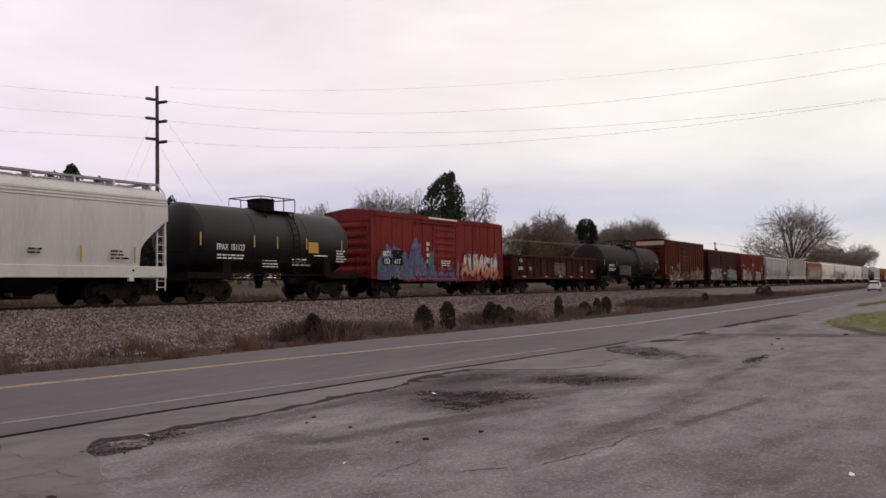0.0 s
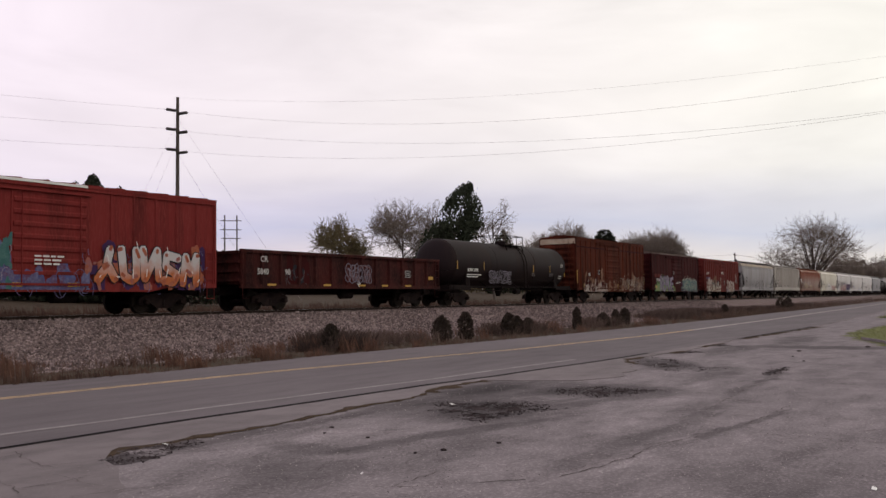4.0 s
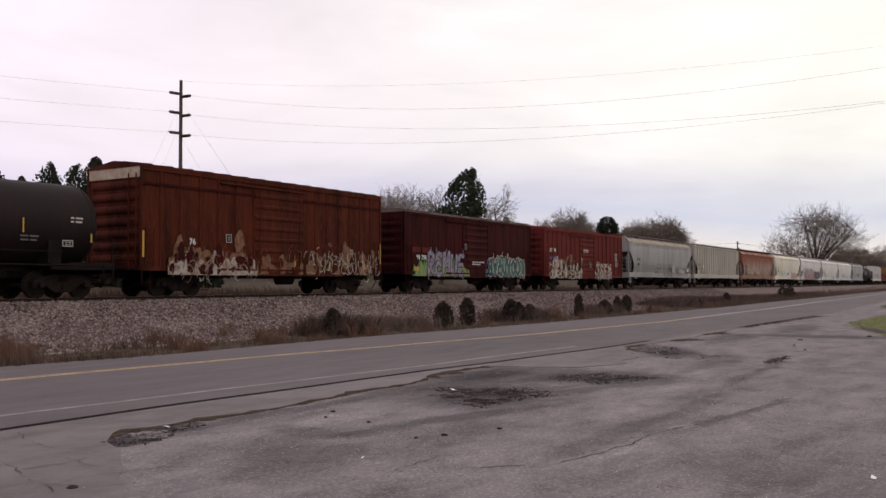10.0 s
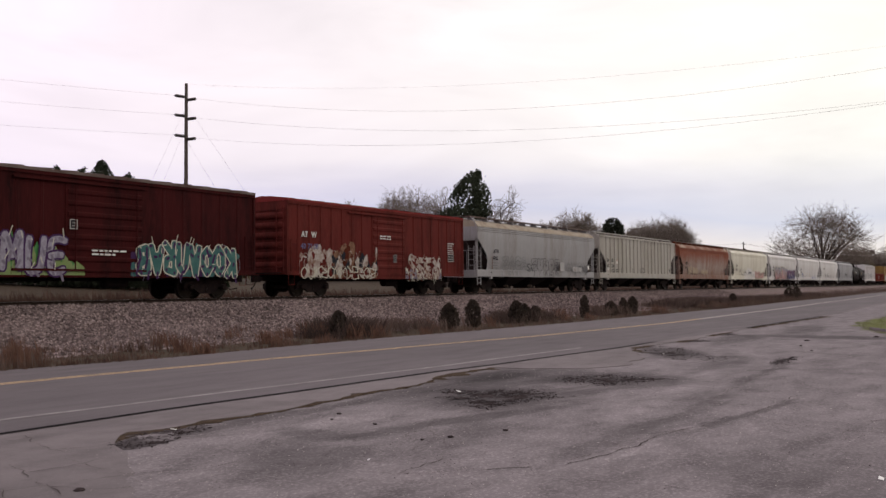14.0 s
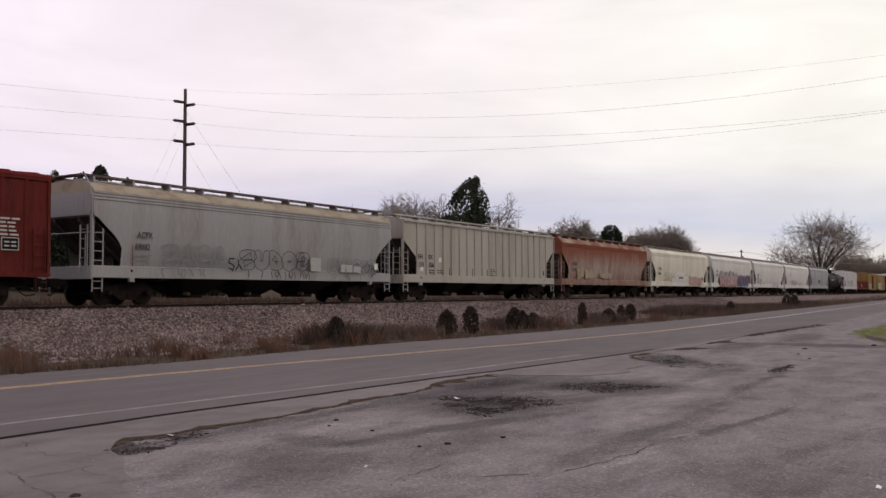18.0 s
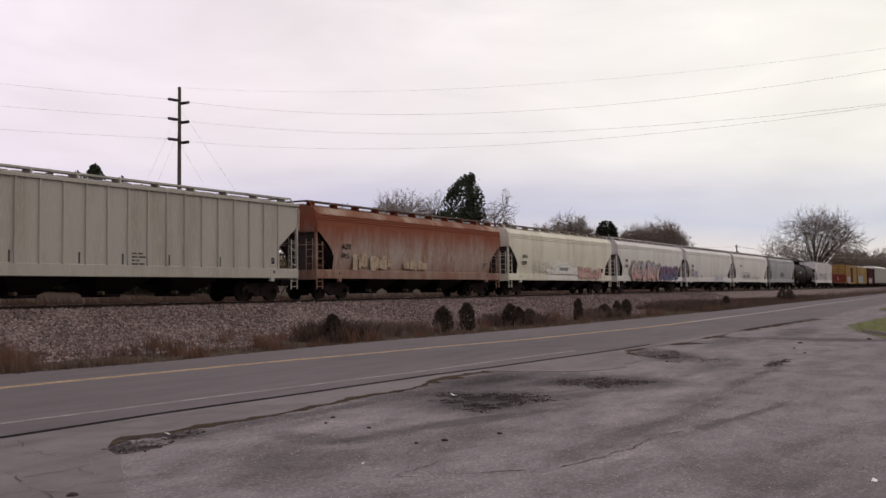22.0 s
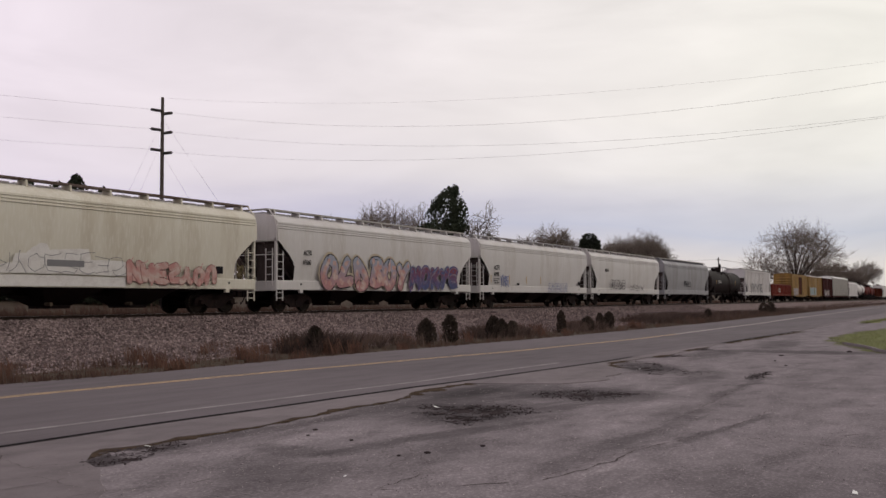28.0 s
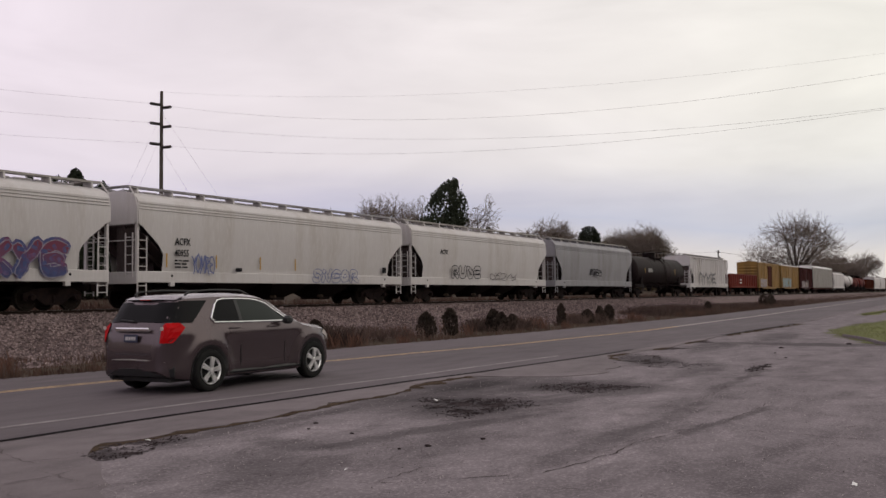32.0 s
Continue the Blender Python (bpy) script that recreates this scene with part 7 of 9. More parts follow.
# an H-frame line far off and a small roadside pole
hf = thing("pylon", "distant two-legged wooden H-frame pole", "utility pole", at=(154.1, 151.4, land_z(151.4)))
for x in (-1.0, 1.0):
    part("leg", Geo().tube([(x, -x * 0.95, -0.3), (x, -x * 0.95, 16.8)], 0.2, 6, 0.15), pole_wood, hf)
for x, z in ((1.75, 1.3), (1.75, 3.4), (1.6, 5.4)):
    part("crossarm", Geo().tube([(-x, x * 0.95, 16.8 - z), (x, -x * 0.95, 16.8 - z)], 0.1, 5), pole_wood, hf)
rp = thing("utility_pole", "small roadside utility pole with a crossarm", "utility pole", at=(194.4, 46.9, land_z(47)))
part("shaft", Geo().tube([(0, 0, 0), (0, 0, 10.4 - land_z(47))], 0.16, 8, 0.12), pole_wood, rp)
part("crossarm", Geo().slab(-1.2, 1.2, -0.07, 0.07, 8.9, 9.05, 0.01), pole_wood, rp)
part("transformer", Geo().lathe([(7.2, 0.05), (7.22, 0.24), (8.0, 0.24), (8.02, 0.05)], "z", 10, (-0.3, -0.3, 0)), dark_frame, rp)
for y in (-0.2, 0.2):
    solid("roadside_wire", Geo().tube(sagging((194.4, 46.9 + y, 10.0), (340, 20 + y, 11.0), 1.5), 0.02, 3), wire_metal, "thin dark wire strung along the road", "wire")
    solid("roadside_wire", Geo().tube(sagging((194.4, 46.9 + y, 10.0), (150, 75 + y, 10.5), 0.8), 0.02, 3), wire_metal, "thin dark wire strung along the road", "wire")


# ---- road vehicles: x forward from the rear axle, the right side on -y ----
taupe_paint = surface("taupe_metallic_car_paint", (0.092, 0.068, 0.075), (0.086, 0.063, 0.069), (0.099, 0.073, 0.080), scale=2, fine=300, rough=0.2, metal=0.6, bump=0, specks=0.2)
taupe_paint.node_tree.nodes["Principled BSDF"].inputs["Coat Weight"].default_value = 0.35
white_car = plain("white_car_paint", (0.62, 0.62, 0.63), 0.35, 0.0, 0.0, 0.5)
blue_car = plain("dark_blue_car_paint", (0.03, 0.045, 0.12), 0.35, 0.2, 0.0, 0.5)
tint_glass = plain("dark_tinted_car_glass", (0.010, 0.010, 0.011), 0.08, 0.0)
tint_glass.node_tree.nodes["Principled BSDF"].inputs["IOR"].default_value = 1.14
side_glass = plain("lightly_tinted_car_glass", (0.026, 0.031, 0.029), 0.08, 0.0)
side_glass.node_tree.nodes["Principled BSDF"].inputs["IOR"].default_value = 1.2
black_trim = plain("black_plastic_trim", (0.014, 0.014, 0.015), 0.55)
chrome = plain("bright_chrome", (0.75, 0.75, 0.76), 0.12, 1.0)
alloy = plain("silver_alloy_rim", (0.80, 0.79, 0.79), 0.28, 0.55)
rubber = surface("black_tyre_rubber", (0.012, 0.012, 0.012), (0.02, 0.018, 0.017), scale=8, rough=0.85)
red_lens = plain("red_tail_lamp_lens", (0.42, 0.006, 0.008), 0.2)
red_lens.node_tree.nodes["Principled BSDF"].inputs["IOR"].default_value = 1.15
clear_lens = plain("pale_lamp_lens", (0.5, 0.45, 0.42), 0.15, 0.0, 0.0, 0.6)
plate_white = plain("white_number_plate", (0.035, 0.04, 0.075), 0.4)

ROOF = [(-0.92, 0.62), (-0.91, 0.78), (-0.86, 1.00), (-0.80, 1.14), (-0.60, 1.50), (-0.50, 1.60), (-0.3, 1.645), (0.3, 1.675), (1.0, 1.68), (1.45, 1.65), (1.75, 1.585), (2.15, 1.36), (2.55, 1.13), (2.75, 1.085), (3.15, 1.03), (3.35, 0.965), (3.5, 0.87), (3.58, 0.70), (3.60, 0.55)]


def roof_z(x):
    return float(np.interp(x, [p[0] for p in ROOF], [p[1] for p in ROOF]))


def plan_w(x):
    return float(np.interp(x, [-0.92, -0.88, -0.78, -0.4, 0.5, 2.2, 3.0, 3.3, 3.5, 3.60], [0.58, 0.69, 0.80, 0.885, 0.92, 0.92, 0.905, 0.88, 0.80, 0.62]))


def shell_y(x, z):
    """Half width of the body at a place and height."""
    w, t = plan_w(x), roof_z(x)
    belt = min(1.12, t - 0.06)
    if z <= belt:
        flare = 0.0
        for ax in (0.0, 2.857):
            d = math.hypot(x - ax, z - 0.36)
            flare += 0.06 * math.exp(-((d - 0.48) / 0.12) ** 2)
        return w * float(np.interp(z, [0.25, 0.36, 0.50, 0.74, 0.94, 1.03, 1.12], [0.91, 0.962, 0.95, 0.965, 0.988, 0.982, 0.95])) + flare * (1 if z < 1.0 else max(0.0, (1.12 - z) / 0.12))
    top = max(belt + 0.02, t)
    u = min(1.0, (z - belt) / (top - belt))
    full = 0.95
    roof_in = 0.70 if t > 1.3 else float(np.interp(t, [1.0, 1.3], [0.90, 0.70]))
    return w * (full + (roof_in - full) * u ** 1.25)


def car_body(paint):
    rings = []
    for x in [-0.92, -0.91, -0.89, -0.86, -0.83, -0.80] + [-0.74 + 0.075 * k for k in range(54)] + [3.33, 3.38, 3.43, 3.5, 3.55, 3.58, 3.60]:
        t = roof_z(x)
        b = float(np.interp(x, [-0.92, -0.8, -0.5, 3.1, 3.45, 3.60], [0.40, 0.30, 0.24, 0.22, 0.24, 0.34]))
        belt = min(1.12, t - 0.06)
        zs = [b + (belt - b) * k / 12 for k in range(13)] + [belt + (t - belt) * u for u in (0.25, 0.5, 0.75, 0.9)]
        side = [(shell_y(x, z), z) for z in zs] + [(shell_y(x, t) * 0.82, t - 0.004), (shell_y(x, t) * 0.4, t + 0.012)]
        rings.append([(x, -w, z) for w, z in side] + [(x, w, z) for w, z in reversed(side)])
    return Geo().loft(rings)


def side_patch(outline, s, proud):
    """A pane laid on the body's side, from an outline in x and z."""
    bm = bmesh.new()
    bm.faces.new([bm.verts.new((x, 0, z)) for x, z in outline])
    bmesh.ops.triangulate(bm, faces=bm.faces[:])
    bmesh.ops.subdivide_edges(bm, edges=bm.edges[:], cuts=6, use_grid_fill=True)
    bm.verts.index_update()
    g = Geo().add([(p.co.x, s * (shell_y(p.co.x, p.co.z) + proud), p.co.z) for p in bm.verts], [[q.index for q in f.verts] for f in bm.faces])
    bm.free()
    return g


def edge_tube(outline, s, r, proud, closed=True):
    pts = [(x, s * (shell_y(x, z) + proud), z) for x, z in outline]
    return Geo().tube(pts + (pts[:1] if closed else []), r, 6)


def back_x(z):
    pts = [(p[1], p[0]) for p in ROOF[:7]]
    return float(np.interp(z, [p[0] for p in pts], [p[1] for p in pts]))


def rim_mesh():
    g = Geo().lathe([(-0.02, 0.215), (-0.045, 0.235), (-0.03, 0.238), (0.09, 0.232)], "y", 30)
    g.f = g.f[:-2]
    spokes = Geo()
    for k in range(5):
        for d in (-0.12, 0.12):
            a = 2 * math.pi * k / 5 + d
            c, s = math.cos(a), math.sin(a)
            q, r0, r1 = 0.022, 0.04, 0.222
            out = [(r0 * c - q * s, r0 * s + q * c), (r1 * c - q * 0.8 * s, r1 * s + q * 0.8 * c), (r1 * c + q * 0.8 * s, r1 * s - q * 0.8 * c), (r0 * c + q * s, r0 * s - q * c)]
            spokes.prism(out, -0.045 - 0.012, -0.02)
    spokes.lathe([(-0.065, 0.02), (-0.06, 0.045), (-0.02, 0.05)], "y", 16)
    g.add(spokes.v, spokes.f)
    return g.mesh("rim", alloy, 35)


def car_wheel_parts():
    tyre = Geo().lathe([(-0.09, 0.236), (-0.11, 0.26), (-0.115, 0.31), (-0.10, 0.345), (-0.07, 0.36), (0.07, 0.36), (0.10, 0.345), (0.11, 0.3), (0.10, 0.236)], "y", 36)
    tyre.f = tyre.f[:-2]
    disc = Geo().lathe([(0.0, 0.236), (0.02, 0.236)], "y", 24)
    return tyre.mesh("tyre", rubber, 40), rim_mesh(), disc.mesh("wheel_back", black_trim)


CAR_WHEEL = car_wheel_parts()
CAR_SIZE, SIZED = 0.957, set()


def road_car(label, paint, category="car"):
    car = thing("suv", label, category, "cars on the road")
    part("body", car_body(paint), paint, car, smooth=38)
    wheels = []
    for x in (0.0, 2.857):
        for s in (-1, 1):
            # wheel well and flared arch
            arch = [(x + 0.425 * math.cos(a), 0.36 + 0.435 * math.sin(a)) for a in [math.pi * (-0.12 + 1.24 * k / 16) for k in range(17)]]
            arch = [(min(max(a, -0.9), 3.56), max(b, 0.23)) for a, b in arch]
            part("wheel_well", side_patch(arch, s, 0.006), black_trim, car)
            w = new("wheel", CAR_WHEEL[0])
            w.parent, w.location = car, (x, s * 0.835, 0.36)
            if s > 0:
                w.rotation_euler = (0, 0, math.pi)
            part("rim", CAR_WHEEL[1], alloy, w, "", (0, -0.062, 0))
            part("wheel_back", CAR_WHEEL[2], black_trim, w)
            wheels.append((w, x, s))
    for s in (-1, 1):
        rear = [(0.10, 1.25), (0.16, 1.185), (0.78, 1.175), (0.78, 1.57), (0.50, 1.57), (0.38, 1.55), (0.29, 1.49)]
        front = [(0.86, 1.175), (1.98, 1.165), (2.10, 1.19), (1.88, 1.335), (1.62, 1.49), (1.42, 1.545), (1.2, 1.565), (0.86, 1.57)]
        part("rear_side_window", side_patch(rear, s, 0.008), tint_glass, car)
        part("front_side_window", side_patch(front, s, 0.008), side_glass, car)
        ring = rear[:1] + [(0.16, 1.18)] + [(0.78, 1.17), (1.98, 1.16), (2.12, 1.185)] + front[3:6] + [(1.2, 1.575), (0.78, 1.585), (0.50, 1.583), (0.37, 1.56), (0.28, 1.495)]
        part("window_trim", edge_tube(ring, s, 0.015, 0.012), chrome, car, "bright chrome window surround")
        quarter = []
        for z in (1.19, 1.26, 1.33, 1.4, 1.5, 1.56):
            x0, x1 = back_x(z) + 0.075, -0.34 + (z - 1.19) * 1.25
            quarter.append([(x0 + (x1 - x0) * k / 5, s * (shell_y(x0 + (x1 - x0) * k / 5, z) + 0.008), z) for k in range(6)])
        part("quarter_window", Geo().loft(quarter, close=False, ends=False), tint_glass, car, smooth=50)
        for a, b in ((0.84, 0.87),):
            part("door_pillar", side_patch([(0.78, 1.185), (0.86, 1.185), (0.86, 1.565), (0.78, 1.565)], s, 0.010), black_trim, car)
        for x in (0.62, 1.62):
            part("door_handle", edge_tube([(x - 0.11, 1.065), (x - 0.05, 1.075), (x + 0.11, 1.07)], s, 0.018, 0.022, False), paint, car)
        for x0, x1 in ((0.80, 0.82), (2.02, 1.98), (0.42, 0.1)):
            part("door_seam", edge_tube([(x0, 0.38), (x0, 0.75), (x1, 1.14)], s, 0.006, 0.001, False), black_trim, car)
        part("rocker_trim", edge_tube([(0.42, 0.30), (1.4, 0.29), (2.42, 0.30)], s, 0.035, -0.02, False), black_trim, car)
        part("roof_rail", Geo().tube([(-0.30, s * 0.60, 1.655), (-0.2, s * 0.605, 1.715), (0.4, s * 0.61, 1.745), (1.05, s * 0.605, 1.735), (1.28, s * 0.60, 1.665)], 0.02, 6), black_trim, car)
        mirror = part("mirror", Geo().slab(1.86, 2.02, *sorted((s * 0.93, s * 1.12)), 1.10, 1.25, 0.045), black_trim, car)
        # lamps wrap round the corners
        tail = Geo()
        lens_rows = []
        for z in (0.86, 0.95, 1.04, 1.11, 1.165, 1.19):
            xb, xf = back_x(z) + 0.01, -0.76 + (z - 0.86) * 1.0 - max(0, z - 1.12) * 2.4
            lens_rows.append([(xb - 0.022, s * (0.65 - 0.10 * (z - 0.86) + 1.2 * max(0, z - 1.15)), z), (xb - 0.012, s * (shell_y(xb + 0.02, z) - 0.03), z)] + [(x, s * (shell_y(x, z) + 0.016), z) for x in (xb + 0.03, xb * 0.6 + xf * 0.4, xf)])
        tail.loft(lens_rows, close=False, ends=False)
        tl = part("tail_lamp", tail, red_lens, car, "red tail lamp")
        part("reverse_lamp", Geo().lathe([(-0.004, 0.035), (0.004, 0.035)], "x", 12, (-0.882, s * 0.68, 1.10)), clear_lens, tl)
        part("head_lamp", side_patch([(3.16, 0.88), (3.48, 0.74), (3.45, 0.84), (3.22, 0.96)], s, 0.012), clear_lens, car)
    # tailgate: glass, wiper, chrome bar, plate, bumper
    zs = [1.20, 1.28, 1.36, 1.44, 1.535]
    rows_ = [[(back_x(z) - 0.012, y * (shell_y(back_x(z) + 0.02, z) - 0.05), z) for y in (-1, -0.6, 0, 0.6, 1)] for z in zs]
    rows_ = [[(back_x(z) + e, -shell_y(back_x(z) + e, z) - 0.010, z) for e in (0.085, 0.055, 0.03)] + row + [(back_x(z) + e, shell_y(back_x(z) + e, z) + 0.010, z) for e in (0.03, 0.055, 0.085)] for z, row in zip(zs, rows_)]
    part("rear_window", Geo().loft(rows_, close=False, ends=False), tint_glass, car, smooth=50)
    part("tailgate_seam", Geo().tube([(back_x(1.17) - 0.004, -0.66, 1.17), (-0.868, -0.67, 0.80), (-0.885, -0.60, 0.70), (-0.918, -0.3, 0.665), (-0.918, 0.3, 0.665), (-0.885, 0.60, 0.70), (-0.868, 0.67, 0.80), (back_x(1.17) - 0.004, 0.66, 1.17)], 0.007, 5), black_trim, car)
    part("wiper", Geo().tube([(-0.80, 0.05, 1.215), (-0.77, 0.40, 1.23)], 0.018, 5), black_trim, car)
    part("spoiler", Geo().loft([[(-0.60 + 0.10 * abs(y) ** 2, y * 0.6, 1.582), (-0.52, y * 0.6, 1.572), (-0.32, y * 0.6, 1.63), (-0.34, y * 0.6, 1.652 - 0.02 * y * y)] for y in (-1, -0.6, -0.2, 0.2, 0.6, 1)]), paint, car)
    part("brake_lamp", Geo().box(-0.618, -0.61, -0.12, 0.12, 1.57, 1.582), red_lens, car)
    part("chrome_bar", Geo().slab(-0.915, -0.845, -0.40, 0.40, 1.04, 1.115, 0.02), chrome, car, "bright chrome tailgate bar")
    plate = part("number_plate", Geo().box(-0.925, -0.918, -0.16, 0.16, 0.87, 1.0), plate_white, car)
    g = Geo()
    for k in range(6):
        y = -0.115 + k * 0.042
        g.box(-0.931, -0.927, y, y + 0.024, 0.905, 0.965)
    part("plate_bars", g, white_mark, plate)
    part("bumper_strip", Geo().tube([(-0.83, -0.70, 0.545), (-0.905, -0.55, 0.57), (-0.928, 0, 0.58), (-0.905, 0.55, 0.57), (-0.83, 0.70, 0.545)], 0.012, 6), galvanised, car)
    part("lower_bumper", Geo().loft([[(-0.70, y * 0.97, 0.26), (-0.90 + 0.30 * abs(y) ** 3, y, 0.31), (-0.935 + 0.32 * abs(y) ** 3, y, 0.43), (-0.72, y, 0.46)] for y in (-0.82, -0.65, -0.45, -0.2, 0.2, 0.45, 0.65, 0.82)]), black_trim, car, smooth=40)
    wind = [[(x, y * (shell_y(x, roof_z(x)) * 0.86), roof_z(x) + 0.012) for y in (-1, -0.5, 0, 0.5, 1)] for x in (1.76, 2.0, 2.25, 2.5)]
    part("windscreen", Geo().loft(wind, close=False, ends=False), tint_glass, car, smooth=50)
    part("underbody", Geo().box(-0.7, 3.3, -0.7, 0.7, 0.2, 0.3), black_trim, car)
    part("exhaust", Geo().tube([(-0.9, 0.5, 0.27), (-0.6, 0.5, 0.27)], 0.03, 8), black_trim, car)
    # drawn a little smaller than the outline above
    for ob in car.children_recursive:
        ob.location = Vector(ob.location) * CAR_SIZE
        if ob.data.name not in SIZED:
            ob.data.transform(Matrix.Scale(CAR_SIZE, 4))
            SIZED.add(ob.data.name)
    return car, wheels


SUV, SUV_WHEELS = road_car("taupe metallic SUV with chrome window trim", taupe_paint)
FAR_CAR, FAR_WHEELS = road_car("white SUV driving away down the road", white_car)
BLUE_CAR, BLUE_WHEELS = road_car("dark blue car far down the road", blue_car)

# ---- the train: places along it in metres, from the railhead up ----
spray_blue = surface("sprayed_blue_violet_paint", (0.065, 0.08, 0.20), (0.11, 0.04, 0.08), (0.16, 0.165, 0.26), scale=3.2, fine=9, rough=0.6, bump=0, amount=0.7)
spray_orange = surface("sprayed_orange_paint", (0.30, 0.075, 0.035), (0.20, 0.10, 0.13), (0.36, 0.16, 0.10), scale=2.2, fine=9, rough=0.6, bump=0)
spray_silver = surface("sprayed_silver_violet_paint", (0.25, 0.225, 0.28), (0.14, 0.115, 0.17), (0.36, 0.34, 0.40), scale=2.5, fine=9, rough=0.5, bump=0)
spray_teal = surface("sprayed_teal_paint", (0.10, 0.24, 0.22), (0.32, 0.36, 0.36), (0.40, 0.44, 0.43), scale=2.5, fine=9, rough=0.6, bump=0, amount=0.8)
spray_green = surface("sprayed_green_paint", (0.05, 0.20, 0.06), (0.10, 0.22, 0.07), (0.04, 0.15, 0.06), scale=2, rough=0.6, bump=0)
spray_lilac = surface("sprayed_dull_lilac_paint", (0.17, 0.145, 0.19), (0.11, 0.09, 0.13), scale=3, rough=0.6, bump=0)
spray_lime = surface("sprayed_lime_paint", (0.16, 0.22, 0.08), (0.24, 0.27, 0.15), scale=2, rough=0.6, bump=0)
spray_cream = surface("sprayed_cream_paint", (0.48, 0.45, 0.38), (0.34, 0.30, 0.25), scale=3, rough=0.6, bump=0)
spray_sea = surface("sprayed_dark_teal_paint", (0.036, 0.115, 0.112), (0.08, 0.17, 0.16), (0.025, 0.07, 0.078), scale=3, rough=0.6, bump=0)
spray_haze = surface("sprayed_pale_blue_mist", (0.105, 0.105, 0.21), (0.085, 0.045, 0.10), (0.19, 0.19, 0.29), scale=4, fine=12, rough=0.6, bump=0, amount=0.6)


def faded_fill(name, upper, lower, z0, z1):
    """Letter paint that changes from one colour to another up the letter."""
    m = surface(name, lower, tuple(c * 0.75 for c in lower), scale=3, rough=0.6, bump=0)
    t = m.node_tree
    b = t.nodes["Principled BSDF"]
    under = b.inputs["Base Color"].links[0].from_socket
    co, sp, ns = t.nodes.new("ShaderNodeTexCoord"), t.nodes.new("ShaderNodeSeparateXYZ"), t.nodes.new("ShaderNodeTexNoise")
    ns.inputs["Scale"].default_value = 2.5
    t.links.new(co.outputs["Object"], sp.inputs["Vector"])
    t.links.new(co.outputs["Object"], ns.inputs["Vector"])
    ad = t.nodes.new("ShaderNodeMath")
    t.links.new(sp.outputs["Z"], ad.inputs[0])
    t.links.new(ns.outputs["Fac"], ad.inputs[1])
    rg = t.nodes.new("ShaderNodeMapRange")
    rg.inputs["From Min"].default_value, rg.inputs["From Max"].default_value = z0 + 0.5, z1 + 0.5
    t.links.new(ad.outputs["Value"], rg.inputs["Value"])
    mx = t.nodes.new("ShaderNodeMix")
    mx.data_type = "RGBA"
    mx.inputs["B"].default_value = (*upper, 1)
    t.links.new(rg.outputs["Result"], mx.inputs["Factor"])
    t.links.new(under, mx.inputs["A"])
    t.links.new(mx.outputs["Result"], b.inputs["Base Color"])
    return m


pink_fade = faded_fill("sprayed_pink_to_pale_blue_paint", (0.27, 0.29, 0.36), (0.37, 0.19, 0.20), 1.3, 2.5)
plum_fade = faded_fill("sprayed_navy_to_plum_paint", (0.16, 0.045, 0.075), (0.06, 0.07, 0.16), 1.3, 2.2)
tan_mist = surface("tan_spray_mist", (0.40, 0.33, 0.25), (0.44, 0.40, 0.36), scale=3, rough=0.6, bump=0)
orange_fade = faded_fill("sprayed_orange_to_silver_paint", (0.45, 0.42, 0.43), (0.42, 0.12, 0.045), 1.35, 2.1)
spray_pink = surface("sprayed_pink_paint", (0.48, 0.24, 0.24), (0.40, 0.16, 0.17), (0.55, 0.34, 0.33), scale=2.0, fine=8, rough=0.6, bump=0)
spray_navy = surface("sprayed_navy_paint", (0.06, 0.075, 0.18), (0.20, 0.055, 0.10), (0.12, 0.13, 0.26), scale=1.6, fine=8, rough=0.6, bump=0, amount=0.6)
spray_violet = plain("sprayed_violet_line", (0.055, 0.026, 0.075), 0.6)
spray_black = plain("sprayed_black_line", (0.025, 0.024, 0.03), 0.6)
rose_line = plain("dark_rose_spray_line", (0.17, 0.06, 0.06), 0.7)
spray_blueline = plain("sprayed_blue_line", (0.10, 0.12, 0.27), 0.6)
spray_outline = plain("dark_grey_spray_line", (0.065, 0.06, 0.07), 0.7)
spray_faint = plain("faded_grey_spray_line", (0.17, 0.165, 0.175), 0.7)
spray_white = surface("sprayed_white_paint", (0.40, 0.355, 0.335), (0.20, 0.115, 0.09), (0.47, 0.43, 0.41), scale=3.5, fine=10, rough=0.7, bump=0, amount=0.8)
spray_tan = surface("peeling_tan_paint", (0.17, 0.085, 0.052), (0.08, 0.022, 0.013), (0.25, 0.15, 0.10), scale=4, fine=10, rough=0.7, bump=0, amount=0.6)
peel_tan = surface("peeling_dull_tan_paint", (0.36, 0.28, 0.21), (0.22, 0.13, 0.09), (0.46, 0.38, 0.30), scale=4, fine=12, rough=0.7, bump=0, amount=0.6)
spray_rose_dim = plain("dull_rose_spray_line", (0.16, 0.075, 0.085), 0.8)
cover_grey = surface("light_grey_cover_paint", (0.36, 0.345, 0.35), (0.31, 0.29, 0.29), scale=3, rough=0.7, bump=0)
pale_tan = surface("weathered_pale_tan_paint", (0.42, 0.34, 0.26), (0.26, 0.17, 0.12), (0.48, 0.41, 0.33), scale=2.5, fine=10, rough=0.7, bump=0, amount=0.6)
spray_rose = surface("sprayed_rose_paint", (0.42, 0.20, 0.19), (0.50, 0.42, 0.38), (0.46, 0.28, 0.26), scale=2.5, fine=9, rough=0.6, bump=0, amount=0.7)

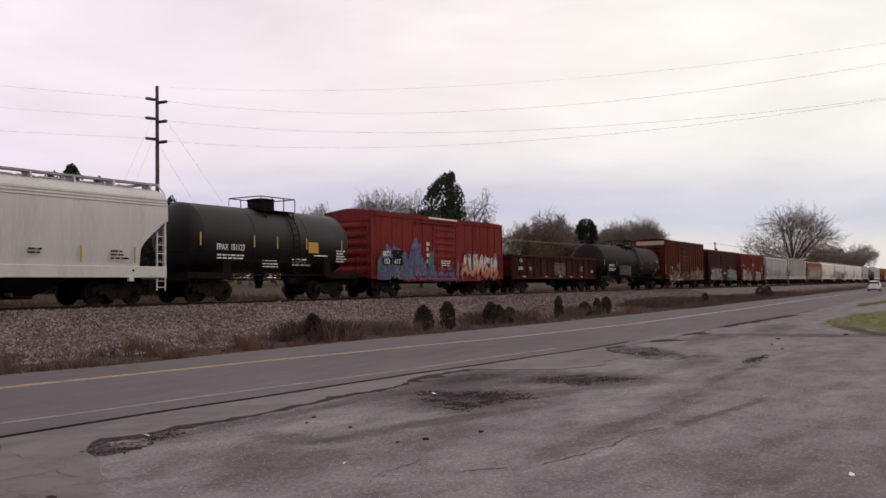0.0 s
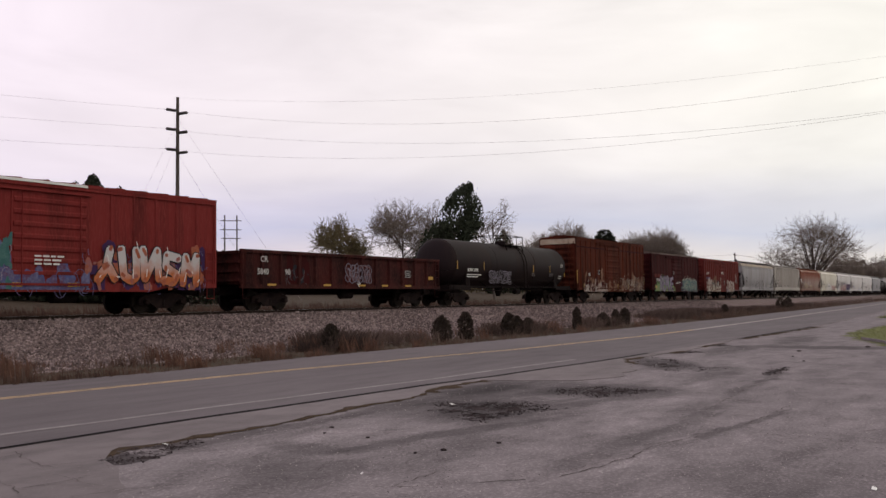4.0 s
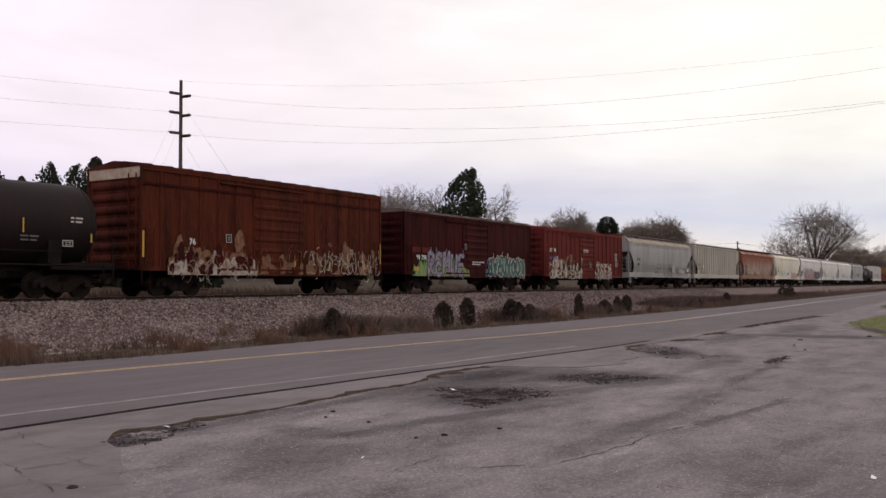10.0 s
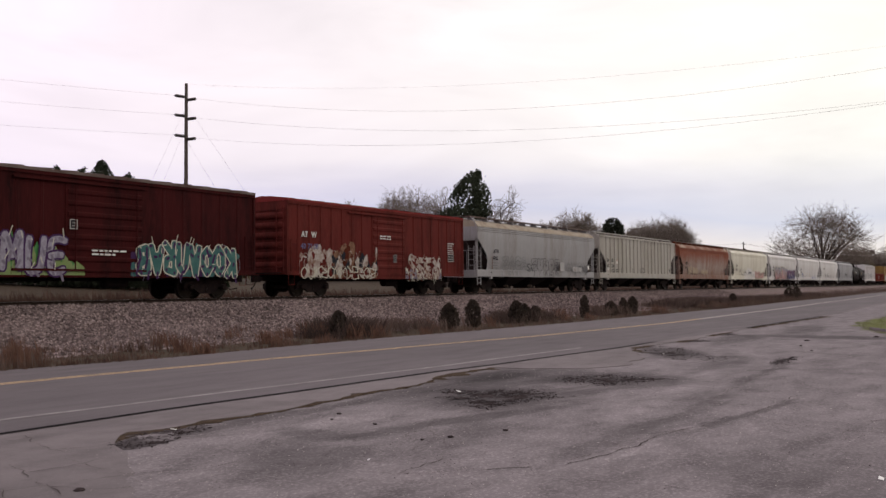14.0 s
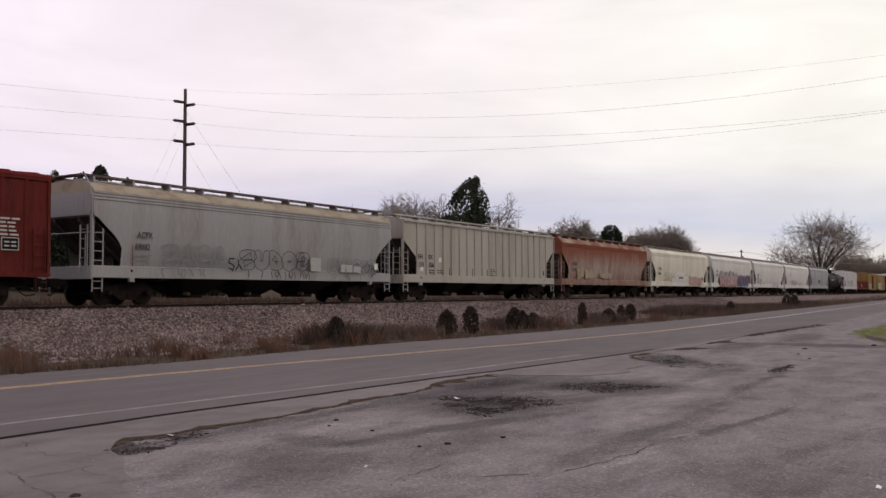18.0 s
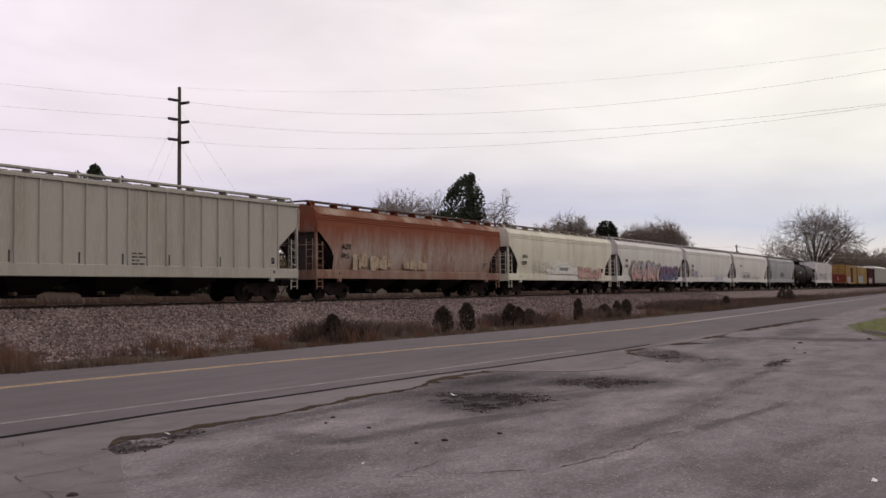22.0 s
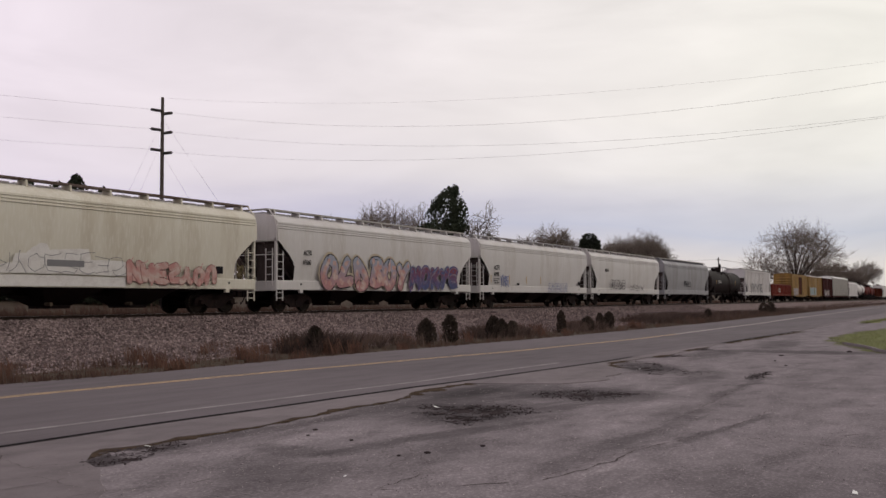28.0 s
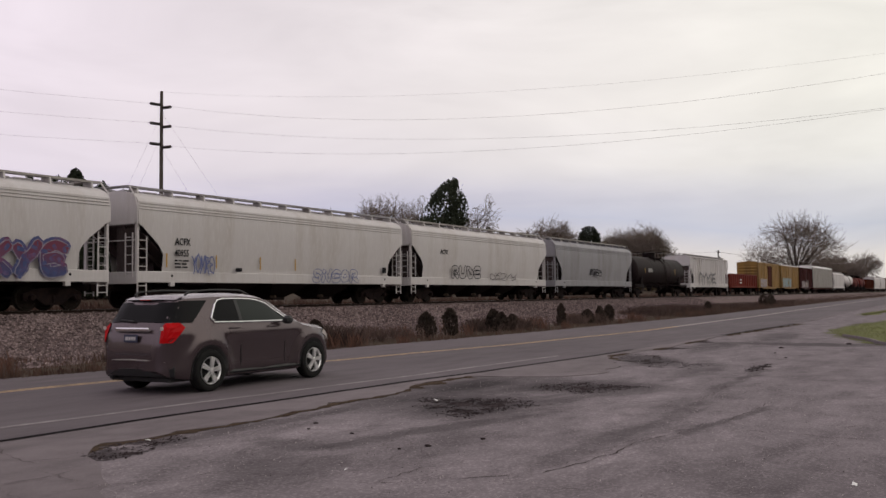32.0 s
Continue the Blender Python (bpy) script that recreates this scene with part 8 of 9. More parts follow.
for matt in (spray_black, spray_outline, spray_violet):
    matt.node_tree.nodes["Principled BSDF"].inputs["Specular IOR Level"].default_value = 0.02
spray_dim = plain("dull_grey_spray_line", (0.085, 0.07, 0.08), 0.8)

TRAIN = []


def couple(car, xl, xr):
    """Puts a car into the train between two places along it."""
    TRAIN.append((car, (xl + xr) / 2))
    car.location = ((xl + xr) / 2, TRACK_Y, RAIL_Z)
    return car, xl - (xl + xr) / 2


def yellow_bars(car, xs, y, z, tall=0.5, wide=0.07, flat_=False):
    for x in xs:
        part("reflector", Geo().box(x - wide / 2, x + wide / 2, y - 0.006, y, z, z + tall), yellow_mark, car)


# white covered hopper ahead of the first tank
c, o = couple(centre_flow("white covered hopper with rounded sides and roof walk", 10.5, 28.85, pale_white, end_paint=pale_white, walk_paint=pale_grey), 10.5, 28.85)
yellow_bars(c, (o + 14.3, o + 16.7), -1.62, 1.55, 0.6)
small_print(c, o + 12.2, -1.60, 1.95, 0.6, 2, dark_mark, 1)
small_print(c, o + 15.6, -1.60, 1.95, 0.6, 3, dark_mark, 2)

# first black tank car
c, o = couple(tank_car("shiny black tank car with white lettering and yellow placard", 30.0, 41.8, black_tank, 1.5, 4.24, (-0.9, 1.5), dome=True), 30.0, 41.8)
writing("FPAX 151127", 0.36, white_mark, c, o + 1.6, -1.53, 2.2, wide=0.84)
small_print(c, o + 1.65, -1.50, 1.95, 1.8, 2, white_mark, 3)
small_print(c, o + 4.7, -1.30, 1.75, 1.1, 3, white_mark, 4)
small_print(c, o + 6.7, -1.36, 1.85, 1.3, 3, white_mark, 5)
small_print(c, o + 10.0, -1.46, 2.45, 0.7, 6, white_mark, 6)
small_print(c, o + 8.2, -1.47, 2.05, 1.2, 1, white_mark, 9)
part("placard", Geo().box(o + 7.75, o + 8.5, -1.52, -1.51, 2.2, 2.72), yellow_mark, c, "yellow placard")
yellow_bars(c, (o + 0.7, o + 3.95, o + 5.5, o + 7.6, o + 10.4), -1.515, 2.35, 0.55, 0.09)

# faded red boxcar with blue and orange graffiti
c, o = couple(boxcar("faded red boxcar with blue and orange graffiti", 42.96, 58.49, bright_red, 4.6, 12, (49.36, 52.3), end_rows=6), 42.96, 58.49)
part("number_panel", Geo().box(o + 2.0, o + 2.95, -1.612, -1.608, 1.72, 2.55), dark_mark, c, "black number panel")
part("number_panel", Geo().box(o + 0.98, o + 1.9, -1.612, -1.608, 1.74, 2.1), dark_mark, c)
writing("BKTY", 0.38, white_mark, c, o + 1.0, -1.615, 2.2, wide=0.8)
writing("153", 0.38, white_mark, c, o + 1.05, -1.615, 1.79, wide=1.1)
writing("617", 0.38, white_mark, c, o + 2.1, -1.615, 1.79, wide=1.1)
haze_piece(c, o + 0.5, o + 6.4, 0.92, 2.75, -1.540, (spray_haze, spray_blue, spray_navy, spray_sea, spray_blue), spray_silver, 5, "hazy blue and violet graffiti", 160)
haze_piece(c, o + 6.3, o + 9.4, 0.9, 1.3, -1.540, (spray_blue, spray_haze), spray_haze, 8, "hazy blue spray along the sill", 24)
haze_piece(c, o + 9.2, o + 14.9, 0.9, 2.5, -1.538, (spray_violet, spray_orange), spray_haze, 9, "violet and orange spray behind letters", 50)
graffiti(c, o + 9.5, o + 14.7, 1.0, 2.5, -1.575, 5, orange_fade, spray_black, spray_orange, None, 6, "orange and silver graffiti letters", 0, 0.34)
for x in (0.9, 3.4, 6.3, 8.5, 14.0):
    part("reflector", Geo().box(o + x, o + x + 0.5, -1.555, -1.55, 1.0, 1.14), yellow_mark, c)
for z, w in ((1.9, 0.26), (2.25, 0.3), (2.6, 0.22), (2.9, 0.34)):
    part("notice_sheet", Geo().box(o + 5.6, o + 5.6 + w, -1.556, -1.55, z, z + 0.2), spray_cream, c)
part("eave_patch", Geo().box(o + 5.9, o + 9.3, -1.553, -1.548, 4.5, 4.59), white_roof, c, "bare white patch on the eave")
small_print(c, o + 7.2, -1.60, 2.0, 0.9, 3, white_mark, 57)

# battered red gondola
c, o = couple(gondola("battered dark red gondola with scrawled graffiti", 59.97, 76.06, gondola_red, 2.58, 0.98, 13), 59.97, 76.06)
writing("CR", 0.36, dim_mark, c, o + 1.15, -1.532, 2.15)
writing("5840", 0.36, dim_mark, c, o + 0.95, -1.532, 1.6)
writing("90", 0.36, dim_mark, c, o + 2.75, -1.532, 1.6)
bubble_outline(c, o + 7.1, o + 9.4, 1.3, 2.2, -1.545, "SEAZOR", spray_lilac, 12, "pale violet graffiti scrawl", 0.13, 0.04)
scrawl(c, o + 7.3, o + 9.2, 1.4, 2.1, -1.56, 14, spray_rose_dim, 4, 0.04, "dull rose graffiti scrawl")
haze_piece(c, o + 3.0, o + 4.6, 1.2, 1.95, -1.412, (maroon, spray_black, maroon), spray_dim, 13, "sooty smear of old spray paint", 30)
part("arrow", Geo().box(o + 8.28, o + 8.34, -1.536, -1.532, 1.12, 1.5).prism([(o + 8.14, 1.28), (o + 8.31, 1.05), (o + 8.48, 1.28), (o + 8.31, 1.17)], -1.536, -1.532), white_mark, c, "white stencilled arrow")
framed_square(c, o + 12.5, -1.533, 1.6, 0.5, 0.36)
for x in (1.6, 5.5, 8.3, 10.3, 12.5):
    part("reflector", Geo().box(o + x, o + x + 0.55, -1.537, -1.532, 1.10, 1.19), yellow_mark, c)
part("reflector", Geo().box(o + 14.85, o + 15.3, -1.54, -1.533, 1.5, 1.68), yellow_mark, c)

# long black tank car
c, o = couple(tank_car("long dull black tank car with white graffiti tag", 77.2, 94.9, old_tank, 1.48, 4.08, (-0.9, 1.9), dome=False), 77.2, 94.9)
writing("ADMX 25990", 0.27, white_mark, c, o + 2.1, -1.515, 2.08, wide=0.85)
small_print(c, o + 2.1, -1.47, 1.85, 1.8, 2, white_mark, 7)
graffiti(c, o + 4.7, o + 7.9, 1.3, 2.15, -1.525, 5, old_tank, spray_silver, old_tank, None, 21, "pale outlined graffiti tag", 0, 0.13, spray_silver, 0.075, "SNAZE")
yellow_bars(c, (o + 0.9, o + 4.2, o + 11.3, o + 14.0), -1.515, 2.2, 0.48, 0.06)
yellow_bars(c, (o + 16.7,), -1.44, 1.95, 0.75, 0.07)
framed_square(c, o + 15.5, -1.48, 1.78, 0.42, 0.22)
for x in (11.0, 13.9):
    small_print(c, o + x, -1.51, 2.06, 0.5, 2, spray_dim, int(x * 10))
small_print(c, o + 15.8, -1.51, 2.75, 0.4, 2, dim_mark, 78)

# tall brown boxcar with a pale roof end
c, o = couple(boxcar("tall rusty brown boxcar with pale end panel", 95.98, 111.52, brown_red, 5.03, 14, (102.05, 105.37), roof=brown_red, gate=pale_tan, peak=0.2, end_rows=7, belt=0.72), 95.98, 111.52)
haze_piece(c, o + 1.3, o + 6.0, 0.86, 2.0, -1.545, (spray_tan, brown_red, spray_tan, maroon), spray_tan, 31, "worn tan and white graffiti", 90)
haze_piece(c, o + 1.3, o + 6.2, 0.84, 1.15, -1.572, (spray_white,), spray_white, 32, "worn white graffiti along the sill", 26)
haze_piece(c, o + 6.3, o + 9.3, 0.9, 1.9, -1.56, (spray_tan, brown_red), spray_tan, 33, "faded tan graffiti on the door", 22)
haze_piece(c, o + 9.5, o + 15.1, 0.9, 2.15, -1.545, (spray_tan, brown_red, spray_tan, brown_red), spray_cream, 34, "faded tan graffiti", 44)
scrawl(c, o + 9.6, o + 15.0, 0.95, 2.0, -1.60, 37, spray_white, 9, 0.03, "worn white spray strokes")
small_print(c, o + 1.6, -1.545, 1.85, 0.9, 3, white_mark, 35)
writing("76", 0.34, white_mark, c, o + 2.4, -1.545, 2.05)
framed_square(c, o + 4.4, -1.55, 2.2, 0.32, 0.34)
framed_square(c, o + 12.9, -1.55, 1.35, 0.3, 0.3)
for x in (1.35, 4.0, 8.7, 11.2, 14.0):
    part("reflector", Geo().box(o + x, o + x + 0.08, -1.565, -1.56, 1.1, 1.5), yellow_mark, c)
yellow_bars(c, (o + 0.12, o + 15.4), -1.55, 1.5, 1.0, 0.1)

# dark maroon boxcar with violet and teal pieces
c, o = couple(boxcar("dark maroon boxcar with silver and teal graffiti", 113.71, 129.23, maroon, 4.5, 14, (119.99, 123.3), roof=tar_roof, smooth_panels=True, end_rows=6), 113.71, 129.23)
rng = random.Random(40)
for k, paint in enumerate((spray_green, spray_lime)):
    spikes = [[(a - w, 0.9), (a + w, 0.9), (a + w * 0.9, 0.9 + z * 0.55), (a + rng.uniform(-0.1, 0.1), 0.9 + z), (a - w * 0.8, 0.9 + z * 0.5)] for a, w, z in ((o + 1.0 + 0.46 * q + 0.23 * k, rng.uniform(0.16, 0.3), 0.35 + 1.25 * math.sin(min(3.1, 0.25 + q * 0.23)) * rng.uniform(0.75, 1.1)) for q in range(13))]
    tagged(part("graffiti", sheet_of(spikes, -1.532 - 0.006 * k), paint, c), "green spiked backing of graffiti", kind="stuff")
graffiti(c, o + 2.1, o + 6.4, 0.88, 2.3, -1.562, 5, spray_silver, spray_violet, spray_lilac, None, 41, "silver violet graffiti letters", 0, 0.22, spray_cream, 0.13, "REMUE")
haze_piece(c, o + 9.0, o + 14.6, 0.88, 2.0, -1.535, (spray_violet, spray_sea), spray_lilac, 44, "violet spray behind letters", 40)
graffiti(c, o + 9.1, o + 14.4, 0.85, 2.15, -1.575, 8, spray_sea, spray_cream, spray_violet, None, 43, "teal and cream graffiti letters", 0, 0.24, spray_cream, 0.10)
small_print(c, o + 7.3, -1.575, 1.75, 1.3, 2, white_mark, 44)
framed_square(c, o + 6.4, -1.575, 2.5, 0.3, 0.34)
writing("90 290", 0.36, white_mark, c, o + 1.05, -1.61, 1.82, wide=1.0)
for x in (0.75, 1.75):
    part("number_panel", Geo().box(o + x, o + x + 0.8, -1.54, -1.536, 2.2, 2.5), oxide_red, c)
part("reflector", Geo().box(o + 0.9, o + 1.4, -1.552, -1.548, 1.2, 1.4), yellow_mark, c)

# red boxcar
c, o = couple(boxcar("faded oxide red boxcar with white graffiti", 131.28, 146.81, oxide_red, 4.45, 16, (137.73, 140.7), roof=bright_red, end_rows=6), 131.28, 146.81)
haze_piece(c, o + 0.8, o + 3.2, 0.9, 2.0, -1.545, (spray_white, oxide_red), spray_white, 51, "worn white graffiti", 34)
writing("40 71 08", 0.36, spray_haze, c, o + 0.9, -1.55, 2.2, wide=1.0)
haze_piece(c, o + 3.1, o + 6.8, 0.88, 2.2, -1.545, (spray_tan, brown_red, spray_black, spray_white), spray_white, 52, "worn tan black and white graffiti", 70)
scrawl(c, o + 0.9, o + 6.6, 0.85, 1.4, -1.575, 54, spray_cream, 12, 0.05, "worn white spray strokes")
graffiti(c, o + 9.5, o + 12.9, 0.8, 2.15, -1.548, 4, spray_white, oxide_red, oxide_red, None, 53, "white graffiti", 0, 0.3, spray_cream, 0.06)
haze_piece(c, o + 9.4, o + 13.0, 0.84, 1.2, -1.545, (spray_cream, spray_lilac), spray_cream, 56, "white and lilac graffiti along the sill", 24)
writing("AT  W", 0.36, white_mark, c, o + 0.95, -1.545, 2.75)
framed_square(c, o + 13.75, -1.549, 1.85, 0.62, 0.42)
small_print(c, o + 7.0, -1.60, 3.0, 1.0, 2, white_mark, 56)
framed_square(c, o + 8.2, -1.60, 1.7, 0.3, 0.4)
small_print(c, o + 13.7, -1.553, 2.85, 0.6, 5, dim_mark, 55)

# smooth grey hopper
c, o = couple(centre_flow("weathered grey covered hopper with black outline graffiti", 148.46, 166.79, pale_grey, roof=roof_dust, plate=False, walk_paint=tar_roof), 148.46, 166.79)
writing("ACFX", 0.33, spray_outline, c, o + 1.9, -1.625, 2.5, wide=0.85)
writing("69882", 0.33, spray_outline, c, o + 1.8, -1.62, 2.06, wide=0.85)
for k in range(3):
    small_print(c, o + 1.75, -1.60, 1.84 - 0.16 * k, 0.8, 1, spray_faint, 600 + k)
bubble_outline(c, o + 2.9, o + 6.6, 1.45, 2.35, -1.645, "ZAEA", spray_faint, 61, "faint grey graffiti outline", 0.13, 0.05, 7)
bubble_outline(c, o + 7.0, o + 11.8, 1.42, 2.3, -1.645, "ZUDOB", spray_outline, 62, "dark grey graffiti outline", 0.2, 0.032, 16)
scrawl(c, o + 6.5, o + 7.3, 1.4, 1.9, -1.65, 65, spray_black, 2, 0.06, "black graffiti scrawl")
bubble_outline(c, o + 12.9, o + 17.0, 1.42, 2.1, -1.645, "NUASOR", spray_faint, 63, "faint grey graffiti outline", 0.15, 0.035, 10)
scrawl(c, o + 15.0, o + 16.8, 1.42, 1.9, -1.655, 66, spray_outline, 4, 0.03, "thin dark graffiti scrawl")
for x, z, w, tall in ((11.75, 1.45, 0.75, 0.62), (14.0, 1.45, 0.9, 0.35), (15.0, 1.44, 0.6, 0.3)):
    part("paint_patch", sheet_of([blotch([(o + x, z), (o + x + w, z), (o + x + w, z + tall), (o + x + 0.03, z + tall)], 0.015, int(x * 10), 5)], -1.66), cover_grey, c, "lighter grey painted-over patch")
for x, z, tall in ((1.62, 1.46, 0.75), (11.7, 1.46, 0.3), (14.35, 1.46, 0.3), (16.9, 1.46, 0.35)):
    part("rust_streak", sheet_of([blotch([(o + x, z), (o + x + 0.08, z), (o + x + 0.06, z + tall), (o + x + 0.02, z + tall)], 0.015, int(x * 10), 6)], -1.662), spray_tan, c)
part("sticker", Geo().box(o + 16.75, o + 17.05, -1.667, -1.662, 1.6, 1.92), white_mark, c, "white paper sticker")

# ribbed light grey hopper
c, o = couple(centre_flow("light grey ribbed covered hopper", 168.0, 187.12, warm_grey, straight=True, ribs=19, side_top=4.36, seam=False, plate=False), 168.0, 187.12)
for a, b, z in (("EH", "SX", 2.32), ("123", "356", 1.87)):
    writing(a, 0.36, dark_mark, c, o + 1.5, -1.512, z, wide=1.05)
    writing(b, 0.36, dark_mark, c, o + 2.55, -1.512, z, wide=1.05)
for x, z in ((o + 3.64, 2.18), (o + 1.72, 1.64)):
    f = part("sticker", Geo().box(x - 0.03, x + 0.31, -1.509, -1.505, z - 0.03, z + 0.29), spray_rose, c, "red-edged white paper sticker")
    part("sticker_field", Geo().box(x, x + 0.28, -1.513, -1.509, z, z + 0.26), white_mark, f)
for k, x in enumerate((2.6, 3.5)):
    small_print(c, o + x, -1.507, 1.66, 0.45, 3, dark_mark, 64 + k)
small_print(c, o + 9.75, -1.507, 1.85, 0.5, 4, spray_outline, 66)
framed_square(c, o + 17.3, -1.507, 1.6, 0.26, 0.34)
for x in (4.8, 7.45, 9.3, 11.5, 14.2):
    part("reflector", Geo().box(o + x, o + x + 0.07, -1.512, -1.505, 1.46, 1.86), spray_outline, c)

# rusty hopper
c, o = couple(centre_flow("rust-streaked covered hopper with peeling pale patches", 188.43, 206.81, rust_hopper, roof=rust_roof, end_paint=rust_hopper, walk_paint=tar_roof), 188.43, 206.81)
writing("ACFX", 0.36, dark_mark, c, o + 1.85, -1.62, 2.45, wide=0.8)
writing("6915", 0.36, dark_mark, c, o + 1.8, -1.62, 2.0, wide=0.8)
rng = random.Random(58)
for x, z, w, hh in ((2.7, 1.5, 1.1, 0.85), (4.2, 1.5, 1.9, 0.85), (7.2, 1.5, 1.9, 0.6)):
    a = x
    while a < x + w:
        b = a + rng.uniform(0.2, 0.5)
        low, high = z + rng.uniform(-0.1, 0.15), z + hh * rng.uniform(0.5, 1.05)
        part("peeled_patch", sheet_of([blotch([(o + a, low), (o + b, low), (o + b, high), (o + a, high)], 0.035, int(a * 100), 5)], -1.612 - 0.002 * int(a * 7 % 5)), peel_tan, c)
        a = b + rng.uniform(-0.02, 0.12)
part("reflector", Geo().box(o + 9.1, o + 9.6, -1.54, -1.53, 1.2, 1.32), white_mark, c)
framed_square(c, o + 16.15, -1.61, 1.78, 0.32, 0.3)

# cream hopper with rose tags
c, o = couple(centre_flow("soiled cream covered hopper with rose graffiti", 208.08, 226.48, cream_white, walk_paint=tar_roof), 208.08, 226.48)
writing("GTCX", 0.34, dark_mark, c, o + 1.85, -1.625, 2.5, wide=0.85)
writing("53098", 0.34, dark_mark, c, o + 1.8, -1.625, 2.05, wide=0.85)
scrawl(c, o + 3.2, o + 6.0, 1.5, 2.3, -1.66, 73, spray_dim, 9, 0.022, "thin black scribble")
white_block = surface("sprayed_white_block", (0.60, 0.57, 0.56), (0.50, 0.46, 0.45), scale=3, rough=0.6, bump=0)
blocks = ([(5.6, 1.46), (5.6, 1.75), (6.6, 1.8), (6.7, 2.12), (7.1, 2.15), (7.6, 2.5), (7.9, 2.5), (8.0, 2.3), (9.6, 2.38), (9.7, 2.0), (11.4, 1.98), (11.3, 1.46)], [(5.9, 1.03), (5.9, 1.4), (11.3, 1.4), (11.3, 1.03)])
for k, pts in enumerate(blocks):
    part("graffiti", sheet_of([blotch([(o + x, z) for x, z in pts], 0.02, 71 + k, 8)], -1.615 if k == 0 else -1.565), white_block, c, "white sprayed blocks of old graffiti")
part("paint_patch", Geo().box(o + 7.9, o + 9.4, -1.622, -1.617, 1.72, 1.95), spray_faint, c, "grey painted bar")
scrawl(c, o + 5.8, o + 11.2, 1.5, 2.2, -1.624, 74, spray_faint, 8, 0.022, "thin grey spray outlines")
graffiti(c, o + 11.2, o + 16.0, 1.1, 2.0, -1.625, 7, spray_rose, rose_line, spray_rose, None, 72, "rose red graffiti letters", 0, 0.24, spray_pink, 0.05)
part("stencil_square", Geo().box(o + 15.9, o + 16.3, -1.62, -1.61, 1.65, 1.95), dark_mark, c)
for x in (8.0, 12.4, 17.2):
    part("reflector", Geo().box(o + x, o + x + 0.6, -1.54, -1.532, 1.06, 1.2), yellow_mark, c)

# white hopper with the long pink and navy piece
c, o = couple(centre_flow("white covered hopper with pink and navy graffiti", 227.87, 246.19, pale_white), 227.87, 246.19)
writing("ACFX", 0.34, dark_mark, c, o + 1.85, -1.62, 2.65, wide=0.7)
writing("69660", 0.34, dark_mark, c, o + 1.8, -1.62, 2.2, wide=0.7)
graffiti(c, o + 2.9, o + 11.2, 1.0, 2.72, -1.645, 6, pink_fade, spray_black, spray_rose, tan_mist, 81, "pink and pale blue bubble graffiti letters with dark outline", 0, 0.52, spray_rose, 0.10, "OLDBOY")
graffiti(c, o + 11.0, o + 16.6, 1.05, 2.35, -1.652, 5, plum_fade, spray_silver, spray_navy, spray_navy, 82, "navy and plum graffiti letters with pale outline", 0, 0.34, spray_navy, 0.07, "MOKYE")

# white hopper, lettered
c, o = couple(centre_flow("chalky white covered hopper with small blue tags", 247.49, 265.85, pale_white, walk_paint=pale_grey), 247.49, 265.85)
writing("ACFX", 0.40, dark_mark, c, o + 1.82, -1.62, 2.5, wide=0.8)
writing("40955", 0.38, dark_mark, c, o + 1.8, -1.62, 2.06, wide=0.8)
small_print(c, o + 1.8, -1.61, 1.85, 0.8, 3, dark_mark, 91)
scrawl(c, o + 2.7, o + 3.9, 1.4, 2.1, -1.62, 92, spray_blueline, 5, 0.055, "small blue graffiti tag")
bubble_outline(c, o + 10.3, o + 14.2, 1.06, 1.72, -1.65, "SNEOR", spray_blueline, 93, "blue outlined graffiti tag", 0.11, 0.035)
yellow_bars(c, (o + 1.4, o + 4.1, o + 6.8, o + 9.2), -1.60, 1.6, 0.55, 0.07)
part("stencil_square", Geo().box(o + 5.25, o + 5.65, -1.60, -1.595, 1.5, 1.65), dark_mark, c)
part("stencil_square", Geo().box(o + 16.4, o + 16.75, -1.61, -1.60, 1.6, 1.9), dark_mark, c)

c, o = couple(centre_flow("chalky white covered hopper with black tags", 266.86, 285.32, pale_white), 266.86, 285.32)
bubble_outline(c, o + 4.2, o + 8.2, 1.4, 2.2, -1.65, "RUDE", spray_black, 101, "black graffiti tag", 0.14, 0.05)
scrawl(c, o + 9.4, o + 13.4, 1.35, 1.8, -1.62, 102, spray_dim, 5, 0.045, "black graffiti tag")
writing("ACFX", 0.36, dark_mark, c, o + 3.1, -1.62, 2.85)

c, o = couple(centre_flow("mid grey covered hopper", 287.13, 304.61, mid_grey), 287.13, 304.61)
scrawl(c, o + 7.0, o + 9.6, 1.9, 2.4, -1.62, 103, spray_black, 4, 0.07, "black graffiti tag")

c, o = couple(tank_car("black tank car with weathered shell", 305.9, 323.2, old_tank, 1.45, 4.0, dome=True), 305.9, 323.2)
small_print(c, o + 4, -1.47, 2.7, 1.6, 3, white_mark, 5)
yellow_bars(c, (o + 3, o + 13), -1.47, 2.3, 0.5, 0.1)
c, o = couple(centre_flow("white ribbed covered hopper with grey scrawl", 324.55, 342.01, pale_white, straight=True, ribs=17, side_top=4.36, seam=False), 324.55, 342.01)
scrawl(c, o + 3.4, o + 11.0, 1.3, 2.6, -1.615, 111, spray_faint, 5, 0.2, "grey graffiti scrawl")
c, o = couple(gondola("orange-red gondola with low sides", 343.3, 359.8, orange_red, 2.7, 0.98, 14), 343.3, 359.8)
part("emblem", Geo().box(o + 5.5, o + 6.7, -1.546, -1.54, 1.56, 1.7), white_mark, c, "plain white painted emblem")
part("emblem", Geo().box(o + 5.5, o + 6.7, -1.546, -1.54, 1.95, 2.09), white_mark, c, "plain white painted emblem")
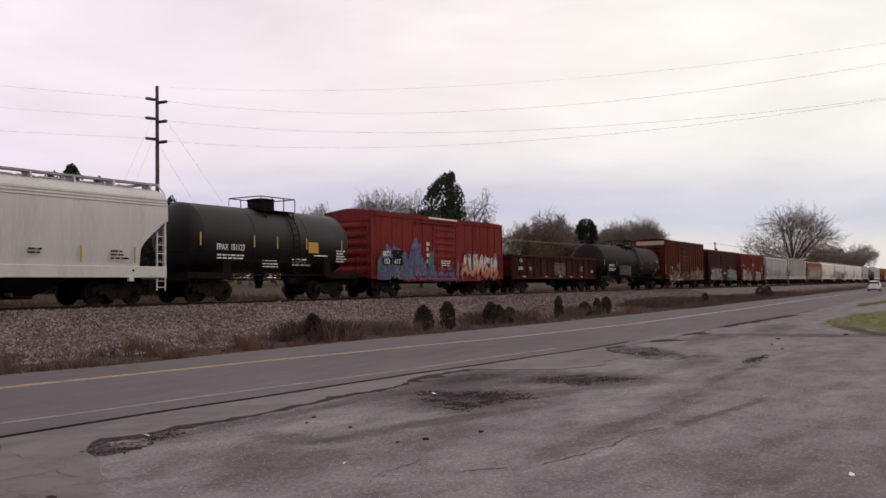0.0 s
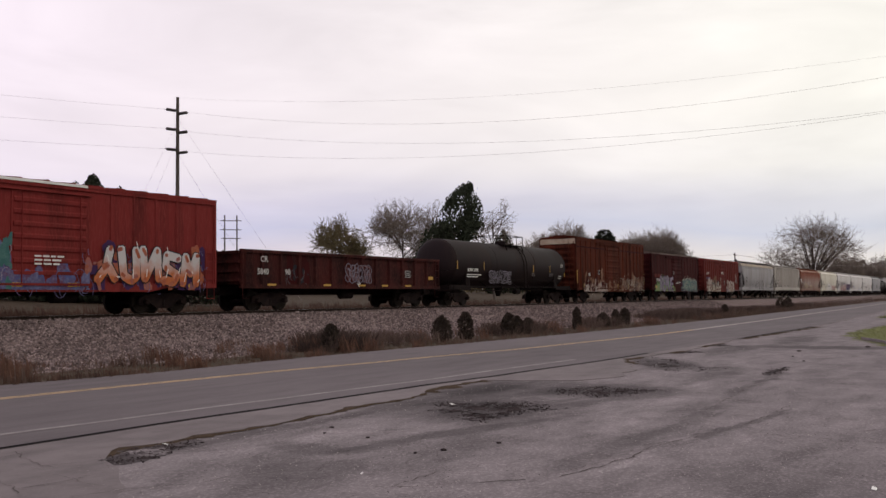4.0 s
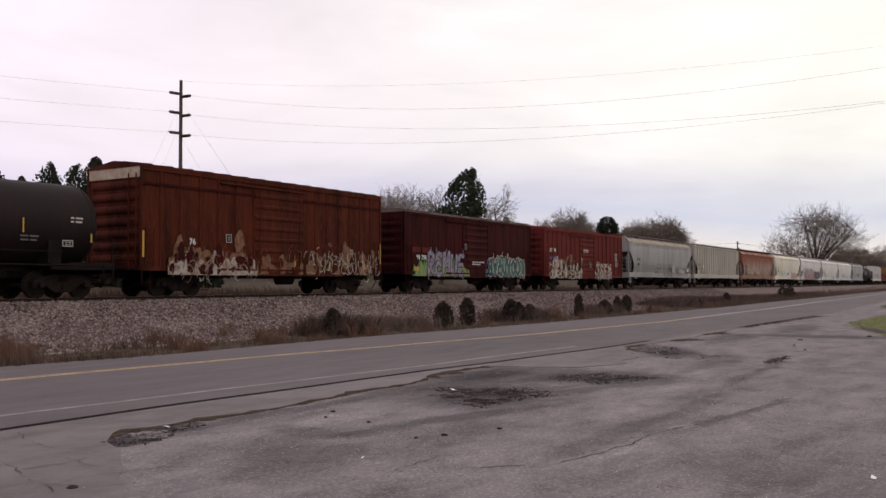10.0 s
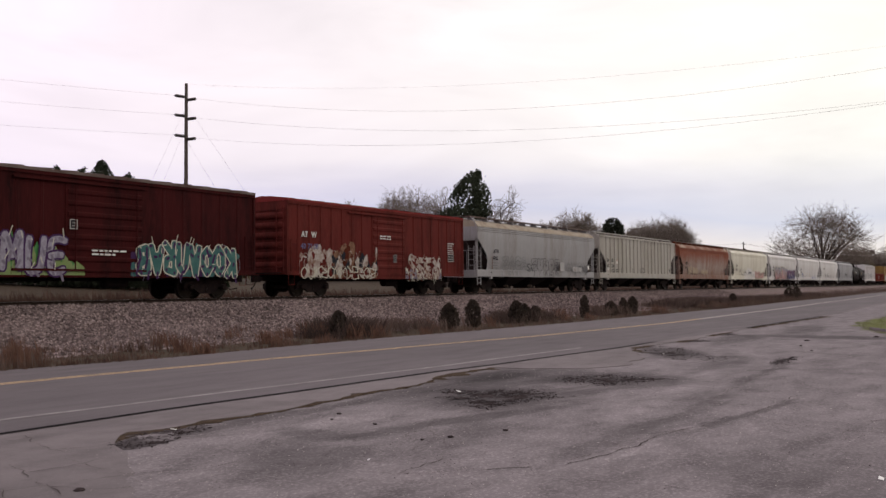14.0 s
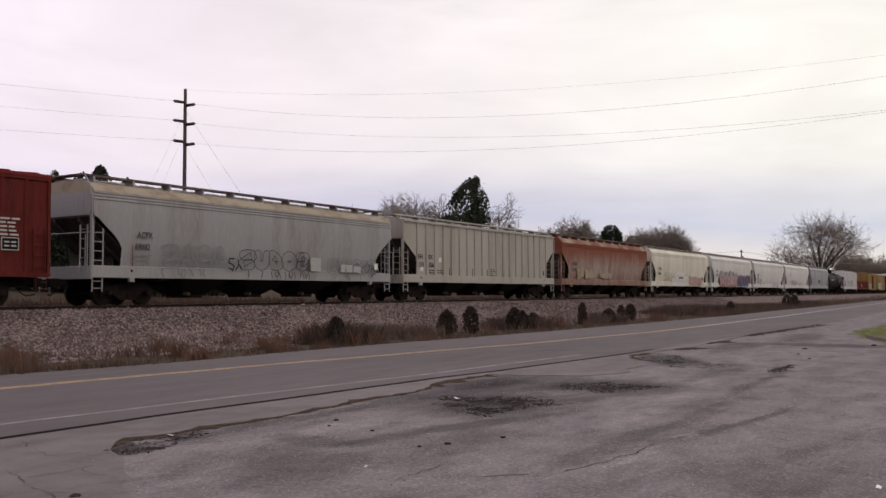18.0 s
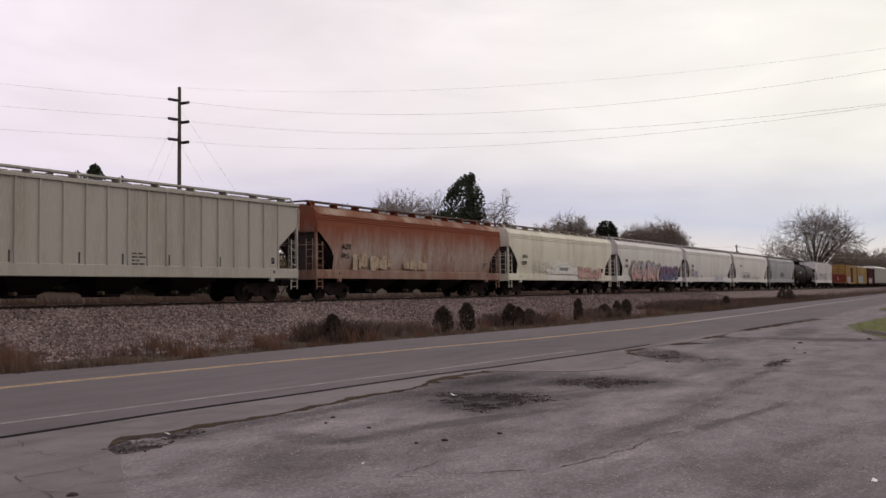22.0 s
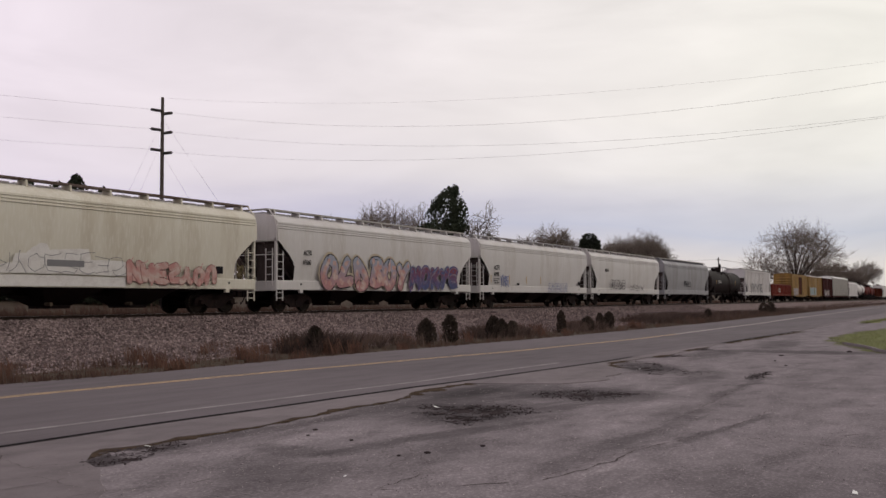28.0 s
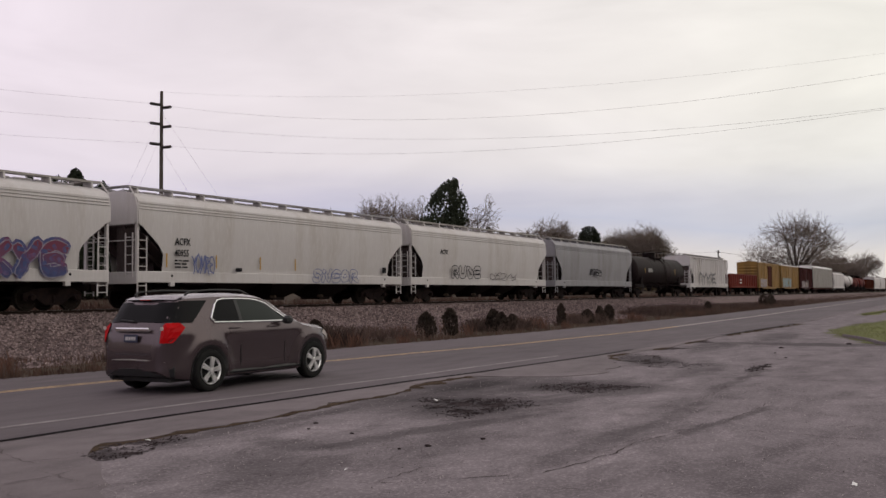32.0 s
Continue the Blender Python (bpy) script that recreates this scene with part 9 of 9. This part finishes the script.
c, o = couple(boxcar("old yellow boxcar with ribbed end", 361.06, 377.29, yellow_box, 4.7, 12, (368, 371), door_paint=brown_red, end_rows=7), 361.06, 377.29)
graffiti(c, o + 1, o + 6, 0.95, 2.3, -1.548, 5, spray_white, spray_faint, spray_silver, None, 112, "pale graffiti")
c, o = couple(boxcar("old yellow boxcar with white roof", 378.8, 395.4, yellow_box, 4.75, 12, (385, 389), roof=white_roof, end_rows=6), 378.8, 395.4)
graffiti(c, o + 1, o + 9, 0.95, 2.6, -1.548, 6, spray_teal, spray_faint, spray_silver, None, 113, "faded teal graffiti")
c, o = couple(boxcar("maroon boxcar with pale graffiti", 396.7, 411.0, maroon, 4.8, 12, (402, 405), roof=white_roof), 396.7, 411.0)
graffiti(c, o + 2, o + 9, 0.95, 2.3, -1.548, 5, spray_white, spray_faint, spray_silver, None, 114, "pale graffiti")
couple(autorack("tall galvanised autorack with white roof", 412.2, 438.6), 412.2, 438.6)
couple(centre_flow("white covered hopper far down the train", 440.6, 459.4, pale_white), 440.6, 459.4)
couple(tank_car("white tank car far down the train", 461, 478, pale_white, 1.5, 4.3, rails_black=dark_frame), 461, 478)
couple(tank_car("red tank car with pale ends", 479.4, 493.2, oxide_red, 1.4, 3.9), 479.4, 493.2)
couple(tank_car("red tank car with pale ends", 494.6, 508, oxide_red, 1.4, 3.9), 494.6, 508)
couple(gondola("brown gondola with high sides", 509.4, 531, brown_red, 3.6, 0.98, 14), 509.4, 531)
couple(centre_flow("white covered hopper far down the train", 533, 551, pale_white), 533, 551)
couple(centre_flow("white covered hopper far down the train", 552.4, 570.6, pale_white), 552.4, 570.6)
couple(boxcar("red boxcar far down the train", 572, 587.5, oxide_red, 4.6, 12, (578, 581)), 572, 587.5)
couple(centre_flow("white covered hopper far down the train", 589, 607, pale_grey), 589, 607)


# ---- what moves ----
def train_shift(t):
    """How far the train has come along the track at t seconds."""
    u = t / 10
    return 10 * (-0.33616 - 7.04358 * u + 0.11103 * u * u - 0.01903 * u ** 3)


def motions():
    for car, middle in TRAIN:
        walk(car, [(t, pose(middle + train_shift(t), TRACK_Y, RAIL_Z)) for t in (0, 4, 8, 12, 16, 20, 24, 28, 32)])
    # the SUV overtakes the camera at the very end; two cars drive off at the start
    speed = 21.2
    for car, x32, y, v, turn in ((SUV, 11.0, 11.79, speed, 1.0),):
        walk(car, [(t, pose(x32 - v * (32 - t), y + (0.3 if t < 31 else 0.0), 0, 0, 0, turn)) for t in (0, 16, 31, 31.5, 32)])
    walk(FAR_CAR, [(t, pose(155 + 17 * t, 13.4 + 0.17 * t, 0, 0, 0, 1.2)) for t in (0, 1, 4, 12, 32)])
    walk(BLUE_CAR, [(t, pose(172 + 17 * t, 11.9 + 0.17 * t, 0, 0, 0, 1.2)) for t in (0, 1, 4, 12, 32)])
    # five-spoked wheels: the turn that is left of each step once whole spokes are taken off
    for w, x, s in SUV_WHEELS:
        half = 0 if s < 0 else 180
        x, y, z = x * CAR_SIZE, s * 0.835 * CAR_SIZE, 0.36 * CAR_SIZE
        rows = [(0, pose(x, y, z, 0, 0, half))]
        rows += [(31 + k / 30, pose(x, y, z, 0, 40.5 * k, 0) @ pose(0, 0, 0, 0, 0, half)) for k in range(31)]
        walk(w, rows)


motions()
